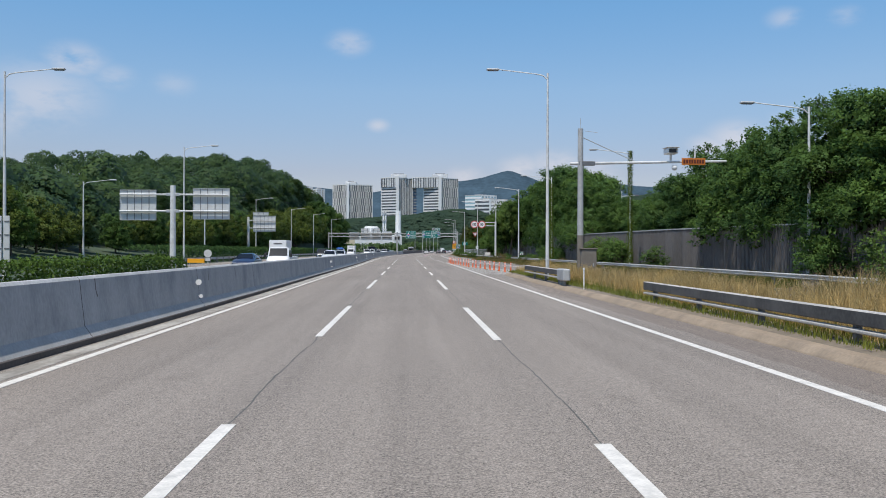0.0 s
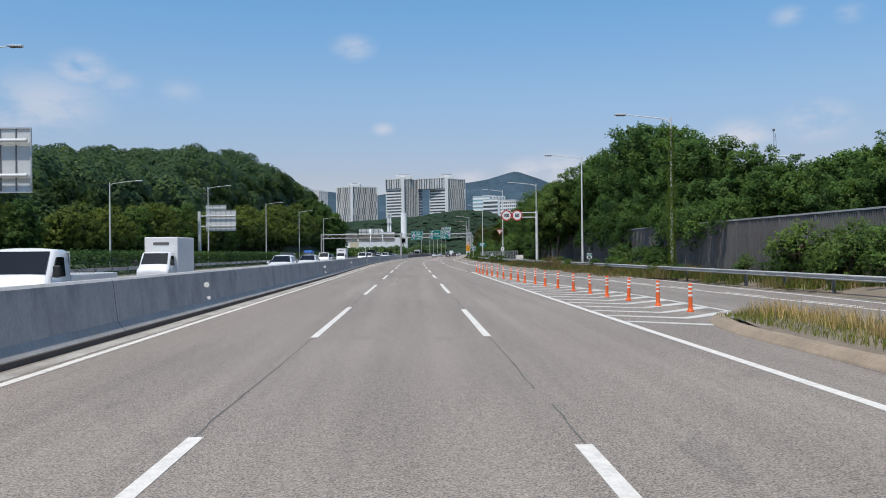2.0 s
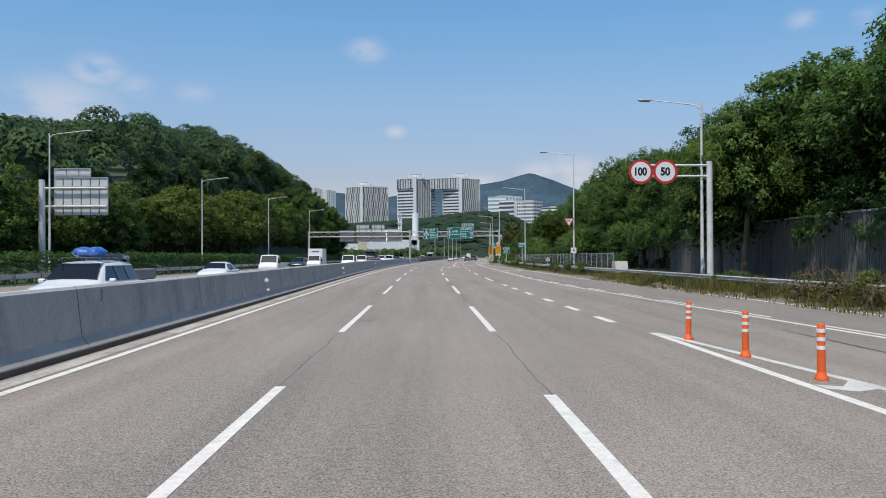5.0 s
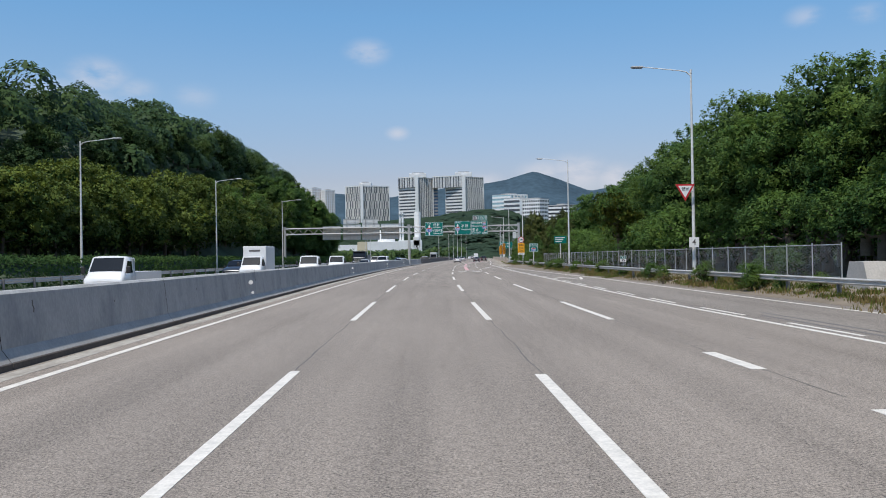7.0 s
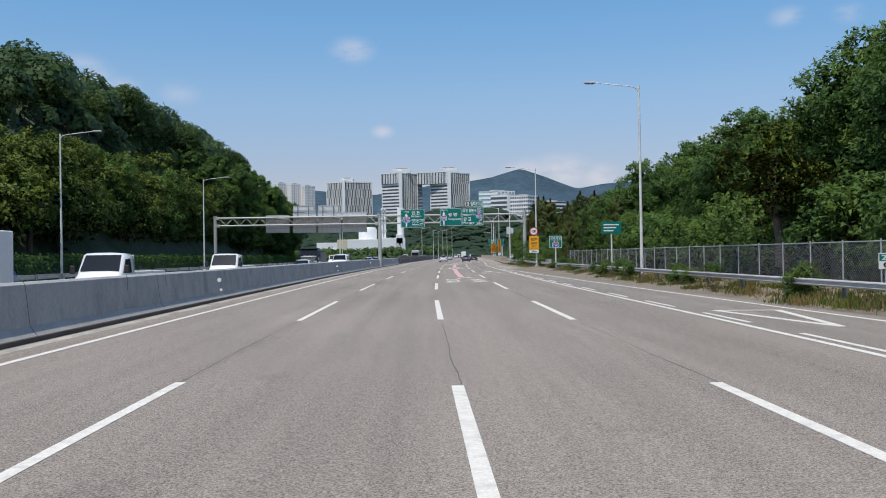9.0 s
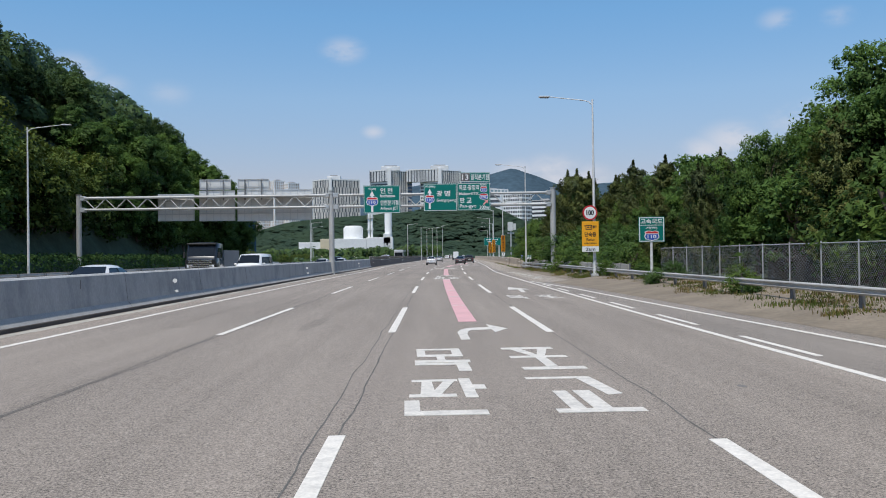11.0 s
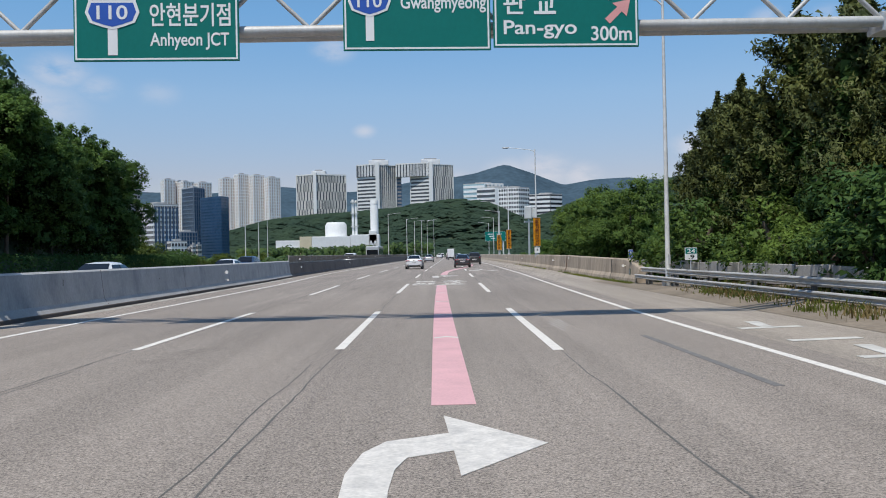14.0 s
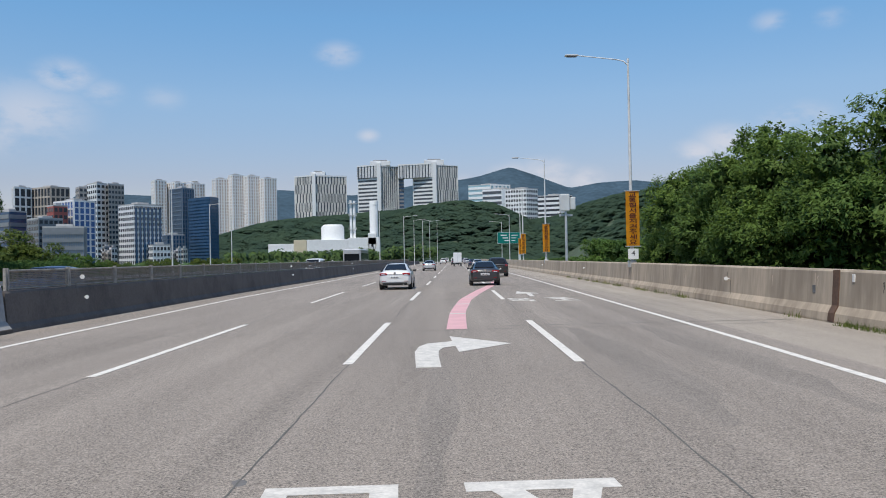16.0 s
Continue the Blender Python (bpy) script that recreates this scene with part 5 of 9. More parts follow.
def ivy_on(x, y, z, h):
    r = random.Random(int(x * 10))
    vs, fs = [], []
    for k in range(4200):
        a, zz = r.uniform(0, 6.28), z + h * r.random() ** 1.1
        rad = 0.11 + (0.07 + 0.1 * abs(math.sin(zz * 1.7 + a))) * r.random() * (1.35 - 0.6 * (zz - z) / h) * 1.25
        c = Vector((x + rad * math.cos(a), y + rad * math.sin(a), zz))
        add_leaf(vs, fs, c, Vector((math.cos(a), math.sin(a), r.uniform(-0.2, 0.5))), r.uniform(0.07, 0.13), r)
    o = from_arrays("ivy", vs, fs, M["ivy"])
    tagged(o, "green ivy climbing a lamp pole", "ivy", kind="stuff")


def add_leaf(vs, fs, c, n, size, r, ratio=0.55):
    """A small folded leaf of two triangles."""
    n = n.normalized()
    t = n.cross(Vector((r.uniform(-1, 1), r.uniform(-1, 1), r.uniform(-1, 1))))
    if t.length < 1e-3:
        t = n.orthogonal()
    t.normalize()
    s = n.cross(t) * size * ratio * 0.5
    k = len(vs)
    d = n * size * 0.12
    vs += [tuple(c - t * size * 0.5), tuple(c + s - d), tuple(c + t * size * 0.5), tuple(c - s - d)]
    fs += [(k, k + 1, k + 2), (k, k + 2, k + 3)]


for x, y, z, h, iv in ((7.75, 49.7, 0.25, 11.2, False), (19.5, 43.4, 0.3, 8.35, False), (18.2, 72.0, 0.3, 9.4, True), (15.85, 96.4, 0.35, 9.3, True), (15.7, 123.2, 0.35, 9.9, False), (14.95, 147.3, 0.35, 9.4, False), (15.2, 188.5, 0.35, 11.6, False), (15.4, 233.0, 0.35, 11.5, False), (15.32, 277.8, 0.35, 10.9, False),
                       (17.25, 321.8, 0.35, 11.3, False), (20.86, 376.0, 1.36, 10.75, False), (23.75, 420.0, 1.36, 10.45, False), (26.4, 455.0, 1.0, 10.4, False), (30.5, 487.0, 0.0, 11.2, False), (33.4, 525.0, 0.0, 11.3, False), (36.4, 565.0, 0.0, 11.3, False)):
    lamp_post(x, y, z, h, -1, 3.4, iv)
    if iv:
        ivy_on(x, y, z, h - 0.6 if y > 90 else h + 0.2)
for x, y, h in ((-22.3, 51, 11.2), (-21.7, 87, 11.3), (-32.7, 90.7, 8.2), (-30.5, 133.4, 8.8), (-29.1, 169.3, 11.1), (-27.8, 210.0, 11.1), (-26.9, 250.6, 11.5), (-25.4, 291.5, 11.5), (-24.0, 480, 11.4), (-27.5, 517, 11.4), (-20.0, 440, 11.4), (4.5, 502, 11.4), (9.5, 536, 11.5), (12.5, 571, 12.5), (16.0, 611, 14), (20.0, 661, 16), (25.5, 721, 19)):
    lamp_post(x, y, 0.3 if h < 12 else 0.0, h, 1, 3.3)

# ---- signs ----


def words(text, x0, x1, z0, z1, y, mat_, parent, name="lettering", bold=0.014):
    """Words stretched into a rectangle of a sign."""
    o = lettering(name, text, 1.0, mat_, parent, 0, 0, y, bold=bold)
    vs = o.data.vertices
    a0, a1 = min(v.co.x for v in vs), max(v.co.x for v in vs)
    b0, b1 = min(v.co.z for v in vs), max(v.co.z for v in vs)
    for v in vs:
        v.co.x = x0 + (v.co.x - a0) / (a1 - a0) * (x1 - x0)
        v.co.z = z0 + (v.co.z - b0) / (b1 - b0) * (z1 - z0)
    return o


SHIELD = ((-0.5, 0.34), (-0.36, 0.44), (-0.22, 0.47), (0, 0.42), (0.22, 0.47), (0.36, 0.44), (0.5, 0.34), (0.46, 0.16), (0.53, -0.1), (0.44, -0.34), (0.2, -0.44), (0, -0.5), (-0.2, -0.44), (-0.44, -0.34), (-0.53, -0.1), (-0.46, 0.16))


def shield(parent, cx, cz, w, h, y, num):
    bm = bmesh.new()
    plate(bm, [(cx + a * w, cz + b * h) for a, b in SHIELD], y - 0.006, y)
    s = part("shield", bm, M["sign_white"], parent, "white-rimmed red and blue route shield")
    bm = bmesh.new()
    plate(bm, [(cx + a * w * 0.88, cz + (b * 0.88 if b > 0 else 0) * h + 0.0) for a, b in ((-0.5, 0.34), (-0.36, 0.44), (-0.22, 0.47), (0, 0.42), (0.22, 0.47), (0.36, 0.44), (0.5, 0.34), (0.47, 0.22), (-0.47, 0.22))], y - 0.010, y - 0.006)
    part("shield_top", bm, M["sign_red"], s)
    bm = bmesh.new()
    plate(bm, [(cx + a * w * 0.88, cz + b * h * 0.88) for a, b in ((-0.46, 0.14), (0.46, 0.14), (0.53, -0.1), (0.44, -0.34), (0.2, -0.44), (0, -0.5), (-0.2, -0.44), (-0.44, -0.34), (-0.53, -0.1))], y - 0.010, y - 0.006)
    part("shield_field", bm, M["sign_blue"], s)
    k = 0.30 if len(num) > 2 else 0.24
    words(num, cx - w * k, cx + w * k, cz - h * 0.27, cz + h * 0.06, y - 0.0105, M["sign_white"], s)


def panel_sign(name, x0, x1, z0, z1, y, label, base="sign_green", border=True, thick=0.05, group="gantry signs"):
    e = thing(name, ((x0 + x1) / 2, y, z0), label, "road sign", group)
    bm = bmesh.new()
    w, h = (x1 - x0) / 2, z1 - z0
    box(bm, -w, w, 0, thick, 0, h, 0.01)
    part("panel", bm, M[base], e)
    if border:
        for a in ((-w + 0.03, w - 0.03, 0.03, 0.065), (-w + 0.03, w - 0.03, h - 0.065, h - 0.03), (-w + 0.03, -w + 0.065, 0.065, h - 0.065), (w - 0.065, w - 0.03, 0.065, h - 0.065)):
            bm = bmesh.new()
            box(bm, a[0], a[1], -0.004, 0.001, a[2], a[3])
            part("border", bm, M["sign_white"], e)
    for zz in (h * 0.3, h * 0.7):
        bm = bmesh.new()
        box(bm, -w, w, thick, thick + 0.06, zz - 0.04, zz + 0.04)
        part("stiffener", bm, M["signback"], e)
    return e, w, h


def up_arrow(parent, cx, z0, z1, w, y, mat_="sign_white"):
    bm = bmesh.new()
    zz = z1 - w * 0.95
    plate(bm, [(cx - w * 0.2, z0), (cx + w * 0.2, z0), (cx + w * 0.2, zz), (cx + w * 0.5, zz), (cx, z1), (cx - w * 0.5, zz), (cx - w * 0.2, zz)], y - 0.006, y)
    return part("arrow", bm, M[mat_], parent)


GY = 304.55
W_ = M["sign_white"]
e, w, h = panel_sign("direction_sign", -0.14, 3.15, 5.55, 8.05, GY - 0.045 * 3.15 - 0.53, "green gantry direction sign with white lettering and route shield")


def fr(e, w, h, text, fx0, fx1, fz0, fz1, m=W_):
    if len(text) == 3 and text[1] == " ":
        d = (fx1 - fx0) * 0.42
        fr(e, w, h, text[0], fx0, fx0 + d, fz0, fz1, m)
        return fr(e, w, h, text[2], fx1 - d, fx1, fz0, fz1, m)
    return words(text, -w + fx0 * 2 * w, -w + fx1 * 2 * w, fz0 * h, fz1 * h, -0.001, m, e)


fr(e, w, h, "서(W)", 0.12, 0.34, 0.82, 0.92)
up_arrow(e, -w + 0.235 * 2 * w, 0.05 * h, 0.80 * h, 0.48, -0.001)
shield(e, -w + 0.235 * 2 * w, 0.43 * h, 1.02, 0.86, -0.007, "110")
fr(e, w, h, "인 천", 0.46, 0.79, 0.71, 0.91)
fr(e, w, h, "Incheon", 0.45, 0.86, 0.57, 0.68)
fr(e, w, h, "안현분기점", 0.46, 0.95, 0.28, 0.47)
fr(e, w, h, "Anhyeon JCT", 0.46, 0.94, 0.09, 0.23)
e, w, h = panel_sign("direction_sign", 5.27, 8.26, 5.68, 8.15, GY - 0.045 * 8.26 - 0.53, "green gantry direction sign with white lettering and route shield")
fr(e, w, h, "서(W)", 0.04, 0.35, 0.83, 0.95)
up_arrow(e, -w + 0.18 * 2 * w, 0.08 * h, 0.81 * h, 0.42, -0.001)
shield(e, -w + 0.18 * 2 * w, 0.44 * h, 0.82, 0.80, -0.007, "110")
fr(e, w, h, "광 명", 0.39, 0.80, 0.54, 0.74)
fr(e, w, h, "Gwangmyeong", 0.39, 0.97, 0.31, 0.45)
e, w, h = panel_sign("direction_sign", 8.30, 11.28, 5.70, 8.18, GY - 0.045 * 11.28 - 0.53, "green gantry direction sign with two shields and pink arrow")
fr(e, w, h, "목포·광명역", 0.05, 0.66, 0.73, 0.93)
fr(e, w, h, "Mokpo·KTX", 0.05, 0.65, 0.53, 0.66)
fr(e, w, h, "판 교", 0.07, 0.43, 0.27, 0.46)
fr(e, w, h, "Pan-gyo", 0.07, 0.57, 0.07, 0.22)
fr(e, w, h, "남(S)", 0.70, 0.88, 0.885, 0.975)
shield(e, -w + 0.80 * 2 * w, 0.765 * h, 0.60, 0.58, -0.001, "15")
shield(e, -w + 0.80 * 2 * w, 0.50 * h, 0.76, 0.58, -0.001, "100")
fr(e, w, h, "300m", 0.67, 0.95, 0.05, 0.17)
bm = bmesh.new()
ax, az = -w + 0.86 * 2 * w, 0.29 * h
plate(bm, [(ax - 0.28, az - 0.15), (ax - 0.18, az - 0.25), (ax + 0.07, az + 0.0), (ax + 0.17, az - 0.1), (ax + 0.25, az + 0.25), (ax - 0.12, az + 0.17), (ax - 0.02, az + 0.09)], -0.008, -0.001)
part("arrow", bm, M["sign_pink"], e, "pale pink slanting arrow")
e, w, h = panel_sign("exit_sign", 8.55, 11.25, 8.26, 9.12, GY - 0.045 * 11.25 - 0.53, "small green exit sign with a dark number field")
bm = bmesh.new()
box(bm, -w + 0.06, -w + 0.9, -0.006, 0, 0.07, h - 0.07)
part("number_field", bm, M["sign_grey"], e)
words("13", -w + 0.2, -w + 0.76, 0.18, h - 0.18, -0.007, W_, e)
words("일직분기점", -w + 0.98, w - 0.1, 0.16, h - 0.16, -0.001, W_, e)

# the gantry
gan = thing("sign_gantry", (0, GY, 0), "pale grey steel truss gantry spanning both carriageways", "gantry")


def gy(x):
    return -0.045 * x


for x, z0, z1, r in ((17.0, 0.2, 7.65, 0.27), (-3.1, 0.0, 7.65, 0.255), (-26.0, 0.0, 7.55, 0.24)):
    bm = bmesh.new()
    tube(bm, [(x, gy(x), z0), (x, gy(x), z1)], [r, r * 0.93], 16)
    tube(bm, [(x, gy(x), z1), (x, gy(x), z1 + 0.05)], r * 1.08, 16)
    part("post", bm, M["gantry"], gan)
    for sx in ((-1,) if x > 10 else (1,) if x < -10 else (-1, 1)):
        for zz in (7.25, 6.2):
            bm = bmesh.new()
            x0, x1 = sorted((x + sx * 0.2, x + sx * 0.62))
            box(bm, x0, x1, gy(x) - 0.3, gy(x) + 0.3, zz - 0.2, zz + 0.2, 0.015)
            for bx in (0.28, 0.4, 0.52):
                for bz in (-0.13, 0.13):
                    box(bm, x + sx * bx - 0.025, x + sx * bx + 0.025, gy(x) - 0.33, gy(x) - 0.29, zz + bz - 0.025, zz + bz + 0.025)
            part("flange", bm, M["steel"], gan)
for x0, x1 in ((-25.4, -3.55), (-2.35, 16.4)):
    for zz, rr in ((7.25, 0.115), (6.2, 0.115)):
        for dy in (-0.26, 0.26):
            bm = bmesh.new()
            tube(bm, [(x0, gy(x0) + dy, zz), (x1, gy(x1) + dy, zz)], rr if dy < 0 else 0.09, 10)
            part("chord", bm, M["gantry"], gan)
    n = int((x1 - x0) / 0.95)
    for k in range(n):
        a, b = x0 + (x1 - x0) * k / n, x0 + (x1 - x0) * (k + 1) / n
        za, zb = (6.25, 7.2) if k % 2 else (7.2, 6.25)
        bm = bmesh.new()
        tube(bm, [(a, gy(a) - 0.26, za), (b, gy(b) - 0.26, zb)], 0.05, 6)
        part("brace", bm, M["gantry"], gan)
        if k % 3 == 0:
            bm = bmesh.new()
            tube(bm, [(a, gy(a) - 0.26, 6.2), (a, gy(a) + 0.26, 6.2)], 0.04, 6)
            tube(bm, [(a, gy(a) - 0.26, 7.25), (a, gy(a) + 0.26, 7.25)], 0.04, 6)
            part("brace", bm, M["gantry"], gan)


def back_sign(name, x0, x1, z0, z1, y, label, ribs=4, rails=2, group="signs seen from behind", rib="steel"):
    """The back of a sign: sheet, frame angles and rails."""
    e = thing(name, ((x0 + x1) / 2, y, z0), label, "road sign", group)
    w, h = (x1 - x0) / 2, z1 - z0
    bm = bmesh.new()
    box(bm, -w, w, 0.0, 0.03, 0, h)
    part("panel", bm, M["signback"], e)
    for a in ((-w, w, 0, 0.06), (-w, w, h - 0.06, h), (-w, -w + 0.06, 0.06, h - 0.06), (w - 0.06, w, 0.06, h - 0.06)):
        bm = bmesh.new()
        box(bm, a[0], a[1], -0.06, 0.0, a[2], a[3])
        part("frame", bm, M["steel"], e)
    for k in range(1, ribs):
        bm = bmesh.new()
        xx = -w + 2 * w * k / ribs
        box(bm, xx - 0.025, xx + 0.025, -0.05, 0.0, 0.06, h - 0.06)
        part("rib", bm, M[rib], e)
    for k in range(rails):
        bm = bmesh.new()
        zz = h * (0.25 + 0.5 * k / max(1, rails - 1))
        box(bm, -w + 0.06, w - 0.06, -0.10, -0.05, zz - 0.05, zz + 0.05)
        part("rail", bm, M["steel"], e)
    return e


for x0, x1, z0, z1 in ((-8.3, -4.95, 5.1, 7.94), (-11.8, -8.55, 5.05, 7.95), (-15.3, -12.05, 5.1, 7.9), (-19.1, -15.8, 5.15, 7.62)):
    back_sign("road_sign", x0, x1, z0, z1, GY - 0.045 * x0 + 1.0, "plain grey metal back of a large gantry sign", 5, 2)
for x0, x1 in ((-11.75, -8.9), (-15.25, -12.4)):
    e = back_sign("small_road_sign", x0, x1, 8.0, 8.93, GY - 0.045 * x0 + 1.0, "plain pale metal back of a small gantry sign", 3, 1)
    for xx in (-0.75, 0.75):
        bm = bmesh.new()
        box(bm, xx - 0.05, xx + 0.05, -0.2, -0.1, -1.0, 0.86, 0.01)
        part("stay", bm, M["rail_dark"], e)
# assumed walkway between the truss and the signs, added to shade the sign backs
for x0 in np.arange(-25.2, -4.0, 2.1):
    x1 = x0 + 2.08
    bm = bmesh.new()
    box(bm, x0, x1, -0.26, 0.98, 7.34, 7.39)
    for v in bm.verts:
        v.co.y += gy(v.co.x)
    part("walkway_plate", bm, M["steel"], gan)
    bm = bmesh.new()
    tube(bm, [(x0 + 1.0, gy(x0 + 1.0) - 0.26, 7.2), (x0 + 1.0, gy(x0 + 1.0) + 0.98, 7.2)], 0.04, 6)
    part("walkway_bracket", bm, M["gantry"], gan)
# the gantry and its signs, brought to their true size and place
grow = Matrix.Translation((5.3, 266.0, 1.65)) @ Matrix.Scale(1.045, 4) @ Matrix.Translation((-5.3, -266.0, -1.65))
grow = Matrix.Translation((4.25, 245.3, 1.6)) @ Matrix.Scale(1.012, 4) @ Matrix.Translation((-4.25, -245.3, -1.6)) @ grow
for ob in list(scene.collection.all_objects):
    if ob.parent is None and ob.type == "EMPTY" and 303.0 < ob.matrix_basis.translation.y < 306.5 and ob.get("category", "") in ("road sign", "gantry"):
        ob.matrix_basis = grow @ ob.matrix_basis

# T-shaped sign mast of the opposite carriageway
tm = thing("sign_mast", (-21.85, 83.6, 0), "thick pale steel T-mast carrying two signs seen from behind", "sign mast")
bm = bmesh.new()
tube(bm, [(0, 0, 0), (0, 0, 7.75)], [0.29, 0.24], 14)
part("post", bm, M["pole"], tm)
for zz in (6.9, 5.35):
    bm = bmesh.new()
    tube(bm, [(-4.9, 0, zz), (5.1, 0, zz)], 0.085, 8)
    part("arm", bm, M["pole"], tm)
    bm = bmesh.new()
    box(bm, -0.6, 0.6, -0.16, 0.16, zz - 0.14, zz + 0.14, 0.02)
    part("flange", bm, M["steel"], tm)
# ribs of the mast signs: their shadow is put into a dark steel colour
back_sign("road_sign", -26.8, -23.45, 4.5, 7.35, 83.85, "white-grey ribbed back of a large road sign", 5, 2, rib="rail_dark")
back_sign("road_sign", -20.05, -16.65, 4.6, 7.5, 83.85, "white-grey ribbed back of a large road sign", 5, 2, rib="rail_dark")
tm = thing("sign_mast", (-31.2, 172.7, 0), "thick steel cantilever mast carrying a sign seen from behind", "sign mast")
bm = bmesh.new()
tube(bm, [(0, 0, 0), (0, 0, 8.2)], [0.28, 0.24], 12)
part("post", bm, M["pole"], tm)
for zz in (7.5, 6.0):
    bm = bmesh.new()
    tube(bm, [(0, 0, zz), (5.2, 0, zz)], 0.08, 8)
    part("arm", bm, M["pole"], tm)
back_sign("road_sign", -30.3, -25.9, 5.3, 8.4, 172.95, "white-grey ribbed back of a large road sign", 6, 2, rib="rail_dark")
back_sign("small_road_sign", -30.3, -27.3, 8.45, 9.15, 172.95, "white-grey back of a small road sign", 3, 1, rib="rail_dark")
e = thing("round_sign", (-21.35, 95.5, 0), "round road sign on a thin post, seen from behind", "road sign")
bm = bmesh.new()
plate(bm, disc_outline(0, 1.35, 0.42), -0.02, 0.02)
part("disc", bm, M["signback"], e)
bm = bmesh.new()
tube(bm, [(0, 0.05, 0), (0, 0.05, 1.7)], 0.04, 7)
part("post", bm, M["steel"], e)
bm = bmesh.new()
box(bm, -0.25, 0.25, -0.015, 0.015, 0.55, 0.85)
part("plate", bm, M["signback"], e)
e = thing("warning_board", (-22.6, 95.5, 0), "yellow low warning board beside the opposite carriageway", "warning board")
bm = bmesh.new()
box(bm, -0.9, 0.9, -0.03, 0.03, 0.35, 0.8, 0.01)
part("board", bm, M["sign_orange"], e)
bm = bmesh.new()
for a in (-0.7, 0.7):
    tube(bm, [(a, 0.06, 0), (a, 0.06, 0.7)], 0.03, 6)
part("stand", bm, M["steel"], e)


def limit_disc(parent, cx, cz, r, num, y):
    bm = bmesh.new()
    plate(bm, disc_outline(cx, cz, r), y - 0.02, y)
    d = part("disc", bm, M["sign_red"], parent, "red-rimmed round limit sign")
    bm = bmesh.new()
    plate(bm, disc_outline(cx, cz, r * 0.8), y - 0.026, y - 0.02)
    part("disc_face", bm, M["sign_white"], d)
    k = 0.5 if len(num) == 3 else 0.4
    words(num, cx - r * k, cx + r * k, cz - r * 0.33, cz + r * 0.36, y - 0.027, M["sign_black"], d, bold=0.045)


# narrow sign pair on a lamp post of the opposite carriageway
e = thing("lamp_signs", (-22.3, 50.95, 0.72), "pair of narrow metal signs seen from behind", "road sign")
for sx in (-1, 1):
    bm = bmesh.new()
    x0, x1 = sorted((sx * 0.07, sx * 0.37))
    box(bm, x0, x1, -0.15, -0.12, 0.0, 2.9, 0.008)
    o = part("plate", bm, M["signback"], e)
    for zz in (0.35, 1.1, 1.85, 2.6):
        bm = bmesh.new()
        box(bm, x0 + 0.02, x1 - 0.02, -0.175, -0.15, zz - 0.03, zz + 0.03)
        part("rail", bm, M["rail_dark"], o)
# speed limit cantilever
e = thing("speed_limit_sign", (14.7, 145.3, 0.3), "pair of round speed limit signs on a white cantilever post", "speed sign")
bm = bmesh.new()
tube(bm, [(0, 0, -0.2), (0, 0, 6.25)], [0.17, 0.15], 12)
part("post", bm, M["pole"], e)
for zz in (6.05, 5.5):
    bm = bmesh.new()
    tube(bm, [(0.1, 0, zz), (-2.6, -0.05, zz)], 0.055, 8)
    part("arm", bm, M["pole"], e)
limit_disc(e, -2.3, 5.72, 0.62, "50", -0.1)
limit_disc(e, -3.55, 5.72, 0.62, "100", -0.1)
bm = bmesh.new()
tube(bm, [(-2.6, -0.05, 6.05), (-4.0, -0.05, 6.05)], 0.05, 8)
tube(bm, [(-2.6, -0.05, 5.5), (-4.0, -0.05, 5.5)], 0.05, 8)
part("arm", bm, M["pole"], e)

# yield sign and number plate on a lamp post
e = thing("yield_sign", (15.1, 188.3, 4.6), "white yield triangle with red rim fixed to a lamp post", "yield sign")
bm = bmesh.new()
plate(bm, [(-1.0, 0.95), (0.1, 0.95), (-0.45, 0.0)], -0.17, -0.15)
tri = part("triangle", bm, M["sign_red"], e)
bm = bmesh.new()
plate(bm, [(-0.84, 0.86), (-0.06, 0.86), (-0.45, 0.19)], -0.176, -0.17)
part("face", bm, M["sign_white"], tri)
words("양보", -0.65, -0.25, 0.58, 0.78, -0.177, M["sign_black"], tri)
bm = bmesh.new()
box(bm, -0.5, 0.06, -0.15, -0.1, 0.5, 0.56)
part("clamp", bm, M["steel"], e)
e = thing("number_plate", (15.1, 188.3, 2.0), "square white plate with a grey figure on a lamp post", "plate")
bm = bmesh.new()
box(bm, -0.28, 0.28, -0.17, -0.15, 0, 0.56, 0.005)
part("plate", bm, M["sign_white"], e)
words("4", -0.1, 0.1, 0.14, 0.46, -0.171, M["sign_grey"], e)

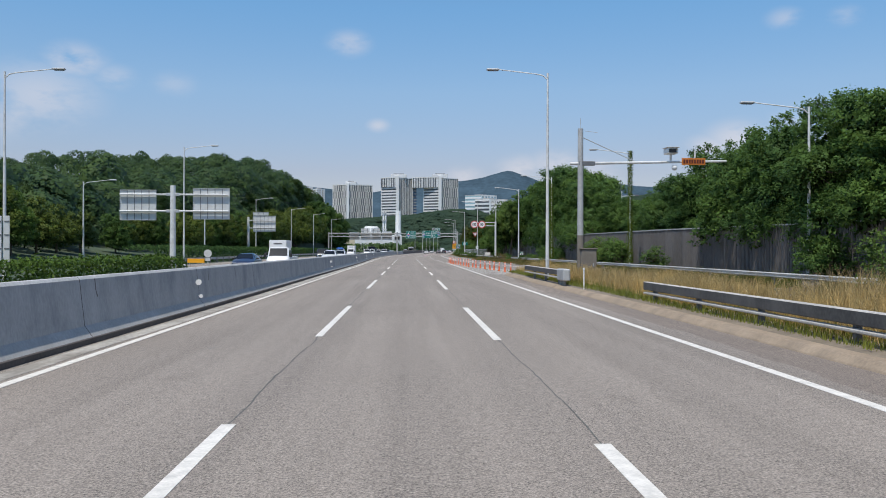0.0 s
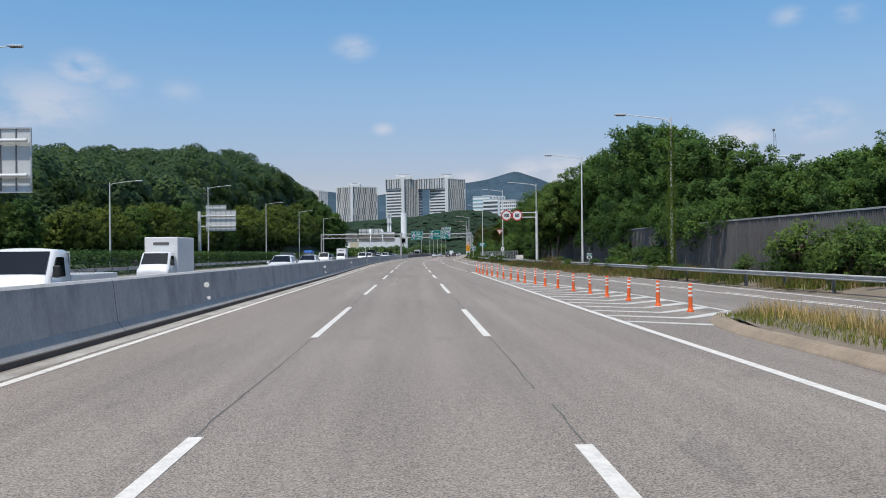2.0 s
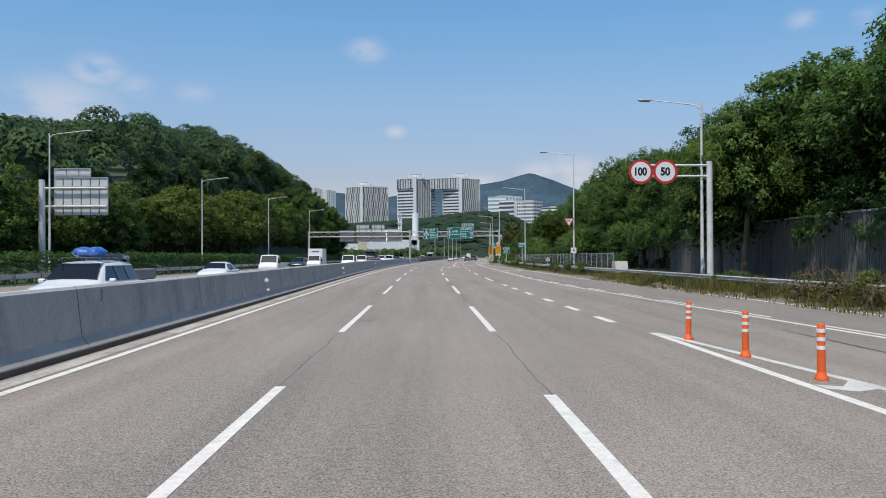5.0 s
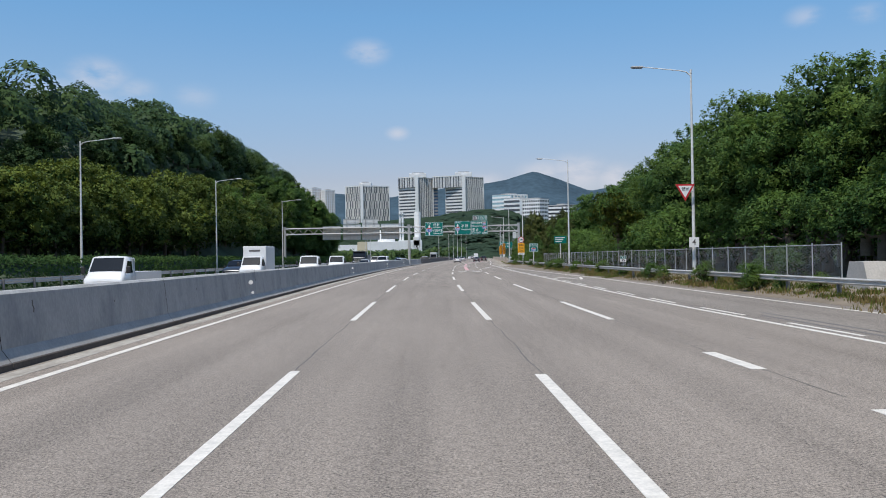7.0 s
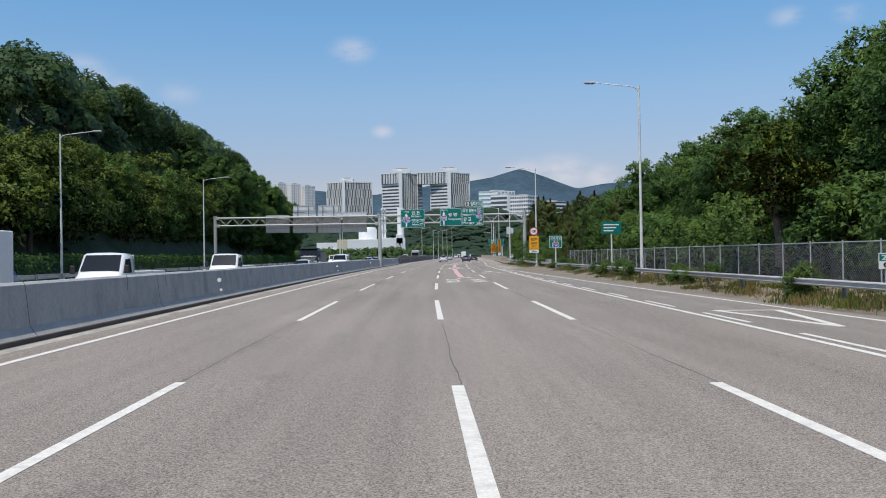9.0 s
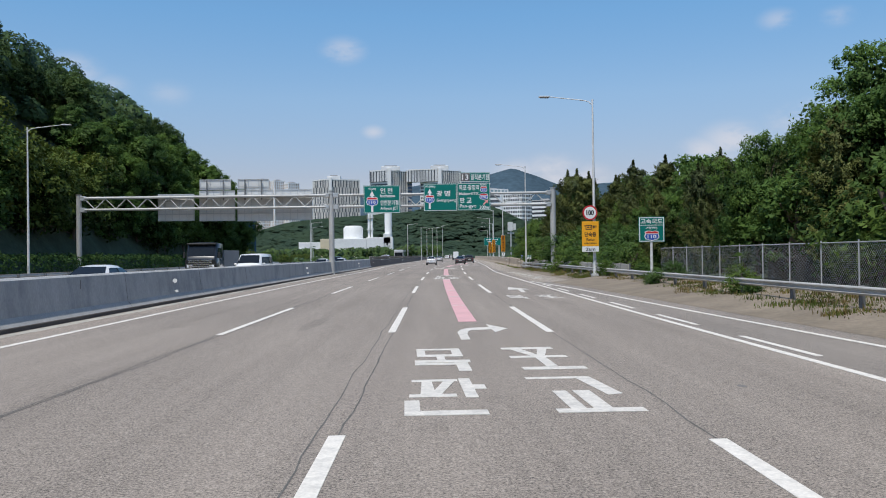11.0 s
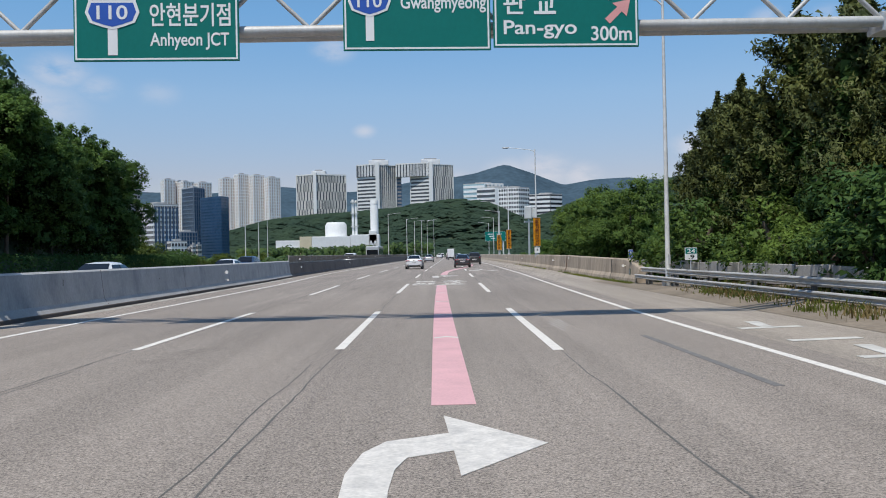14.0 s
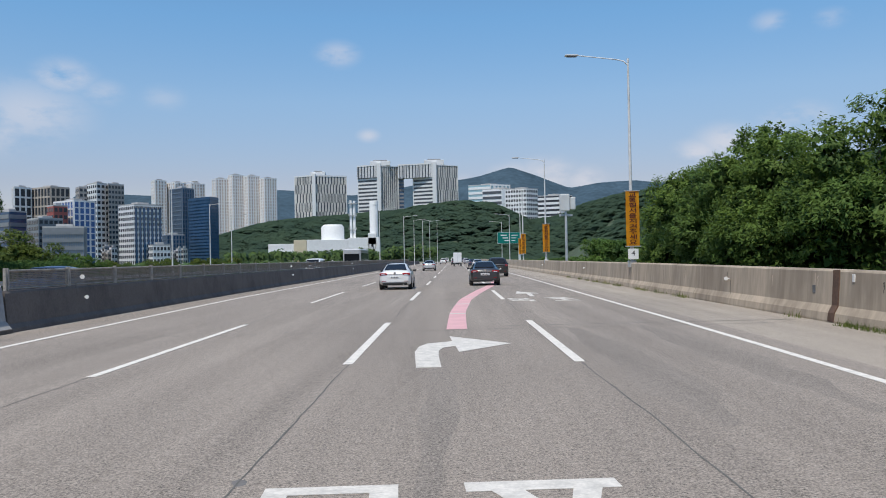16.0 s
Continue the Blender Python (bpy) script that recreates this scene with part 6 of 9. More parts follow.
# enforcement signs on a lamp post
e = thing("enforcement_sign", (15.0, 277.5, 0.3), "round limit sign over an orange camera warning sign and distance plate", "road sign")
limit_disc(e, 0, 3.92, 0.47, "100", 0.0)
bm = bmesh.new()
box(bm, -0.53, 0.53, -0.03, 0.0, 1.84, 3.38, 0.01)
o = part("orange_panel", bm, M["sign_orange"], e)
words("단속중", -0.36, 0.36, 2.42, 2.72, -0.031, M["sign_black"], o)
words("Police", -0.25, 0.25, 2.17, 2.33, -0.031, M["sign_black"], o)
words("enforcement", -0.38, 0.38, 1.97, 2.09, -0.031, M["sign_black"], o)
for a in ((-0.3, 0.12, 2.87, 2.92), (-0.3, 0.12, 3.11, 3.16), (-0.3, -0.25, 2.92, 3.11), (0.07, 0.12, 2.92, 3.11), (-0.2, -0.08, 2.98, 3.06), (-0.04, 0.03, 2.98, 3.06), (0.16, 0.22, 2.95, 3.12), (0.25, 0.31, 2.97, 3.12), (0.34, 0.38, 2.97, 3.12), (-0.36, -0.33, 3.02, 3.15)):
    bm = bmesh.new()
    box(bm, a[0], a[1], -0.036, -0.03, a[2], a[3])
    part("symbol_bar", bm, M["sign_black"], o)
bm = bmesh.new()
box(bm, -0.53, 0.53, -0.03, 0.0, 1.48, 1.82, 0.01)
o = part("distance_plate", bm, M["sign_white"], e)
words("2km", -0.3, 0.3, 1.55, 1.75, -0.031, M["sign_black"], o)
for zz in (2.1, 3.1):
    bm = bmesh.new()
    box(bm, -0.35, 0.35, 0.0, 0.12, zz, zz + 0.06)
    part("clamp", bm, M["steel"], e)

# route sign
e, w, h = panel_sign("route_sign", 14.95, 16.25, 2.2, 3.45, 266.2, "green motorway route sign with a blue shield on a white post", thick=0.04, group="")
words("고속국도", -w + 0.1, w - 0.1, h * 0.72, h * 0.92, -0.001, W_, e)
bm = bmesh.new()
box(bm, -w + 0.06, w - 0.06, -0.004, 0.0, h * 0.66, h * 0.68)
part("divider", bm, W_, e)
words("서(W)", -0.28, 0.28, h * 0.5, h * 0.62, -0.001, W_, e)
shield(e, 0.0, h * 0.26, 0.72, 0.52, -0.001, "110")
bm = bmesh.new()
tube(bm, [(0, 0.08, -1.9), (0, 0.08, h - 0.2)], 0.07, 8)
part("post", bm, M["pole"], e)
e, w, h = panel_sign("small_green_sign", 15.5, 17.0, 3.1, 4.0, 244.6, "small green road sign on a post among leaves", border=False, thick=0.04, group="")
for k in range(3):
    bm = bmesh.new()
    box(bm, -w + 0.15, w - 0.2 - 0.2 * k, -0.004, 0.0, h * (0.7 - 0.25 * k), h * (0.8 - 0.25 * k))
    part("text_bar", bm, W_, e)
bm = bmesh.new()
tube(bm, [(0, 0.08, -2.8), (0, 0.08, h - 0.2)], 0.06, 8)
part("post", bm, M["pole"], e)


def km_sign(x, y, z, top, bot):
    e = thing("kilometre_sign", (x, y, z), "small green and white kilometre sign on a short post", "kilometre sign", "kilometre signs")
    bm = bmesh.new()
    box(bm, -0.23, 0.23, -0.02, 0.0, 0.9, 1.35, 0.004)
    part("plate", bm, M["sign_white"], e)
    bm = bmesh.new()
    box(bm, -0.21, 0.21, -0.026, -0.02, 1.13, 1.33)
    part("green_field", bm, M["sign_green"], e)
    words(top, -0.15, 0.15, 1.16, 1.3, -0.027, W_, e)
    words(bot, -0.1, 0.12, 0.94, 1.09, -0.021, M["sign_black"], e)
    bm = bmesh.new()
    tube(bm, [(0, 0.03, -0.2), (0, 0.03, 1.2)], 0.03, 6)
    part("post", bm, M["steel"], e)


km_sign(17.16, 318.8, 0.25, "24", ".9")
km_sign(14.8, 204.5, 0.2, "25", "0")
km_sign(15.75, 120.4, 0.2, "25", "1")
e = thing("blue_sign", P(12.92, 329.0, 1.07), "small blue sign on a stub post above the parapet", "sign")
bm = bmesh.new()
box(bm, -0.11, 0.11, -0.02, 0.0, 0.13, 0.51, 0.004)
part("plate", bm, W_, e)
bm = bmesh.new()
box(bm, -0.098, 0.098, -0.023, -0.02, 0.142, 0.498)
part("panel", bm, M["sign_blue"], e)
bm = bmesh.new()
for k in range(5):
    box(bm, -0.04 + 0.01 * (k % 2), 0.045 - 0.012 * (k % 3), -0.027, -0.023, 0.175 + 0.062 * k, 0.205 + 0.062 * k)
part("text_bar", bm, W_, e)
bm = bmesh.new()
tube(bm, [(0, 0.02, -0.1), (0, 0.02, 0.4)], 0.02, 6)
part("post", bm, M["steel"], e)


def banner(x, y, z, text, plate_text=True):
    e = thing("banner", (x, y, z), "narrow orange vertical banner with dark red lettering on a lamp post", "banner", "orange banners on lamp posts")
    bm = bmesh.new()
    vs = [[bm.verts.new((a, -0.16 + 0.02 * math.sin(zz * 2.1 + a * 4), zz)) for a in (-0.36, -0.12, 0.12, 0.36)] for zz in np.linspace(0, 2.9, 9)]
    for r0, r1 in zip(vs, vs[1:]):
        for i in range(3):
            bm.faces.new((r0[i], r0[i + 1], r1[i + 1], r1[i]))
    bmesh.ops.solidify(bm, geom=bm.faces[:], thickness=0.006)
    part("cloth", bm, M["sign_orange"], e)
    for zz in (-0.03, 2.92):
        bm = bmesh.new()
        box(bm, -0.42, 0.42, -0.19, -0.12, zz - 0.02, zz + 0.02)
        box(bm, -0.04, 0.04, -0.12, 0.0, zz - 0.02, zz + 0.02)
        part("rod", bm, M["steel"], e)
    n = len(text)
    hh = 2.8 / n
    for k, ch in enumerate(text):
        words(ch, -0.2, 0.2, 2.86 - hh * (k + 0.94), 2.86 - hh * (k + 0.08), -0.185, M["banner_text"], e)
    if plate_text:
        p = thing("number_plate", (x, y, z - 0.72), "square white plate with a grey figure on a lamp post", "plate")
        bm = bmesh.new()
        box(bm, -0.28, 0.28, -0.17, -0.15, 0, 0.56, 0.005)
        part("plate", bm, M["sign_white"], p)
        words("4", -0.1, 0.1, 0.2, 0.46, -0.171, M["sign_grey"], p)


banner(20.86, 375.9, 2.2, "교통질서를지켜주세요")
for x, y in ((23.75, 419.9), (26.4, 454.95), (30.5, 486.95)):
    banner(x, y, 2.2, "교통질서를지켜주세요", False)

# traffic camera mast on the island
e = thing("camera_mast", (9.0, 46.8, 0.25), "grey steel mast with a long arm carrying an enforcement camera", "camera mast")
bm = bmesh.new()
tube(bm, [(0, 0, 0), (0, 0, 7.85)], [0.17, 0.14], 12)
tube(bm, [(0, 0, 7.85), (0, 0, 8.4)], 0.012, 5)
part("mast", bm, M["terminal"], e)
bm = bmesh.new()
tube(bm, [(0, 0, -0.1), (0, 0, 2.3)], [0.178, 0.175], 12)
part("sleeve", bm, M["cabinet"], e, "dark brown weathered lower sleeve of the mast")
bm = bmesh.new()
tube(bm, [(-0.55, 0, 6.02), (3.0, 0, 6.1), (7.7, 0, 6.2)], [0.08, 0.07, 0.055], 9)
part("arm", bm, M["pole"], e)
bm = bmesh.new()
box(bm, -0.1, 0.75, -0.13, 0.13, 5.93, 6.15, 0.02)
part("clamp", bm, M["rail_dark"], e)
bm = bmesh.new()
tube(bm, [(0.1, 0, 7.4), (3.0, 0, 6.1)], 0.025, 6)
tube(bm, [(0.1, 0, 7.75), (0.9, 0, 7.65)], 0.012, 5)
part("stay", bm, M["steel"], e)
bm = bmesh.new()
box(bm, 4.45, 5.05, -0.35, 0.3, 6.55, 6.85, 0.04)
box(bm, 4.4, 5.1, -0.45, 0.3, 6.86, 6.89)
cam_box = part("camera_housing", bm, M["sign_white"], e, "white camera housing with sunshield")
bm = bmesh.new()
box(bm, 4.55, 4.95, -0.36, -0.34, 6.6, 6.8)
part("lens_window", bm, M["glass"], cam_box)
bm = bmesh.new()
tube(bm, [(4.75, 0, 6.1), (4.75, 0, 6.56)], 0.06, 8)
part("bracket", bm, M["pole"], e)
bm = bmesh.new()
bmesh.ops.create_uvsphere(bm, u_segments=12, v_segments=8, radius=0.15)
for v in bm.verts:
    v.co += Vector((4.95, 0, 5.85))
part("dome_camera", bm, M["sign_white"], e, smooth=True)
bm = bmesh.new()
box(bm, 5.3, 6.55, -0.14, -0.08, 5.98, 6.34, 0.015)
o = part("warning_panel", bm, M["orange_led"], e, "orange warning panel with illegible dark marks")
bm = bmesh.new()
for k in range(8):
    box(bm, 5.38 + 0.14 * k, 5.48 + 0.14 * k, -0.147, -0.14, 6.06, 6.26)
part("text_bar", bm, M["banner_text"], o)
bm = bmesh.new()
box(bm, 6.0, 6.06, -0.03, 0.03, 6.3, 6.75)
part("antenna", bm, M["sign_white"], e)
# slim camera pole behind the noise wall
e = thing("camera_pole", (25.6, 104.2, 0.6), "slim pale pole with a short camera arm behind the noise wall", "camera pole")
bm = bmesh.new()
tube(bm, [(0, 0, -0.4), (0, 0, 8.2)], [0.11, 0.06], 9)
part("pole", bm, M["pole"], e)
bm = bmesh.new()
tube(bm, [(-0.12, 0, 8.1), (-0.12, 0, 9.5)], 0.02, 6)
tube(bm, [(0.06, 0, 8.1), (0.0, 0, 9.2)], 0.016, 6)
box(bm, -0.2, -0.04, -0.06, 0.06, 9.4, 9.56, 0.02)
part("antenna", bm, M["rail_dark"], e)
bm = bmesh.new()
tube(bm, [(0, 0, 7.6), (1.7, 0, 7.75)], 0.045, 7)
part("arm", bm, M["pole"], e)
bm = bmesh.new()
box(bm, 1.55, 2.05, -0.1, 0.1, 7.62, 7.8, 0.03)
part("camera_housing", bm, M["rail_dark"], e)
e = thing("control_cabinet", (9.35, 46.6, 0.25), "grey-brown roadside control cabinet in tall grass", "cabinet")
bm = bmesh.new()
box(bm, -0.4, 0.4, -0.3, 0.3, 0, 1.58, 0.03)
part("body", bm, M["cabinet"], e)
bm = bmesh.new()
box(bm, -0.44, 0.44, -0.35, 0.35, 1.58, 1.64, 0.01)
part("roof", bm, M["cabinet"], e)
bm = bmesh.new()
box(bm, -0.3, 0.3, -0.315, -0.3, 0.1, 1.4, 0.005)
d = part("door", bm, M["cabinet"], e)
bm = bmesh.new()
box(bm, 0.2, 0.24, -0.34, -0.315, 0.7, 0.85)
part("handle", bm, M["steel"], d)
e = thing("marker_post", (7.35, 37.9, 0.2), "thin white marker post standing in dry grass", "marker post")
bm = bmesh.new()
tube(bm, [(0, 0, -0.1), (0, 0, 0.75)], [0.032, 0.03], 8)
part("post", bm, M["white_band"], e)
bm = bmesh.new()
tube(bm, [(0, 0, 0.75), (0, 0, 0.85)], 0.05, 8)
part("cap", bm, M["white_band"], e)
e = thing("monitor_mast", (31.0, 446, -1.5), "grey mast with a boxy white instrument head", "mast")
bm = bmesh.new()
tube(bm, [(0, 0, 0), (0, 0, 9.6)], [0.2, 0.16], 10)
part("mast", bm, M["steel"], e)
bm = bmesh.new()
box(bm, -0.8, 0.5, -0.4, 0.4, 9.3, 11.6, 0.08)
box(bm, 0.6, 1.3, -0.3, 0.3, 9.5, 11.2, 0.08)
part("head", bm, M["signback"], e)
bm = bmesh.new()
box(bm, -0.9, 0.9, -0.05, 0.05, 8.6, 8.9)
part("crossarm", bm, M["steel"], e)

# far gantry sign
e, w, h = panel_sign("far_direction_sign", 34.6, 41.2, 5.4, 8.4, 560, "green direction signs on a distant gantry", group="")
bm = bmesh.new()
for k in range(3):
    box(bm, -w + 0.9 + 0.5 * k, -w + 2.6 + 0.3 * k, -0.006, 0, h * (0.7 - 0.24 * k), h * (0.78 - 0.24 * k))
    box(bm, 0.5, w - 1.1 - 0.4 * k, -0.006, 0, h * (0.7 - 0.24 * k), h * (0.76 - 0.24 * k))
part("text_bar", bm, W_, e)
bm = bmesh.new()
tube(bm, [(2.6, 0.4, -7.0), (2.6, 0.4, 2.6)], 0.25, 8)
tube(bm, [(2.6, 0.4, 1.6), (-3.2, 0.4, 1.6)], 0.15, 8)
part("gantry_frame", bm, M["pole"], e)

# orange delineator posts
POSTS = ((8.05, 69.0), (7.9, 71.7), (7.75, 74.8), (7.6, 77.5), (7.5, 80.1), (7.25, 82.5), (7.07, 85.5), (6.85, 88.0), (6.76, 90.9), (6.5, 93.2), (6.42, 95.7), (6.33, 98.7), (6.18, 101.6), (6.09, 104.8), (5.97, 107.6), (5.85, 110.5), (5.80, 113.8), (5.76, 116.6), (5.71, 119.7))
e = thing("delineator_post", P(*POSTS[0]), "orange flexible delineator post with white reflective bands", "delineator", "orange delineator posts")
bm = bmesh.new()
tube(bm, [(0, 0, 0), (0, 0, 0.03), (0, 0, 0.06), (0, 0, 0.12)], [0.10, 0.10, 0.08, 0.062], 14)
part("base", bm, M["orange_post"], e)
bm = bmesh.new()
tube(bm, [(0, 0, 0.1), (0, 0, 0.4), (0, 0, 0.78), (0, 0, 0.80)], [0.060, 0.058, 0.056, 0.048], 14)
part("stem", bm, M["orange_post"], e)
for z in (0.44, 0.56, 0.68):
    bm = bmesh.new()
    tube(bm, [(0, 0, z), (0, 0, z + 0.055)], 0.0615, 14, True)
    part("band", bm, M["white_band"], e)
for u, y in POSTS[1:]:
    copy_thing(e, pose(*P(u, y), rng.uniform(-2.5, 2.5), rng.uniform(-3, 3), rng.uniform(0, 360)))

# ---- distant buildings ----


def obox(bm, o, d, nrm, a0, a1, b0, b1, z0, z1, mi=0):
    """A box along a facade: a along d, b outwards along nrm."""
    vs = []
    for z in (z0, z1):
        for a, b in ((a0, b0), (a1, b0), (a1, b1), (a0, b1)):
            p = o + d * a + nrm * b
            vs.append(bm.verts.new((p.x, p.y, z)))
    for f in ((0, 1, 2, 3), (4, 5, 6, 7), (0, 1, 5, 4), (1, 2, 6, 5), (2, 3, 7, 6), (3, 0, 4, 7)):
        bm.faces.new([vs[i] for i in f]).material_index = mi


def face_of(p0, p1):
    p0, p1 = Vector((*p0, 0)), Vector((*p1, 0))
    d = (p1 - p0).normalized()
    return p0, d, Vector((d.y, -d.x, 0)), (p1 - p0).length


def building(name, label, outline, z0, z1, wall, fronts, roof=True):
    """A block with facades; fronts: (edge, style, columns, rows, detail material)."""
    e = thing(name, (0, 0, 0), label, "building", "distant buildings")
    bm = bmesh.new()
    prism(bm, outline, z0, z1)
    bmesh.ops.recalc_face_normals(bm, faces=bm.faces[:])
    part("wall", bm, M[wall], e)
    for edge, style, nc, nr, mat_ in fronts:
        o, d, nrm, ln = face_of(outline[edge], outline[(edge + 1) % len(outline)])
        bm = bmesh.new()
        if style == "windows":
            for i in range(nc):
                for j in range(nr):
                    a = ln * (i + 0.18) / nc
                    zz = z0 + (z1 - z0) * (j + 0.25) / nr
                    obox(bm, o, d, nrm, a, a + ln * 0.64 / nc, -0.2, 0.12, zz, zz + (z1 - z0) * 0.55 / nr)
        elif style == "bands":
            for j in range(nr):
                zz = z0 + (z1 - z0) * (j + 0.15) / nr
                obox(bm, o, d, nrm, 0.3, ln - 0.3, -0.2, 0.35, zz, zz + (z1 - z0) * 0.5 / nr)
        elif style == "fins":
            for i in range(nc):
                a = ln * (i + 0.2) / nc
                for j in range(nr):
                    zz0, zz1 = z0 + (z1 - z0) * j / nr, z0 + (z1 - z0) * (j + 1) / nr
                    sh = (0.28 if (i + j) % 2 else 0.0) * ln / nc
                    wd = rng.choice((0.34, 0.42, 0.5)) * ln / nc
                    obox(bm, o, d, nrm, a + sh, min(ln, a + sh + wd), -0.2, 0.18, zz0, zz1)
        elif style == "frame":
            for a0, a1, za, zb in ((0, nc, z0, z1), (ln - nc, ln, z0, z1), (nc, ln - nc, z1 - nr, z1)):
                obox(bm, o, d, nrm, a0, a1, -0.2, 0.5, za, zb)
        elif style == "bays":
            for i in range(nc + 1):
                a, k = ln * i / nc, 0.27 if i % 2 else 0.18
                obox(bm, o, d, nrm, max(0, a - ln * k / nc), min(ln, a + ln * k / nc), -0.2, 0.5, z0, z1)
            for j in range(nr + 1):
                zz = z0 + (z1 - z0) * j / nr
                obox(bm, o, d, nrm, 0, ln, -0.2, 0.4, zz - (z1 - z0) * 0.16 / nr, zz + (z1 - z0) * 0.16 / nr)
        elif style == "strips":
            for i in range(nc):
                a = ln * (i + 0.25) / nc
                obox(bm, o, d, nrm, a, a + ln * 0.5 / nc, -0.2, 0.3, z0 + 1, z1 - 1.5)
        elif style == "grid":
            for i in range(nc + 1):
                a = ln * i / nc
                obox(bm, o, d, nrm, max(0, a - ln * 0.12 / nc), min(ln, a + ln * 0.12 / nc), -0.2, 0.5, z0, z1)
            for j in range(nr + 1):
                zz = z0 + (z1 - z0) * j / nr
                obox(bm, o, d, nrm, 0, ln, -0.2, 0.45, zz - (z1 - z0) * 0.09 / nr, zz + (z1 - z0) * 0.09 / nr)
        bmesh.ops.recalc_face_normals(bm, faces=bm.faces[:])
        ob = part("glazing" if style in ("windows", "strips") else "cladding", bm, M[mat_], e)
        ob["kind"] = "stuff"
    if roof:
        cx, cy = sum(p[0] for p in outline) / len(outline), sum(p[1] for p in outline) / len(outline)
        bm = bmesh.new()
        prism(bm, [(cx + (x - cx) * 0.4, cy + (y - cy) * 0.4) for x, y in outline], z1, z1 + 2.2)
        prism(bm, [(x, y) for x, y in outline], z1, z1 + 0.8)
        part("roof", bm, M["roof_grey"], e)
    return e


def quad(xl, xc, xr, y, dl=22, dr=22):
    """An outline with its corner towards the road."""
    return [(xl, y + dl), (xc, y), (xr, y + dr), (xl + xr - xc, y + dl + dr)]


# three office towers with a bridge between two of them
TZ = 40
building("office_tower", "tall white office tower with patterned vertical fins", quad(-122, -97, -57, 1400, 16, 18), TZ, 108, "glass_far", ((0, "fins", 13, 6, "tower_fin"), (1, "fins", 22, 6, "tower_fin"), (0, "frame", 1.0, 1.6, "tower_white"), (1, "frame", 1.0, 1.6, "tower_white")), False)
building("office_tower", "tall white office tower with horizontal louvre bands", quad(-43, -16, 8.5, 1400, 16, 18), TZ, 119, "glass_far", ((0, "bands", 1, 17, "tower_white"), (1, "fins", 19, 1, "tower_fin"), (0, "frame", 1.0, 1.6, "tower_white"), (1, "frame", 0.7, 1.0, "tower_white")), False)
building("office_tower", "tall white office tower with louvre bands and fins", quad(26.5, 53, 83.5, 1400, 16, 18), TZ, 119, "glass_far", ((0, "bands", 1, 17, "tower_white"), (1, "fins", 20, 5, "tower_fin"), (0, "frame", 1.0, 1.6, "tower_white"), (1, "frame", 0.7, 1.0, "tower_white")), False)
for xa, xb, zs, pa, pb_, zt in ((-98.5, -94.2, 110, -101, -83, 112.5), (-18.5, -13.5, 122, -27, -1.5, 125), (50.4, 55.6, 122, 41, 65.5, 125.5)):
    e = thing("tower_core", (0, 0, 0), "white corner core and roof house of an office tower", "building", "distant buildings")
    bm = bmesh.new()
    box(bm, xa, xb, 1398.2, 1412, TZ, zs, 0.2)
    part("core", bm, M["tower_white"], e)
    bm = bmesh.new()
    box(bm, pa, pb_, 1406, 1424, zs - 3, zt, 0.3)
    part("roof_house", bm, M["tower_white"], e)
    bm = bmesh.new()
    box(bm, pa + 4, pb_ - 4, 1408, 1422, zt, zt + 1.6, 0.6)
    part("roof", bm, M["slate"], e)
building("sky_bridge", "bridge storeys with vertical fins linking two towers", [(-43.5, 1414), (-43.2, 1414.5), (-18.6, 1399.2), (-18.6, 1406)], 104, 120, "glass_far", ((1, "fins", 13, 1, "tower_white"), (1, "frame", 0.6, 1.6, "tower_white")), False)
building("sky_bridge", "bridge storeys with vertical fins linking two towers", [(7.5, 1424), (8, 1414), (50, 1400.5), (50, 1410)], 103.5, 121, "glass_far", ((1, "fins", 21, 1, "tower_white"), (1, "frame", 0.6, 1.6, "tower_white")), False)
building("glass_block", "blue glass block between two towers", [(8.4, 1430), (8.6, 1420), (15, 1420), (15, 1430)], TZ, 106, "glass_blue", ((1, "bands", 1, 14, "slate"),), False)

# apartments and offices beyond the river plain
G_, T_ = "glass_dark", "facade_bay"
building("office_block", "pale grid-fronted office block", quad(-268.5, -262.2, -255.2, 950, 12, 12), -2, 57.5, G_, ((0, "grid", 3, 9, "pale"), (1, "grid", 3, 9, "pale")))
building("office_block", "tan grid-fronted office block", quad(-256, -238, -229.5, 953, 12, 12), -2, 57.5, G_, ((0, "grid", 6, 9, "tan"), (1, "grid", 4, 9, "tan")))
building("office_block", "tan block with small square windows", quad(-237, -230, -218, 985, 12, 12), -2, 60, "tan", ((0, "windows", 4, 16, G_), (1, "windows", 5, 16, G_)))
building("office_block", "white tower block with square windows", quad(-216, -205, -200.2, 950, 12, 12), -2, 59.5, "pale", ((0, "windows", 5, 16, G_), (1, "windows", 3, 16, G_)))
building("office_block", "tan-grey tower block with square windows", quad(-203, -198, -190.6, 953, 12, 12), -2, 59, "tan", ((0, "windows", 3, 17, G_), (1, "windows", 5, 17, G_)))
building("office_block", "blue and white patterned block", quad(-201, -184, -176.5, 850, 14, 14), -2, 40, "bluewall", ((0, "grid", 7, 9, "pale"), (1, "grid", 4, 11, "pale")))
building("office_block", "small block with a dull red front", quad(-198, -191, -186, 838, 8, 8), -2, 36.3, "redwall", ((0, "windows", 4, 9, G_), (1, "windows", 3, 9, G_)))
building("office_block", "dark slate office block", quad(-196, -184, -176.5, 800, 14, 14), -3, 27, "slate", ((0, "windows", 7, 9, G_), (1, "windows", 5, 9, G_)))
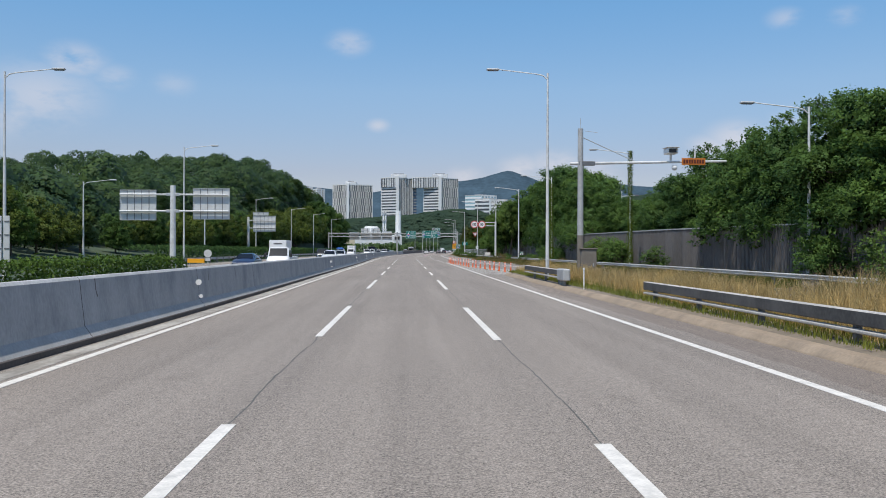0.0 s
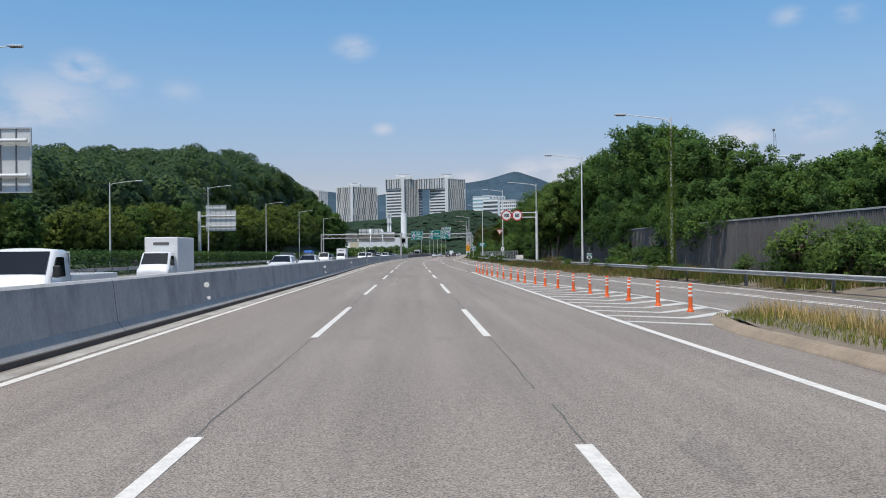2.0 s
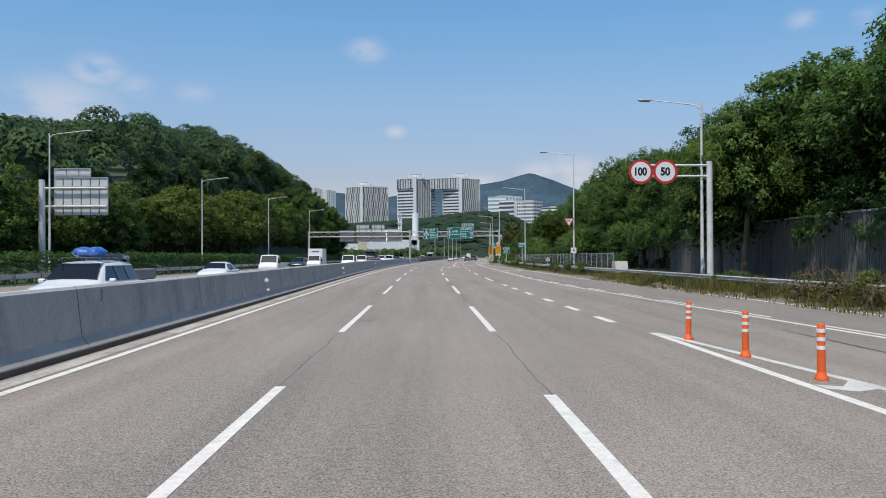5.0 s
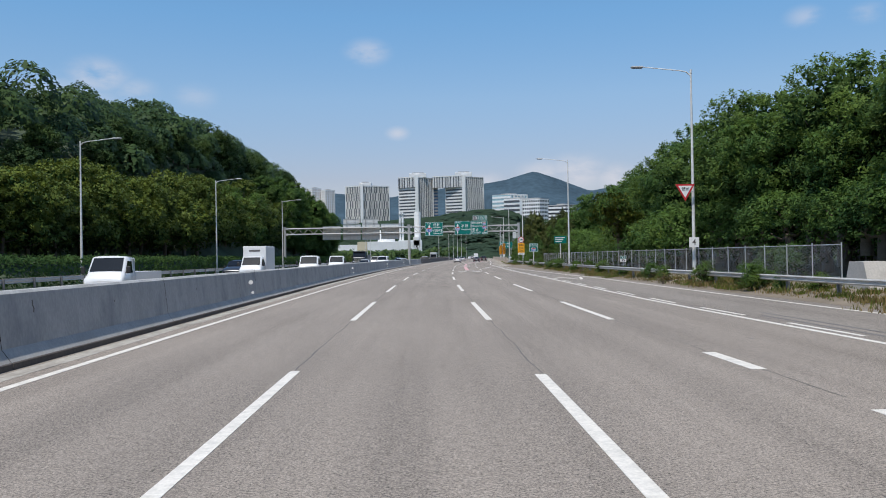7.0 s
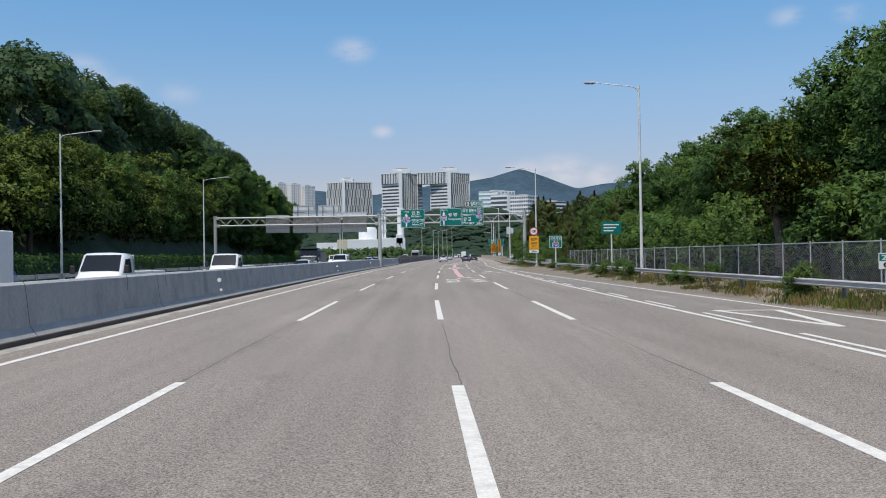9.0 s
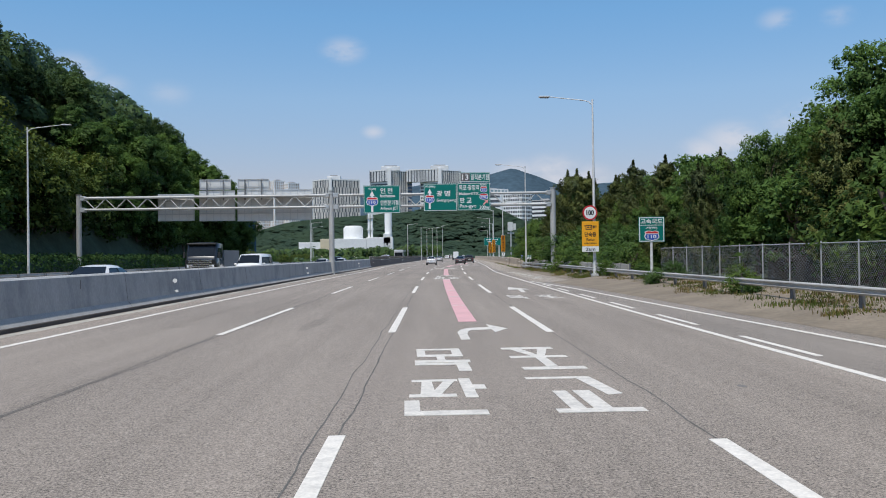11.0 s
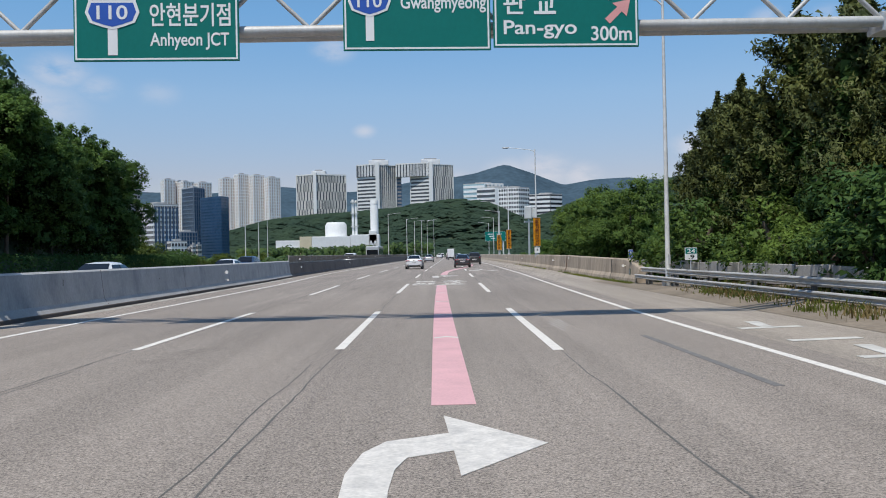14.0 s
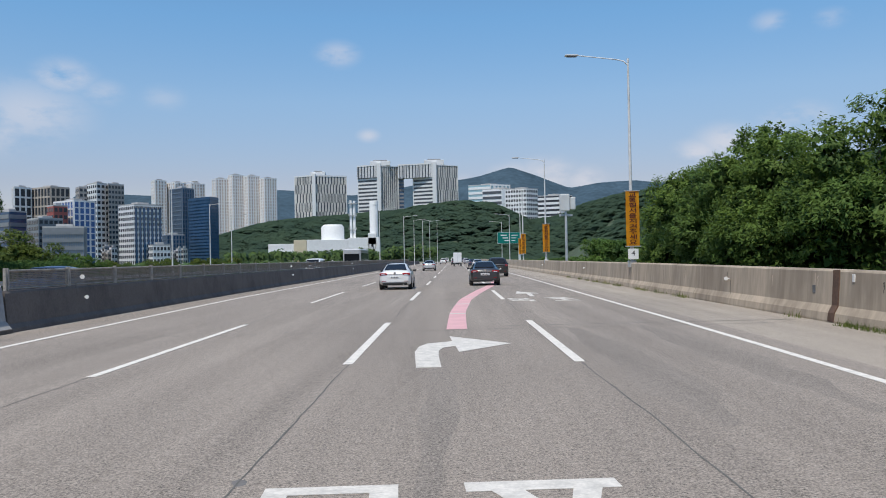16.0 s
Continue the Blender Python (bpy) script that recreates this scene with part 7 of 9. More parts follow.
building("office_block", "low slate-grey office block with fine vertical lines", quad(-177.5, -174, -155.8, 780, 14, 8), -3, 21.3, "slate", ((0, "strips", 4, 1, G_), (1, "strips", 18, 1, "slate_blue"), (1, "bands", 1, 6, "slate")))
building("office_block", "dark blue glass office block", quad(-228, -212.5, -208, 830, 12, 12), -3, 33, "glass_blue", ((0, "bands", 1, 8, "slate"), (1, "bands", 1, 8, "slate")))
building("office_block", "white and blue striped tower block", quad(-162.5, -149, -136.5, 850, 14, 14), -2, 37, "pale", ((0, "windows", 8, 12, G_), (1, "strips", 7, 1, "glass_blue"), (1, "windows", 14, 12, G_)))
building("office_block", "low white office wing", quad(-142, -137, -129, 846, 8, 8), -2, 12.5, "pale", ((0, "windows", 4, 4, G_), (1, "windows", 5, 4, G_)))
for xl, xc, xr, yy, zt, nc in ((-240.7, -234, -226, 1200, 85, 4), (-227, -216, -208, 1206, 83, 4), (-210, -202, -191, 1215, 82.5, 5)):
    building("apartment_block", "tall pale apartment block with tan bays", quad(xl, xc, xr, yy, 12, 12), -2, zt, "apartment_shade", ((0, "bays", nc, 27, "pale"), (1, "bays", nc, 27, "pale"), (0, "strips", 3, 1, T_), (1, "strips", 3, 1, T_)))
building("glass_tower", "blue-grey glass tower with a fine grid", quad(-170.6, -158, -152.4, 1000, 14, 14), -2, 59.5, "glass_blue", ((0, "grid", 12, 18, "slate_blue"), (1, "grid", 5, 18, "slate_blue")))
building("glass_tower", "plain dark blue glass tower", quad(-146, -126, -122.5, 950, 20, 12), -2, 49, "glass_blue", ((0, "bands", 1, 22, "glass_band"), (1, "bands", 1, 22, "glass_band")), False)
building("glass_tower", "low blue glass podium", quad(-160.7, -154, -144, 940, 10, 10), -2, 21.5, "glass_blue", ((0, "grid", 6, 8, "slate_blue"), (1, "grid", 6, 8, "slate_blue")))
for xl, xc, xr, zt in ((-179.9, -174, -163.2, 85.5), (-164, -157.5, -148.4, 89.2), (-148.4, -142, -132, 88), (-133, -126, -115.4, 85.4)):
    building("apartment_block", "tall pale apartment block with tan bays", quad(xl, xc, xr, 1200, 10, 10), -2, zt, "apartment_shade", ((0, "bays", 3, 28, "pale"), (1, "bays", 5, 28, "pale"), (0, "strips", 2, 1, T_), (1, "strips", 3, 1, T_)))
hr = random.Random(14)
for k in range(26):
    x, yy = -203 + 2.9 * k + hr.uniform(-1.2, 1.2), hr.uniform(885, 905)
    w, zt = hr.uniform(2.0, 4.0), hr.uniform(8.5, 14.0) * (1.0 if k < 21 else 0.8)
    building("town_house", "small pale house among trees below tower blocks", quad(x - w, x, x + w * 0.8, yy, 4, 4), -2, zt, hr.choice(("pale", "beige", "tan", "slate")), ((0, "windows", 2, 4, G_), (1, "windows", 2, 4, G_)))
for x, zt in ((-95, 92), (-82, 88)):
    building("apartment_block", "pale apartment block behind a wooded hill", quad(x - 6 - 200, x - 200, x + 6 - 200, 1500, 10, 10), -2, zt + 18, "beige", ((0, "windows", 4, 28, "glass_dark"), (1, "windows", 4, 28, "glass_dark")))
building("campus_building", "white and pale glass institute building on a hillside", quad(88, 112, 136, 1300, 12, 12), 30, 84, "glass_pale", ((0, "bands", 1, 10, "pale"), (1, "bays", 5, 10, "pale")))
building("campus_building", "white institute building with rows of windows", quad(118, 138, 151.5, 1200, 12, 12), 25, 71, "pale", ((0, "windows", 8, 10, "glass_dark"), (1, "windows", 6, 10, "glass_dark")))
building("campus_building", "white institute building with dark window bands", quad(143, 163, 177, 1150, 10, 10), 20, 60, "glass_dark", ((0, "bands", 1, 9, "pale"), (1, "bands", 1, 9, "pale")))
building("campus_building", "low white institute wing", quad(100, 120, 140, 1260, 10, 10), 25, 76, "pale", ((0, "bands", 1, 9, "glass_far"),))

# power station
ps = thing("power_station", (0, 0, 0), "white heating plant with a round tank and two chimneys", "power station", "distant buildings")
for x, r, z1 in ((-26.5, 0.95, 45), (-24.1, 0.95, 44.5), (-10.0, 3.1, 44.5)):
    bm = bmesh.new()
    tube(bm, [(x, 956, 0), (x, 956, z1 - 0.8), (x, 956, z1)], [r * 1.05, r, r * 0.92], 18)
    if r > 2:
        tube(bm, [(x, 956, z1 - 3.2), (x, 956, z1 - 2.6)], r * 1.05, 18)
    part("chimney", bm, M["plant_white"], ps)
for z in (14.0, 24.0, 34.0, 42.5):
    bm = bmesh.new()
    box(bm, -28.2, -22.4, 954, 958, z, z + 0.5)
    for x in (-28.1, -22.5):
        box(bm, x - 0.08, x + 0.08, 954, 954.2, z + 0.5, z + 1.5)
    box(bm, -28.2, -22.4, 954, 954.15, z + 1.35, z + 1.5)
    part("platform", bm, M["steel"], ps)
bm = bmesh.new()
tube(bm, [(-39.5, 952, 0), (-39.5, 952, 25.5), (-39.5, 952, 27.5)], [8.2, 8.2, 6.5], 28)
part("tank", bm, M["plant_white"], ps)
for x0, x1, z1, m_ in ((-84, -66, 14.0, "plant_white"), (-66, -57, 16.6, "plant_tan"), (-57, -28, 16.6, "plant_white"), (-28, -6, 17.5, "plant_white"), (-14, -8, 20.5, "plant_white")):
    bm = bmesh.new()
    box(bm, x0 + 0.1, x1, 940 - (1 if z1 > 16 else 0), 975, -2, z1, 0.2)
    for k in range(int((x1 - x0) / 3)):
        box(bm, x0 + 1 + 3 * k, x0 + 2.4 + 3 * k, 938.7, 940.0, z1 * 0.45, z1 * 0.62)
    part("hall", bm, M[m_], ps)

# ---- vehicles ----


def loft(bm, rings, mi=0):
    rs = [[bm.verts.new(p) for p in r] for r in rings]
    n = len(rs[0])
    for a, b in zip(rs, rs[1:]):
        for i in range(n):
            f = bm.faces.new((a[i], a[(i + 1) % n], b[(i + 1) % n], b[i]))
            f.material_index = mi
    bm.faces.new(rs[0][::-1])
    bm.faces.new(rs[-1])
    bmesh.ops.recalc_face_normals(bm, faces=bm.faces[:])


def shell(bm, rows, belt):
    """A smooth body from rows of (y, bottom, top, half width, roof half width)."""
    rings = []
    for y, zb, zt, w, wt in rows:
        zs = min(belt, zt - 0.05)
        pts = [(w * 0.84, zb), (w * 0.97, zb + 0.07), (w, zb + 0.3), (w * 0.985, zs - 0.06), (w * 0.955, zs), (wt, max(zt - 0.07, zs + 0.02)), (wt * 0.86, zt - 0.01), (wt * 0.4, zt + 0.015)]
        rings.append([(x, y, z) for x, z in pts] + [(-x, y, z) for x, z in pts[::-1]])
    loft(bm, rings)
    for f in bm.faces:
        f.smooth = len(f.verts) == 4


def side_at(rows, belt, y, z):
    ys = [r[0] for r in rows]
    zt, w, wt = (float(np.interp(y, ys, [r[k] for r in rows])) for k in (2, 3, 4))
    zt = max(zt - 0.07, belt + 0.1)
    f = min(1.0, max(0.0, (z - belt) / (zt - belt)))
    return w * 0.955 + (wt - w * 0.955) * f


def pane(bm, pts, away):
    """A thin pane over four corners, lifted a little along a direction."""
    away = Vector(away).normalized()
    a = [bm.verts.new(Vector(p) + away * 0.034) for p in pts]
    b = [bm.verts.new(Vector(p) - away * 0.01) for p in pts]
    k = len(a)
    bm.faces.new(a)
    bm.faces.new(b[::-1])
    for i in range(k):
        bm.faces.new((a[i], b[i], b[(i + 1) % k], a[(i + 1) % k]))
    bmesh.ops.recalc_face_normals(bm, faces=bm.faces[:])


def end_pane(bm, y0, z0, w0, y1, z1, w1, sign):
    pane(bm, [(-w0, y0, z0), (w0, y0, z0), (w1, y1, z1), (-w1, y1, z1)], (0, sign * (z1 - z0), abs(y1 - y0)))


def side_panes(e, rows, belt, spans, z_lo, z_hi, mat_="glass"):
    for s in (-1, 1):
        for (b0, t0), (b1, t1) in spans:
            bm = bmesh.new()
            pane(bm, [(s * side_at(rows, belt, b0, z_lo), b0, z_lo), (s * side_at(rows, belt, b1, z_lo), b1, z_lo), (s * side_at(rows, belt, t1, z_hi), t1, z_hi), (s * side_at(rows, belt, t0, z_hi), t0, z_hi)], (s, 0, 0.35))
            part("side_window", bm, M[mat_], e)


CARS = {
    "sedan": (2.36, 0.98, [(-2.36, 0.46, 0.82, 0.76, 0.62), (-2.28, 0.32, 1.02, 0.86, 0.70), (-1.78, 0.24, 1.06, 0.905, 0.74), (-0.78, 0.2, 1.44, 0.92, 0.60), (-0.2, 0.2, 1.475, 0.92, 0.60), (0.38, 0.2, 1.43, 0.92, 0.59), (1.18, 0.2, 1.02, 0.91, 0.74), (1.75, 0.24, 0.92, 0.895, 0.70), (2.18, 0.28, 0.78, 0.86, 0.66), (2.36, 0.4, 0.62, 0.72, 0.5)],
              (-1.68, 1.105, 0.63, -0.86, 1.405, 0.50), (1.10, 1.06, 0.68, 0.46, 1.385, 0.52), (((-1.35, -0.82), (-0.2, -0.2)), ((-0.12, -0.12), (0.95, 0.42))), 1.02, 1.35),
    "suv": (2.32, 1.08, [(-2.32, 0.5, 1.02, 0.80, 0.7), (-2.26, 0.36, 1.12, 0.9, 0.76), (-2.2, 0.34, 1.14, 0.91, 0.77), (-1.86, 0.3, 1.64, 0.93, 0.66), (-0.9, 0.28, 1.70, 0.94, 0.66), (0.3, 0.28, 1.66, 0.94, 0.65), (1.12, 0.28, 1.13, 0.93, 0.76), (1.75, 0.3, 1.04, 0.91, 0.74), (2.18, 0.34, 0.9, 0.87, 0.7), (2.32, 0.46, 0.72, 0.76, 0.56)],
            (-2.17, 1.19, 0.70, -1.93, 1.55, 0.58), (1.04, 1.19, 0.70, 0.40, 1.60, 0.57), (((-1.95, -1.75), (-0.95, -0.95)), ((-0.87, -0.87), (-0.08, -0.08)), ((0.0, 0.0), (0.88, 0.34))), 1.13, 1.55),
    "van": (2.5, 1.18, [(-2.5, 0.42, 1.9, 0.86, 0.70), (-2.44, 0.3, 1.96, 0.93, 0.76), (-1.0, 0.28, 1.98, 0.95, 0.78), (1.2, 0.28, 1.94, 0.95, 0.76), (1.98, 0.3, 1.24, 0.94, 0.78), (2.36, 0.34, 1.06, 0.91, 0.76), (2.5, 0.46, 0.85, 0.82, 0.62)],
            (-2.505, 1.2, 0.68, -2.47, 1.72, 0.62), (1.90, 1.31, 0.76, 1.30, 1.85, 0.66), (((-2.2, -2.2), (-1.1, -1.1)), ((-1.0, -1.0), (0.2, 0.2)), ((0.3, 0.3), (1.62, 1.1))), 1.24, 1.74),
}


def wheel(e, x, y, r, wd=0.2):
    s = 1 if x > 0 else -1
    bm = bmesh.new()
    tube(bm, [(x - s * wd, y, r), (x - s * 0.02, y, r), (x, y, r)], [r, r, r * 0.93], 20)
    wl_ = part("wheel", bm, M["tyre"], e)
    bm = bmesh.new()
    tube(bm, [(x - s * 0.02, y, r), (x + s * 0.012, y, r)], [r * 0.66, r * 0.6], 16)
    part("rim", bm, M["rim"], wl_)


def car(name, label, paint, x, y, z=0.0, rz=0.0, kind="sedan", group="vehicles on the motorway", skirt=""):
    e = thing(name, (0, 0, 0), label, "car", group)
    L, belt, rows, rear, front, spans, zlo, zhi = CARS[kind]
    W = max(r[3] for r in rows)
    bm = bmesh.new()
    shell(bm, rows, belt)
    part("body", bm, M[paint], e)
    bm = bmesh.new()
    end_pane(bm, *rear, -1)
    part("rear_window", bm, M["glass"], e, "dark rear window")
    bm = bmesh.new()
    end_pane(bm, *front, 1)
    part("windscreen", bm, M["glass"], e, "dark windscreen")
    side_panes(e, rows, belt, spans, zlo, zhi)
    wy = 1.42 if kind != "van" else 1.55
    for s in (-1, 1):
        for yy in (-wy, wy):
            bm = bmesh.new()
            tube(bm, [(s * (W - 0.2), yy, 0.34), (s * (W + 0.004), yy, 0.34)], 0.385, 20)
            part("wheel_arch", bm, M["black_plastic"], e)
            wheel(e, s * (W + 0.012), yy, 0.33)
        x0, x1 = sorted((s * 0.42, s * 0.86)) if kind == "sedan" else sorted((s * 0.62, s * 0.86))
        z0, z1 = (0.80, 0.95) if kind == "sedan" else (0.88, 1.08)
        bm = bmesh.new()
        box(bm, x0, x1, -L - 0.012, -L + (0.34 if kind == "sedan" else 0.16), z0, z1, 0.045)
        tl = part("tail_lamp", bm, M["tail"], e, "red tail lamp")
        bm = bmesh.new()
        box(bm, x0 + 0.1, x1 - 0.12, -L - 0.02, -L - 0.005, z0 + 0.045, z0 + 0.08)
        part("lens", bm, M["head"], tl)
        bm = bmesh.new()
        x0, x1 = sorted((s * 0.46, s * 0.76))
        box(bm, x0, x1, L - 0.22, L - 0.03, 0.60, 0.73, 0.03)
        part("head_lamp", bm, M["head"], e)
        bm = bmesh.new()
        x0, x1 = sorted((s * (W - 0.04), s * (W + 0.16)))
        box(bm, x0, x1, front[0] - 0.42, front[0] - 0.30, belt + 0.0, belt + 0.13, 0.035)
        part("mirror", bm, M["black_plastic"] if kind == "sedan" else M[paint], e)
        bm = bmesh.new()
        x0, x1 = sorted((s * 0.5, s * 0.72))
        box(bm, x0, x1, -L - 0.006, -L + 0.08, 0.47, 0.505, 0.008)
        part("bumper_reflector", bm, M["tail"], e)
    bm = bmesh.new()
    box(bm, -0.7, 0.7, -L + 0.0, -L + 0.2, 0.28, 0.42, 0.03)
    part("rear_skirt", bm, M["black_plastic"], e)
    bm = bmesh.new()
    tube(bm, [(0.48, -L - 0.01, 0.30), (0.48, -L + 0.2, 0.30)], 0.035, 10)
    part("exhaust", bm, M["chrome"], e)
    bm = bmesh.new()
    plate(bm, [(0.085 * math.cos(a), 0.95 + 0.045 * math.sin(a)) for a in np.linspace(0, 2 * math.pi, 17)[:-1]], -L + 0.0, -L + 0.05)
    part("badge", bm, M["chrome"], e)
    bm = bmesh.new()
    box(bm, -0.27, 0.27, -L - 0.014, -L + 0.02, 0.64, 0.77, 0.005)
    p = part("number_plate", bm, M["sign_white"], e)
    bm = bmesh.new()
    for k in range(5):
        box(bm, -0.22 + 0.09 * k, -0.16 + 0.09 * k, -L - 0.019, -L - 0.014, 0.67, 0.74)
    part("plate_bar", bm, M["sign_grey"], p)
    bm = bmesh.new()
    box(bm, -0.42, 0.42, -L - 0.012, -L + 0.06, 0.865, 0.89)
    part("trim_strip", bm, M["chrome"], e)
    bm = bmesh.new()
    box(bm, -0.42, 0.42, L - 0.1, L + 0.005, 0.44, 0.58, 0.02)
    part("grille", bm, M["black_plastic"], e)
    if skirt:
        bm = bmesh.new()
        shell(bm, [(yy * 1.004, zb, min(zt, 1.02), w * 1.006, wt * 1.006) for yy, zb, zt, w, wt in rows], 0.95)
        part("lower_body", bm, M[skirt], e, "green lower body")
    e.matrix_world = pose(x, y, z, 0, 0, rz)
    return e


def truck(name, label, paint, x, y, rz=0.0, box_z=2.9, box_mat="cargo", open_bed=False, big=False):
    e = thing(name, (0, 0, 0), label, "truck", "vehicles on the motorway")
    k = 1.42 if big else 1.0
    cw, L = 0.85 * k, 2.55 * k
    y0, y1 = L - 1.6 * k, L
    if big:
        rows = [(y0, 0.6, 2.85, cw, cw * 0.92), (y1 - 0.62, 0.55, 2.88, cw, cw * 0.92), (y1 - 0.16, 0.5, 1.80, cw, cw * 0.94), (y1, 0.55, 1.6, cw * 0.96, cw * 0.88)]
        front, belt, zlo, zhi = (y1 - 0.19, 1.86, cw * 0.84, y1 - 0.57, 2.72, cw * 0.80), 1.62, 1.72, 2.45
        spans = (((y0 + 0.5, y0 + 0.5), (y1 - 0.45, y1 - 0.7)),)
    else:
        rows = [(y0, 0.5, 1.93, cw, cw * 0.87), (y1 - 0.86, 0.46, 1.95, cw, cw * 0.87), (y1 - 0.34, 0.42, 1.26, cw, cw * 0.9), (y1 - 0.08, 0.42, 1.06, cw * 0.98, cw * 0.86), (y1, 0.5, 0.9, cw * 0.9, cw * 0.76)]
        front, belt, zlo, zhi = (y1 - 0.38, 1.31, cw * 0.80, y1 - 0.80, 1.86, cw * 0.74), 1.14, 1.22, 1.72
        spans = (((y0 + 0.35, y0 + 0.35), (y1 - 0.45, y1 - 0.82)),)
    bm = bmesh.new()
    shell(bm, rows, belt)
    cab = part("cab", bm, M[paint], e)
    bm = bmesh.new()
    end_pane(bm, *front, 1)
    part("windscreen", bm, M["glass"], cab, "dark windscreen")
    side_panes(cab, rows, belt, spans, zlo, zhi)
    for s in (-1, 1):
        bm = bmesh.new()
        x0, x1 = sorted((s * (cw + 0.02), s * (cw + 0.2)))
        box(bm, x0, x1, y1 - 0.42, y1 - 0.34, zlo, zlo + 0.3 * k, 0.025)
        part("mirror", bm, M["black_plastic"], cab)
        bm = bmesh.new()
        x0, x1 = sorted((s * cw * 0.5, s * cw * 0.86))
        box(bm, x0, x1, y1 - 0.12, y1 + 0.012, 0.70 * k, 0.86 * k, 0.02)
        part("head_lamp", bm, M["head"], cab)
        for yy in ((-1.5, 1.7) if not big else (-2.6, -1.4, 2.4)):
            wheel(e, s * (cw + 0.012), yy, 0.34 * k, 0.24)
    if big:
        for j in range(6):
            bm = bmesh.new()
            box(bm, -cw * 0.74, cw * 0.74, y1 - 0.05, y1 + 0.03, 0.72 + 0.15 * j, 0.82 + 0.15 * j, 0.01)
            part("grille_bar", bm, M["chrome"], cab)
        bm = bmesh.new()
        box(bm, -cw, cw, y1 - 0.15, y1 + 0.05, 0.4, 0.64, 0.04)
        part("bumper", bm, M["cargo"], cab)
        bm = bmesh.new()
        box(bm, -cw * 0.9, cw * 0.9, y1 - 0.6, y1 - 0.3, 2.72, 2.84, 0.03)
        part("sun_visor", bm, M["black_plastic"], cab)
    else:
        bm = bmesh.new()
        box(bm, -cw * 0.6, cw * 0.6, y1 - 0.05, y1 + 0.012, 0.52, 0.66, 0.02)
        part("grille", bm, M["black_plastic"], cab)
    bm = bmesh.new()
    box(bm, -cw * 0.55, cw * 0.55, -L, y0, 0.5, 0.72)
    part("chassis", bm, M["black_plastic"], e)
    if open_bed:
        for a in ((-cw, cw, -L, -L + 0.05), (-cw, cw, y0 - 0.1, y0 - 0.05), (-cw, -cw + 0.05, -L + 0.05, y0 - 0.1), (cw - 0.05, cw, -L + 0.05, y0 - 0.1)):
            bm = bmesh.new()
            box(bm, a[0], a[1], a[2], a[3], 0.82, 1.25 if not big else 2.3, 0.01)
            part("bed_side", bm, M[box_mat], e)
        bm = bmesh.new()
        box(bm, -cw + 0.05, cw - 0.05, -L + 0.05, y0 - 0.1, 0.72, 0.82)
        part("bed_floor", bm, M["black_plastic"], e)
        if not big:
            bm = bmesh.new()
            for xx in (-cw * 0.9, -cw * 0.3, cw * 0.3, cw * 0.9):
                tube(bm, [(xx, y0 - 0.07, 1.25), (xx, y0 - 0.07, 1.85)], 0.02, 6)
            tube(bm, [(-cw * 0.9, y0 - 0.07, 1.85), (cw * 0.9, y0 - 0.07, 1.85)], 0.022, 6)
            part("headboard", bm, M["steel"], e)
    else:
        bm = bmesh.new()
        box(bm, -cw * 1.05, cw * 1.05, -L, y0 - 0.08, 0.78, box_z, 0.03)
        c = part("cargo_box", bm, M[box_mat], e, "plain white cargo box")
        bm = bmesh.new()
        for xx in (-cw * 0.98, -0.02, cw * 0.94):
            box(bm, xx, xx + 0.04, -L - 0.03, -L, 0.84, box_z - 0.05)
        part("door_bar", bm, M["steel"], c)
        bm = bmesh.new()
        box(bm, -cw * 0.5, cw * 0.5, y0 - 0.082, y0 - 0.06, box_z - 0.42, box_z - 0.28)
        part("text_bar", bm, M["sign_grey"], c)
    e.matrix_world = pose(x, y, 0, 0, 0, rz)
    return e


def ahead(u, y):
    return P(u, y)[0], y, 0.0, -math.degrees(slope(y))


def place_car(name, label, paint, u, y, kind, back=False, skirt=""):
    x, yy, z, r = ahead(u, y)
    car(name, label, paint, x, yy, 0.0, r + (180 if back else 0), kind, skirt=skirt)


place_car("sedan", "white sedan with red tail lamps in the middle lane", "white_car", 0.35, 381.5, "sedan")
place_car("sedan", "dark grey sedan drifting over a lane line", "dark_car", 5.6, 385.5, "sedan")
place_car("suv", "black sport utility car in the outer lane", "black_car", 7.6, 409.0, "suv")
place_car("sedan", "dark sedan far ahead on the motorway", "dark_car", 3.9, 545.0, "sedan")
place_car("sedan", "silver sedan far ahead on the motorway", "silver_car", 7.4, 575.0, "sedan")
place_car("suv", "white sport utility car far ahead on the motorway", "white_car", 0.2, 600.0, "suv")
place_car("suv", "black sport utility car far ahead on the motorway", "black_car", 3.8, 640.0, "suv")
place_car("sedan", "dark sedan far ahead on the motorway", "navy_car", 7.4, 500.0, "sedan")
for u, y, paint, kind, lab in ((0.1, 455, "silver_car", "sedan", "silver sedan far ahead on the motorway"), (7.5, 470, "white_car", "sedan", "white sedan far ahead on the motorway"), (3.7, 590, "white_car", "van", "white van far ahead on the motorway"), (0.0, 665, "dark_car", "sedan", "dark sedan far ahead on the motorway"), (7.6, 625, "white_car", "suv", "white sport utility car far ahead on the motorway"), (3.9, 700, "silver_car", "sedan", "silver sedan far ahead on the motorway"), (7.4, 690, "navy_car", "suv", "navy sport utility car far ahead on the motorway"), (0.3, 720, "white_car", "van", "white van far ahead on the motorway")):
    place_car(kind, lab, paint, u, y, kind)
x, y, z, r = ahead(4.4, 515.0)
truck("box_truck", "small white box truck far ahead on the motorway", "white_car", x, y, r)
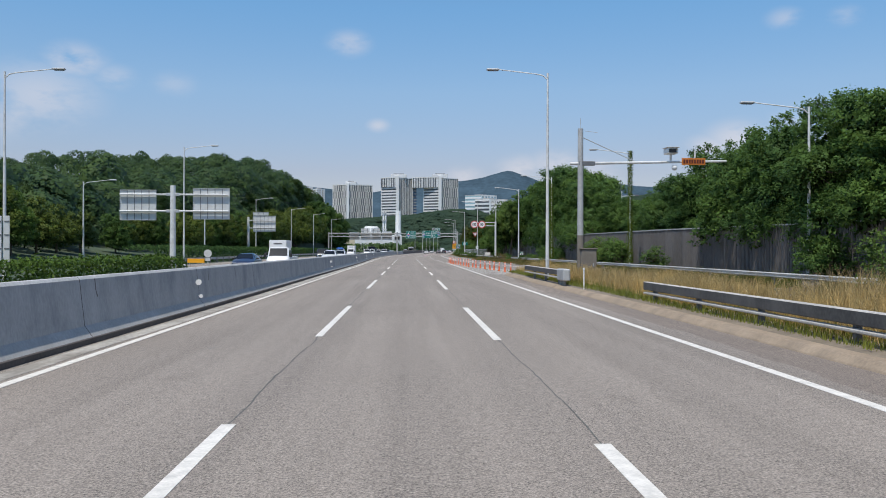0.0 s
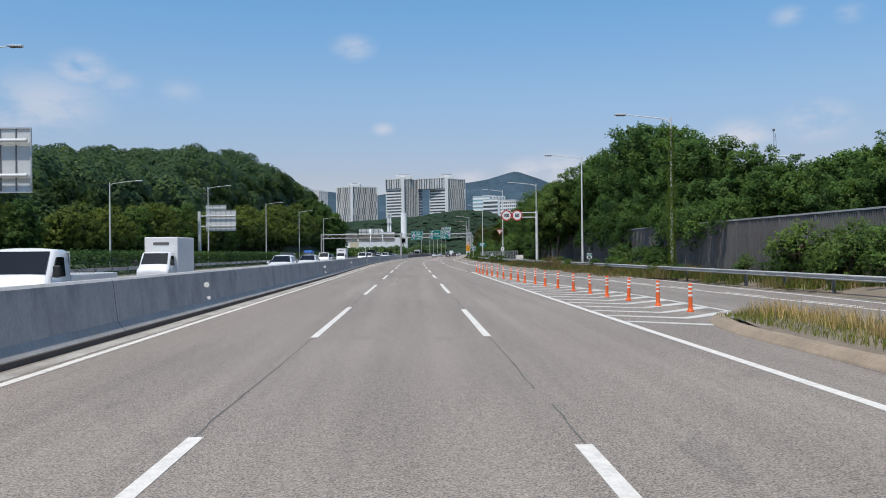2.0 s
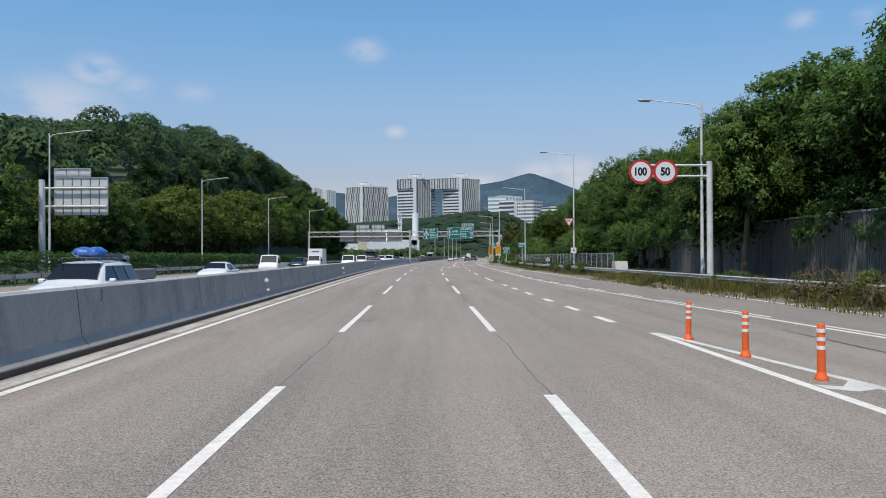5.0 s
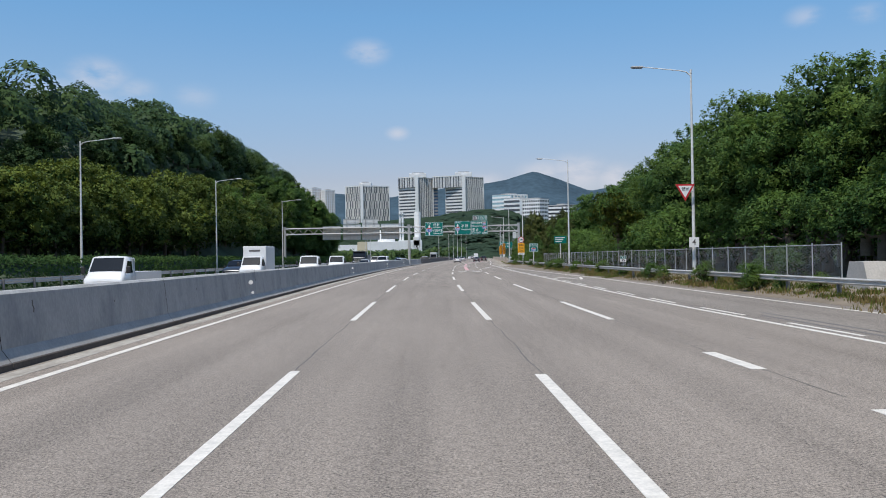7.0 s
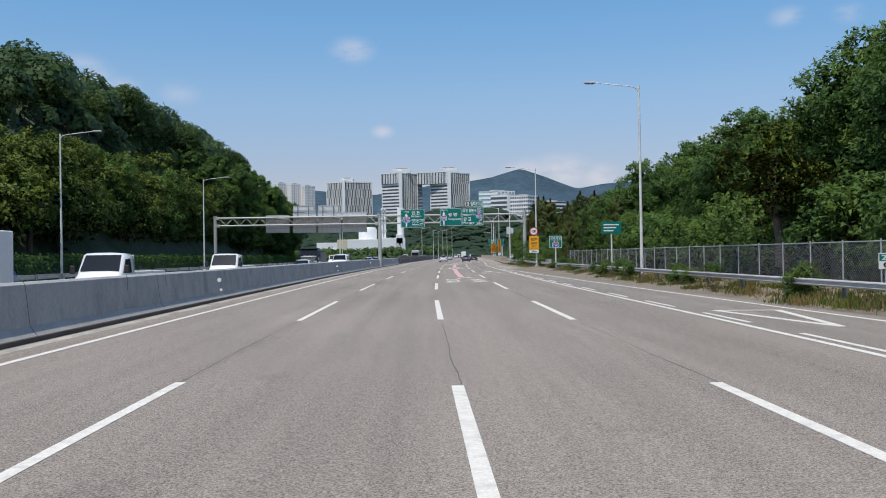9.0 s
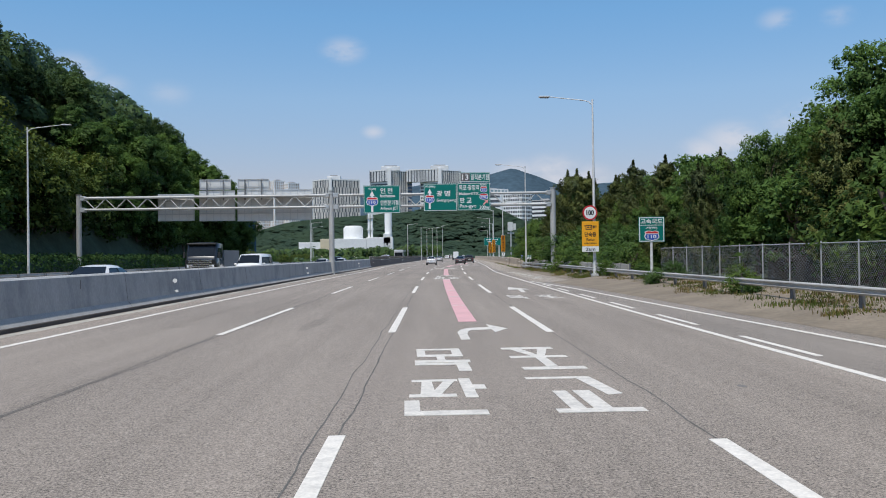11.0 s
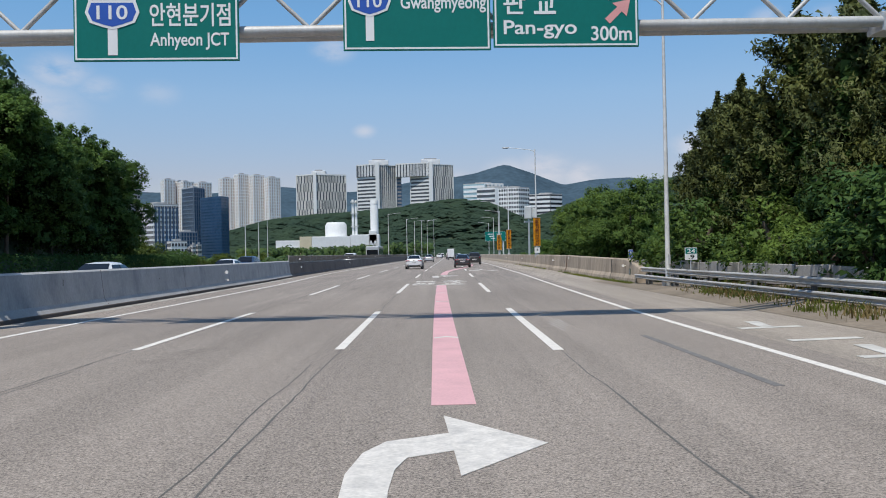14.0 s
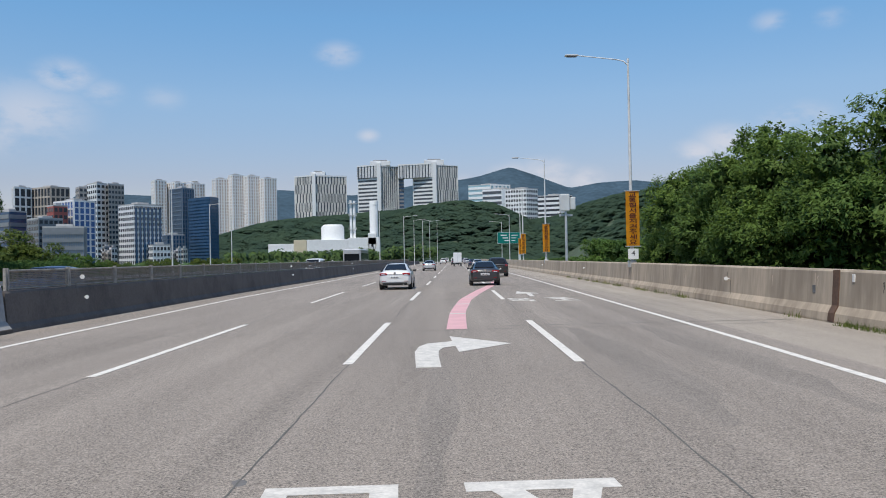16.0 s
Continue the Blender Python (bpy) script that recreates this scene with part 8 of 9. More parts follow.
# oncoming traffic behind the barrier
place_car("sedan", "dark blue sedan in the opposite carriageway", "navy_car", -13.2, 74.0, "sedan", True)
place_car("suv", "white sport utility car in the opposite carriageway", "white_car", -9.7, 111.0, "suv", True)
place_car("suv", "white sport utility car with a loaded roof rack", "white_car", -9.7, 127.0, "suv", True)
place_car("sedan", "white sedan in the opposite carriageway", "white_car", -13.3, 158.0, "sedan", True)
place_car("suv", "dark sport utility car in the opposite carriageway", "dark_car", -17.2, 216.0, "suv", True)
place_car("sedan", "white sedan in the opposite carriageway", "white_car", -10.4, 258.5, "sedan", True)
place_car("van", "white van with a green lower body in the opposite carriageway", "white_car", -10.5, 288.0, "van", True, "teal_car")
place_car("sedan", "white sedan in the opposite carriageway", "white_car", -10.8, 325.0, "sedan", True)
place_car("sedan", "white sedan in the opposite carriageway", "white_car", -12.0, 351.0, "sedan", True)
place_car("suv", "navy sport utility car in the opposite carriageway", "navy_car", -15.5, 372.0, "suv", True)
place_car("van", "white van in the opposite carriageway", "white_car", -12.0, 428.0, "van", True)
place_car("sedan", "silver sedan in the opposite carriageway", "silver_car", -12.0, 470.0, "sedan", True)
for u, y, paint, lab, bz, op, big, bm_ in ((-9.6, 69.0, "white_car", "small white flatbed truck in the opposite carriageway", 0, True, False, "white_car"), (-13.4, 93.0, "white_car", "small white box truck in the opposite carriageway", 2.75, False, False, "cargo"), (-13.4, 140.0, "dark_car", "small dark flatbed truck in the opposite carriageway", 0, True, False, "slate"),
                                           (-13.6, 179.0, "white_car", "small white flatbed truck in the opposite carriageway", 0, True, False, "white_car"), (-13.8, 208.0, "white_car", "small white box truck in the opposite carriageway", 2.75, False, False, "cargo"),
                                           (-10.3, 213.5, "white_car", "small white flatbed truck in the opposite carriageway", 0, True, False, "white_car"), (-10.4, 232.0, "white_car", "small white flatbed truck in the opposite carriageway", 0, True, False, "white_car"),
                                           (-14.8, 293.0, "black_car", "heavy dark tipper truck with a chrome grille", 0, True, True, "slate"), (-14.0, 309.0, "white_car", "small white flatbed truck in the opposite carriageway", 0, True, False, "white_car")):
    x, y, z, r = ahead(u, y)
    truck("box_truck" if not op else "tipper_truck" if big else "flatbed_truck", lab, paint, x, y, r + 180, bz, bm_, op, big)
# rack and bundle on a car's roof
e = thing("roof_rack", (*P(-9.7, 127.2)[:2], 1.69), "black roof rack carrying a blue wrapped bundle", "roof rack")
bm = bmesh.new()
for k in (-0.55, 0.55):
    tube(bm, [(k, -0.8, 0.02), (k, -0.75, 0.1), (k, 0.75, 0.1), (k, 0.8, 0.02)], 0.02, 6)
for k in (-0.6, -0.2, 0.2, 0.6):
    tube(bm, [(-0.6, k, 0.1), (0.6, k, 0.1)], 0.018, 6)
part("rack", bm, M["black_car"], e)
bm = bmesh.new()
gen_b = random.Random(6)
ring = []
for f in np.linspace(-1, 1, 9):
    r = 0.16 * math.sqrt(max(0.04, 1 - f ** 4)) * gen_b.uniform(0.85, 1.1)
    ring.append([(0.52 * f, r * 1.9 * math.cos(a) + 0.05, 0.26 + r * math.sin(a) * gen_b.uniform(0.85, 1.1)) for a in np.linspace(0, 2 * math.pi, 13)[:-1]])
loft(bm, ring)
part("bundle", bm, M["blue_car"], e)
# coach far off
e = thing("coach", (0, 0, 0), "pale grey coach in the opposite carriageway", "bus", "vehicles on the motorway")
bm = bmesh.new()
box(bm, -1.22, 1.22, -5.5, 5.5, 0.4, 3.3, 0.18)
part("body", bm, M["silver_car"], e)
bm = bmesh.new()
box(bm, -1.05, 1.05, 5.42, 5.53, 1.5, 2.6, 0.03)
part("windscreen", bm, M["glass"], e)
for s in (-1, 1):
    for k in range(6):
        bm = bmesh.new()
        x0, x1 = sorted((s * 1.2, s * 1.235))
        box(bm, x0, x1, -5.0 + 1.65 * k, -3.5 + 1.65 * k, 1.6, 2.7)
        part("side_window", bm, M["glass"], e)
    wheel(e, s * 1.2, 3.4, 0.48, 0.3)
    wheel(e, s * 1.2, -3.2, 0.48, 0.3)
x, y, z, r = ahead(-10.4, 455.0)
e.matrix_world = pose(x, y, 0, 0, 0, r + 180)

# ---- trees, hedges and grass ----
class Buf:
    def __init__(self):
        self.v, self.f, self.n, self.s = [], [], 0, []

    def leaves(self, c, n, size, ratio, gen, plain=False, soft=None):
        """Many leaves at once, folded or plain three-cornered ones: centres, normals and sizes as arrays; soft: the shading normals of a rounded mass."""
        k = len(c)
        if soft is not None:
            soft = soft + gen.normal(size=(k, 3)) * 0.13
            soft = soft / np.linalg.norm(soft, axis=1, keepdims=True)
            self.s.append(np.repeat(soft, 3 if plain else 4, axis=0))
        n = n / np.linalg.norm(n, axis=1, keepdims=True)
        t = np.cross(n, gen.normal(size=(k, 3)))
        t /= np.linalg.norm(t, axis=1, keepdims=True) + 1e-9
        s = np.cross(n, t)
        size = size[:, None]
        d = n * size * 0.14
        if plain:
            q = np.stack([c - t * size * 0.5 - s * size * ratio * 0.45, c + t * size * 0.62, c - t * size * 0.3 + s * size * ratio * 0.75], 1)
            self.v.append(q.reshape(-1, 3))
            self.f.append(self.n + 3 * np.arange(k)[:, None] + (0, 1, 2))
            self.n += 3 * k
            return
        q = np.stack([c - t * size * 0.5, c + s * size * ratio * 0.5 - d, c + t * size * 0.5, c - s * size * ratio * 0.5 - d], 1)
        self.v.append(q.reshape(-1, 3))
        i = self.n + 4 * np.arange(k)[:, None]
        self.f.append(np.concatenate([i + (0, 1, 2), i + (0, 2, 3)], 0))
        self.n += 4 * k

    def data(self, name, mat_):
        v, f = np.concatenate(self.v), np.concatenate(self.f)
        me = bpy.data.meshes.new(name)
        me.vertices.add(len(v))
        me.vertices.foreach_set("co", v.ravel())
        me.loops.add(f.size)
        me.loops.foreach_set("vertex_index", f.ravel().astype(np.int32))
        me.polygons.add(len(f))
        me.polygons.foreach_set("loop_start", np.arange(0, f.size, 3, dtype=np.int32))
        me.update(calc_edges=True)
        if self.s:
            at = me.attributes.new("custom_normal", "FLOAT_VECTOR", "POINT")
            at.data.foreach_set("vector", np.concatenate(self.s).astype(np.float32).ravel())
            me.update()
        me.materials.append(mat_)
        return me


def sphere_dirs(gen, k):
    d = gen.normal(size=(k, 3))
    return d / np.linalg.norm(d, axis=1, keepdims=True)


def crown_meshes(seed, height_, radius, n_out, n_in, leaf, ratio, outer, inner, base=0.25, blobs=11, plain=False):
    """Leaves of a broad crown made of uneven lobes: outer leaves and inner ones, coloured darker for the crown's inner
    shade.
    """
    gen = np.random.default_rng(seed)
    out, inn = Buf(), Buf()
    gv3, mid3 = np.array((0, 0, 1.0)), np.array((0, 0, height_ * 0.5))
    lob = []
    for k in range(blobs):
        a = k * 2.4 + gen.uniform(-0.4, 0.4)
        hz = gen.uniform(base + 0.12, 0.86)
        rr = radius * (0.62 * math.sin(math.pi * min(1, (hz - base * 0.5) / (1.05 - base * 0.5))) ** 0.8) * gen.uniform(0.6, 1.05)
        lob.append((np.array((rr * math.cos(a), rr * math.sin(a), hz * height_)), radius * gen.uniform(0.34, 0.56)))
    lob.append((np.array((0, 0, 0.88 * height_)), radius * 0.36))
    lob.append((np.array((0, 0, 0.55 * height_)), radius * 0.6))
    w = np.array([r * r for _, r in lob])
    w /= w.sum()
    for (c, r), share in zip(lob, w):
        k = max(8, int(n_out * share))
        d = sphere_dirs(gen, k)
        d[:, 2] = np.where(d[:, 2] < -0.35, -d[:, 2], d[:, 2])
        rad = r * (0.72 + 0.42 * gen.random(k) ** 0.7)
        # clusters: pull leaves towards twig tips
        tips = sphere_dirs(gen, 26)
        near = np.argmax(d @ tips.T, axis=1)
        d2 = d * 0.45 + tips[near] * 0.55
        d2 /= np.linalg.norm(d2, axis=1, keepdims=True)
        pts = c + d2 * rad[:, None] * (1, 1, 0.82) + gen.normal(size=(k, 3)) * leaf * 0.5
        nrm = d2 * 0.6 + np.array((0, 0, 0.75)) + gen.normal(size=(k, 3)) * 0.55
        out.leaves(pts, nrm, leaf * gen.uniform(0.65, 1.35, k), ratio, gen, plain, d2 * 0.9 + gv3 * 0.5 + 0.35 * (pts - mid3) / radius)
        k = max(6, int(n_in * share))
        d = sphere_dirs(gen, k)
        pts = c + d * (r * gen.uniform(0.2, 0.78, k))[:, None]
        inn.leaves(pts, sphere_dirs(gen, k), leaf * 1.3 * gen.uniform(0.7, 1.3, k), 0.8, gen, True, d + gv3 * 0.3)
    return out.data("crown", outer), inn.data("inner_foliage", inner), lob


def trunk_bm(height_, lob, seed, r0=0.22):
    r = random.Random(seed)
    bm = bmesh.new()
    top = Vector((r.uniform(-0.3, 0.3), r.uniform(-0.3, 0.3), height_ * 0.78))
    mid = Vector((r.uniform(-0.3, 0.3), r.uniform(-0.3, 0.3), height_ * 0.4))
    tube(bm, [(0, 0, -0.6), (0, 0, 0.4), mid, top], [r0 * 1.25, r0, r0 * 0.7, r0 * 0.2], 8)
    for c, rr in lob[:9]:
        s = mid.lerp(top, r.random() * 0.6) if c[2] > mid.z else Vector((0, 0, c[2] * 0.7))
        e = Vector(c)
        tube(bm, [s, s.lerp(e, 0.5) + Vector((0, 0, -0.2)), e], [r0 * 0.42, r0 * 0.28, r0 * 0.08], 6)
    return bm


def tree_kind(name, label, seed, h, radius, n_out, n_in, leaf, ratio, outer, inner, base=0.25, group="roadside trees", plain=False):
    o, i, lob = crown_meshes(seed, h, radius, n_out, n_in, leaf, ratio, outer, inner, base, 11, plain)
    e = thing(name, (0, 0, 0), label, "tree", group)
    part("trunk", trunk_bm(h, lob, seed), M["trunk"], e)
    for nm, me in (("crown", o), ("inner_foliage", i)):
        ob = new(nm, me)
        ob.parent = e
    return e


def conifer_kind(name, label, seed, h, radius, n, group):
    """A ragged juniper: a pointed body with upswept sprays."""
    gen = np.random.default_rng(seed)
    b, inn = Buf(), Buf()
    spr = 120
    per = n // spr
    for k in range(spr):
        f = gen.random() ** 0.8
        z = h * (0.06 + 0.86 * f)
        a = gen.uniform(0, 6.283)
        env = radius * (1 - f) ** 0.5 * gen.uniform(0.55, 1.35) + 0.15
        tip = np.array((env * math.cos(a), env * math.sin(a), z + env * 0.55))
        root = np.array((0, 0, z - 0.2))
        t = gen.random(per) ** 0.6
        pts = root + (tip - root) * t[:, None] + gen.normal(size=(per, 3)) * 0.16 * (1.1 - 0.6 * t)[:, None]
        nrm = gen.normal(size=(per, 3)) + np.array((math.cos(a), math.sin(a), 0.4)) * 0.8
        b.leaves(pts, nrm, gen.uniform(0.09, 0.22, per), 0.4, gen, True, np.array((math.cos(a), math.sin(a), 0.5)) + gen.normal(size=(per, 3)) * 0.3)
    # the leader
    k = n // 22
    f = gen.random(k)
    p = np.stack([gen.normal(size=k) * 0.22 * (1.05 - f), gen.normal(size=k) * 0.22 * (1.05 - f), h * (0.8 + 0.22 * f)], 1)
    b.leaves(p, gen.normal(size=(k, 3)) + (0, 0, 0.6), gen.uniform(0.1, 0.24, k), 0.35, gen, True, p * (1, 1, 0) + np.array((0, -0.2, 0.3)))
    k = n // 5
    f = gen.random(k)
    a = gen.uniform(0, 6.283, k)
    rr = radius * (1 - f) ** 0.7 * gen.uniform(0.1, 0.6, k)
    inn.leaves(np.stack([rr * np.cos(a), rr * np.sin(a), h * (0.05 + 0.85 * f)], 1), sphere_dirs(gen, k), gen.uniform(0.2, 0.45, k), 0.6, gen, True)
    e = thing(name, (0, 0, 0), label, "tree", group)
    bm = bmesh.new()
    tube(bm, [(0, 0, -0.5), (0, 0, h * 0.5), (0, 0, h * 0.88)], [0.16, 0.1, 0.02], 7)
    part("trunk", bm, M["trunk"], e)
    for nm, me in (("crown", b.data("crown", M["needle"])), ("inner_foliage", inn.data("inner_foliage", M["leaf_in_shaded"]))):
        ob = new(nm, me)
        ob.parent = e
    return e


def put(src, first, x, y, z, s, rz, sz=None):
    """Stand a copy of a tree, or the tree itself the first time."""
    m = Matrix.Translation((x, y, z)) @ Matrix.Rotation(rz, 4, "Z")
    if src.name in first:
        o = copy_thing(src, m)
    else:
        first.add(src.name)
        o = src
        o.matrix_basis = m
    o.scale = (s, s, sz or s)
    return o


used = set()
tr = random.Random(11)
BROAD = [tree_kind("broadleaf_tree", "dense green broadleaf tree beside the motorway", 20 + k, 10.0, 4.3, 21000, 3400, 0.175, 0.62, M["leaf"], M["leaf_in_shaded"], 0.12, plain=True) for k in range(4)]
LIGHT = [tree_kind("locust_tree", "light green locust tree with feathery leaves", 40 + k, 10.0, 4.2, 20000, 3000, 0.20, 0.42, M["leaf_light"], M["leaf_in_shaded"], 0.12, plain=True) for k in range(3)]
YEL = [tree_kind("yellowing_tree", "small tree with yellowing leaves", 60, 6.0, 2.6, 4500, 400, 0.22, 0.4, M["leaf_yellow"], M["leaf"], 0.15)]
BACK = [tree_kind("broadleaf_tree", "dark green broadleaf tree in a second row", 30 + k, 10.0, 4.3, 7000, 1200, 0.34, 0.6, M["leaf"], M["leaf_in_shaded"], 0.12, plain=True) for k in range(3)]
JUN = [conifer_kind("juniper", "ragged dark green juniper beside the motorway", 70 + k, 9.0, 2.0, 15000, "roadside junipers") for k in range(3)]
LEFT = [tree_kind("slope_tree", "broad green tree at the foot of a wooded hill", 80 + k, 9.0, 4.6, 11500, 1500, 0.27, 0.6, M["leaf"] if k == 1 else M["leaf_olive"], M["leaf_in_shaded"], 0.1, "trees below the hill", True) for k in range(4)]
HILLSIDE = [tree_kind("slope_tree", "dark green tree on a wooded hillside", 96 + k, 9.0, 4.4, 10000, 1500, 0.27, 0.6, M["hill_leaf"], M["leaf_in_shaded"], 0.05, "trees on the hill", True) for k in range(2)]
BIG = [tree_kind("slope_tree", "tall dark green tree at the foot of a wooded hill", 86 + k, 18.0, 6.4, 34000, 5000, 0.27, 0.6, M["leaf"], M["leaf_in_shaded"], 0.08, "trees below the hill", True) for k in range(2)]
SHRUB = [tree_kind("shrub", "leafy green roadside shrub", 90 + k, 2.2, 1.5, 2600, 260, 0.13, 0.6, M["leaf"] if k else M["leaf_light"], M["leaf_in_shaded"], 0.0, "roadside shrubs", True) for k in range(2)]

right_tops = knots((0, 7.8), (30, 8.8), (40, 9.2), (48, 9.5), (57, 9.5), (67, 9.7), (74, 10.3), (80, 8.6), (90, 7.6), (97, 7.2), (105, 9.6), (115, 11.7), (122, 13.3), (130, 14), (147, 13.7), (154, 13.1), (160, 11.7), (167, 11.8), (187, 12), (205, 12.3), (214, 12.4), (220, 12), (225, 9.6), (243, 11.2), (256, 10.8), (266, 9.4), (272, 8.2), (281, 8), (288, 7.6), (294, 7.8), (302, 9.6), (311, 10.2), (318, 9.8), (330, 9.8), (342, 9.6), (347, 9), (351, 8.6), (358, 8.6), (362, 10.9), (370, 10.7), (387, 9.8), (393, 8.2), (397, 5.5), (410, 5), (430, 5.6), (470, 5), (560, 5))
y = 2.0
while y < 262:
    h = right_tops(y) * tr.uniform(0.88, 1.04)
    src = tr.choice(BROAD if y < 175 or tr.random() < 0.4 else LIGHT + BROAD[:1])
    x, yy, _ = P((25.0 if 62 < y < 100 else 23.4) + tr.uniform(-0.8, 0.8), y)
    put(src, used, x, yy, height(x, yy), h / 10.2, tr.uniform(0, 6.28))
    y += tr.uniform(3.3, 4.6)
y = 0.0
while y < 262:
    h = min(right_tops(y), right_tops(y - 26) * 1.05 if 80 < y < 165 else 99) * tr.uniform(0.85, 1.08)
    x, yy, _ = P(30.5 + tr.uniform(-1.5, 2.0), y)
    put(tr.choice(BACK), used, x, yy, height(x, yy), h / 10.2, tr.uniform(0, 6.28))
    y += tr.uniform(5.5, 7.5)
for u, y, h in ((21.6, 27.0, 8.2), (21.4, 32.5, 8.8), (21.2, 37.5, 8.6), (21.5, 42.5, 8.9), (21.8, 50.0, 8.4)):
    x, yy, _ = P(u, y)
    put(BROAD[int(y) % 4], used, x, yy, height(x, yy), h / 10.2, y)
put(SHRUB[0], used, 15.7, 29.5, 0.2, 0.95, 1.0)
# low growth hanging over the noise wall and by the fence
y = 18.0
while y < 262:
    x, yy, _ = P((21.6 if y < 200 else 18.2) + tr.uniform(-0.3, 0.5), y)
    if (y > 150 or tr.random() < 0.5) and not 62 < y < 98:
        put(tr.choice(SHRUB), used, x, yy, 0.6 if y > 200 else 1.2, tr.uniform(1.2, 1.9), tr.uniform(0, 6.28))
    y += tr.uniform(2.6, 4.2)
for u, y, k in ((17.6, 148.5, 0.95), (17.2, 151.0, 0.8)):
    x, yy, _ = P(u, y)
    put(LIGHT[int(y) % 3], used, x, yy, 0.5, k * 0.9, y, 0.95)
x, yy, _ = P(16.9, 218)
put(YEL[0], used, x, yy, 1.5, 0.95, 0.4)
y = 8.0
while y < 200:
    if noise.noise((y * 0.09, 8.0, 0)) > -0.22 and not 60 < y < 98:
        x, yy, _ = P(20.4 + tr.uniform(-0.3, 0.3), y)
        put(SHRUB[1], used, x, yy, tr.uniform(1.6, 2.4), tr.uniform(0.9, 1.5), tr.uniform(0, 6.28))
    y += tr.uniform(1.6, 2.6)
y = 8.0
while y < 200:
    if noise.noise((y * 0.11, 3.0, 0)) > 0.12 and not 58 < y < 96:
        x, yy, _ = P(19.3 + tr.uniform(-0.3, 0.4), y)
        put(SHRUB[1], used, x, yy, 0.2, tr.uniform(0.6, 1.1), tr.uniform(0, 6.28))
    y += tr.uniform(1.8, 4.0)
for u, y, k in ((18.7, 77.5, 1.0), (18.4, 80.0, 1.15), (18.8, 82.0, 1.05), (18.3, 84.5, 1.2), (18.8, 86.8, 0.95), (18.5, 66.0, 0.8), (18.7, 92.5, 0.55)):
    x, yy, _ = P(u, y)
    put(SHRUB[int(y) % 2], used, x, yy, 0.2, k, y)
# junipers and mixed growth up to the parapet
tr = random.Random(27)
y = 256.0
while y < 352:
    h = right_tops(y)
    for u, k in ((17.2, 0.62), (20.2, 0.86), (23.6, 0.98)):
        k *= tr.uniform(0.62, 1.12)
        if u < 18 and tr.random() < 0.35:
            continue
        x, yy, _ = P(u + tr.uniform(-0.7, 0.7), y + tr.uniform(-0.8, 0.8))
        if (yy > 318 and u < 18) or yy > 349:
            continue
        if tr.random() < (0.4 if y < 296 else 0.6):
            put(tr.choice(JUN), used, x, yy, height(x, yy), h * k / 9.0 * 1.1, tr.uniform(0, 6.28), h / 9.0 * min(1.05, k * tr.uniform(0.95, 1.15)))
        else:
            put(tr.choice(BROAD + LIGHT), used, x, yy, height(x, yy), h * k / 10.5 * (0.8 if y < 325 else 0.58), tr.uniform(0, 6.28), h * k / 10.5)
    y += tr.uniform(2.6, 3.6)
y = 258.0
while y < 345:
    h = right_tops(y) * tr.uniform(0.85, 1.05)
    x, yy, _ = P(27.5 + tr.uniform(-1, 2), y)
    put(tr.choice(BACK), used, x, yy, height(x, yy), h / 9.8, tr.uniform(0, 6.28))
    y += tr.uniform(4.5, 6)
y = 276.0
while y < 330:
    x, yy, _ = P(14.9 + tr.uniform(-0.3, 0.6), y)
    put(tr.choice(SHRUB), used, x, yy, 0.2, tr.uniform(0.7, 1.5), tr.uniform(0, 6.28))
    y += tr.uniform(1.6, 3.6)
# a close clump beside the parapet's start
for u, y, h in ((18.6, 312.5, 9.8), (17.9, 316.0, 10.4), (17.4, 319.5, 10.6), (16.6, 321, 7.8), (16.5, 323.5, 8.4), (17.4, 325.5, 9.0), (16.9, 327.5, 8.6), (17.4, 329.5, 8.4), (16.8, 331.0, 6.8)):
    x, yy, _ = P(u, y)
    put(JUN[int(y) % 3], used, x, yy, 0.2, h / 9.0 * 1.1, tr.uniform(0, 6.28), h / 9.0)
# woods beyond the parapet
tr = random.Random(5)
y = 362.0
while y < 575:
    h = right_tops(y) * tr.uniform(0.85, 1.03)
    for u in (20.0, 26.5, 34.0):
        x, yy, _ = P(u + tr.uniform(-1.2, 1.2), y + tr.uniform(-1.5, 1.5))
        if y > 425 and u < 25:
            continue
        put(tr.choice(LIGHT if y < 400 and u < 30 else BACK), used, x, yy, height(x, yy), (h + 1.2) / 10.4 * (0.9 if u < 25 else 0.72), tr.uniform(0, 6.28))
    y += tr.uniform(5.0, 6.5) if y < 430 else 10
# trees at the foot of the left hill
left_tops = knots((-20, 9), (70, 7.0), (90, 5.4), (105, 5.0), (160, 8.0), (190, 8.6), (220, 10.5), (250, 12.2), (290, 13.0), (320, 13.0), (335, 18), (347, 20), (362, 20.6), (370, 21.5), (383, 21), (400, 19), (408, 16.5), (410, 5), (445, 4.0))
y = -10.0
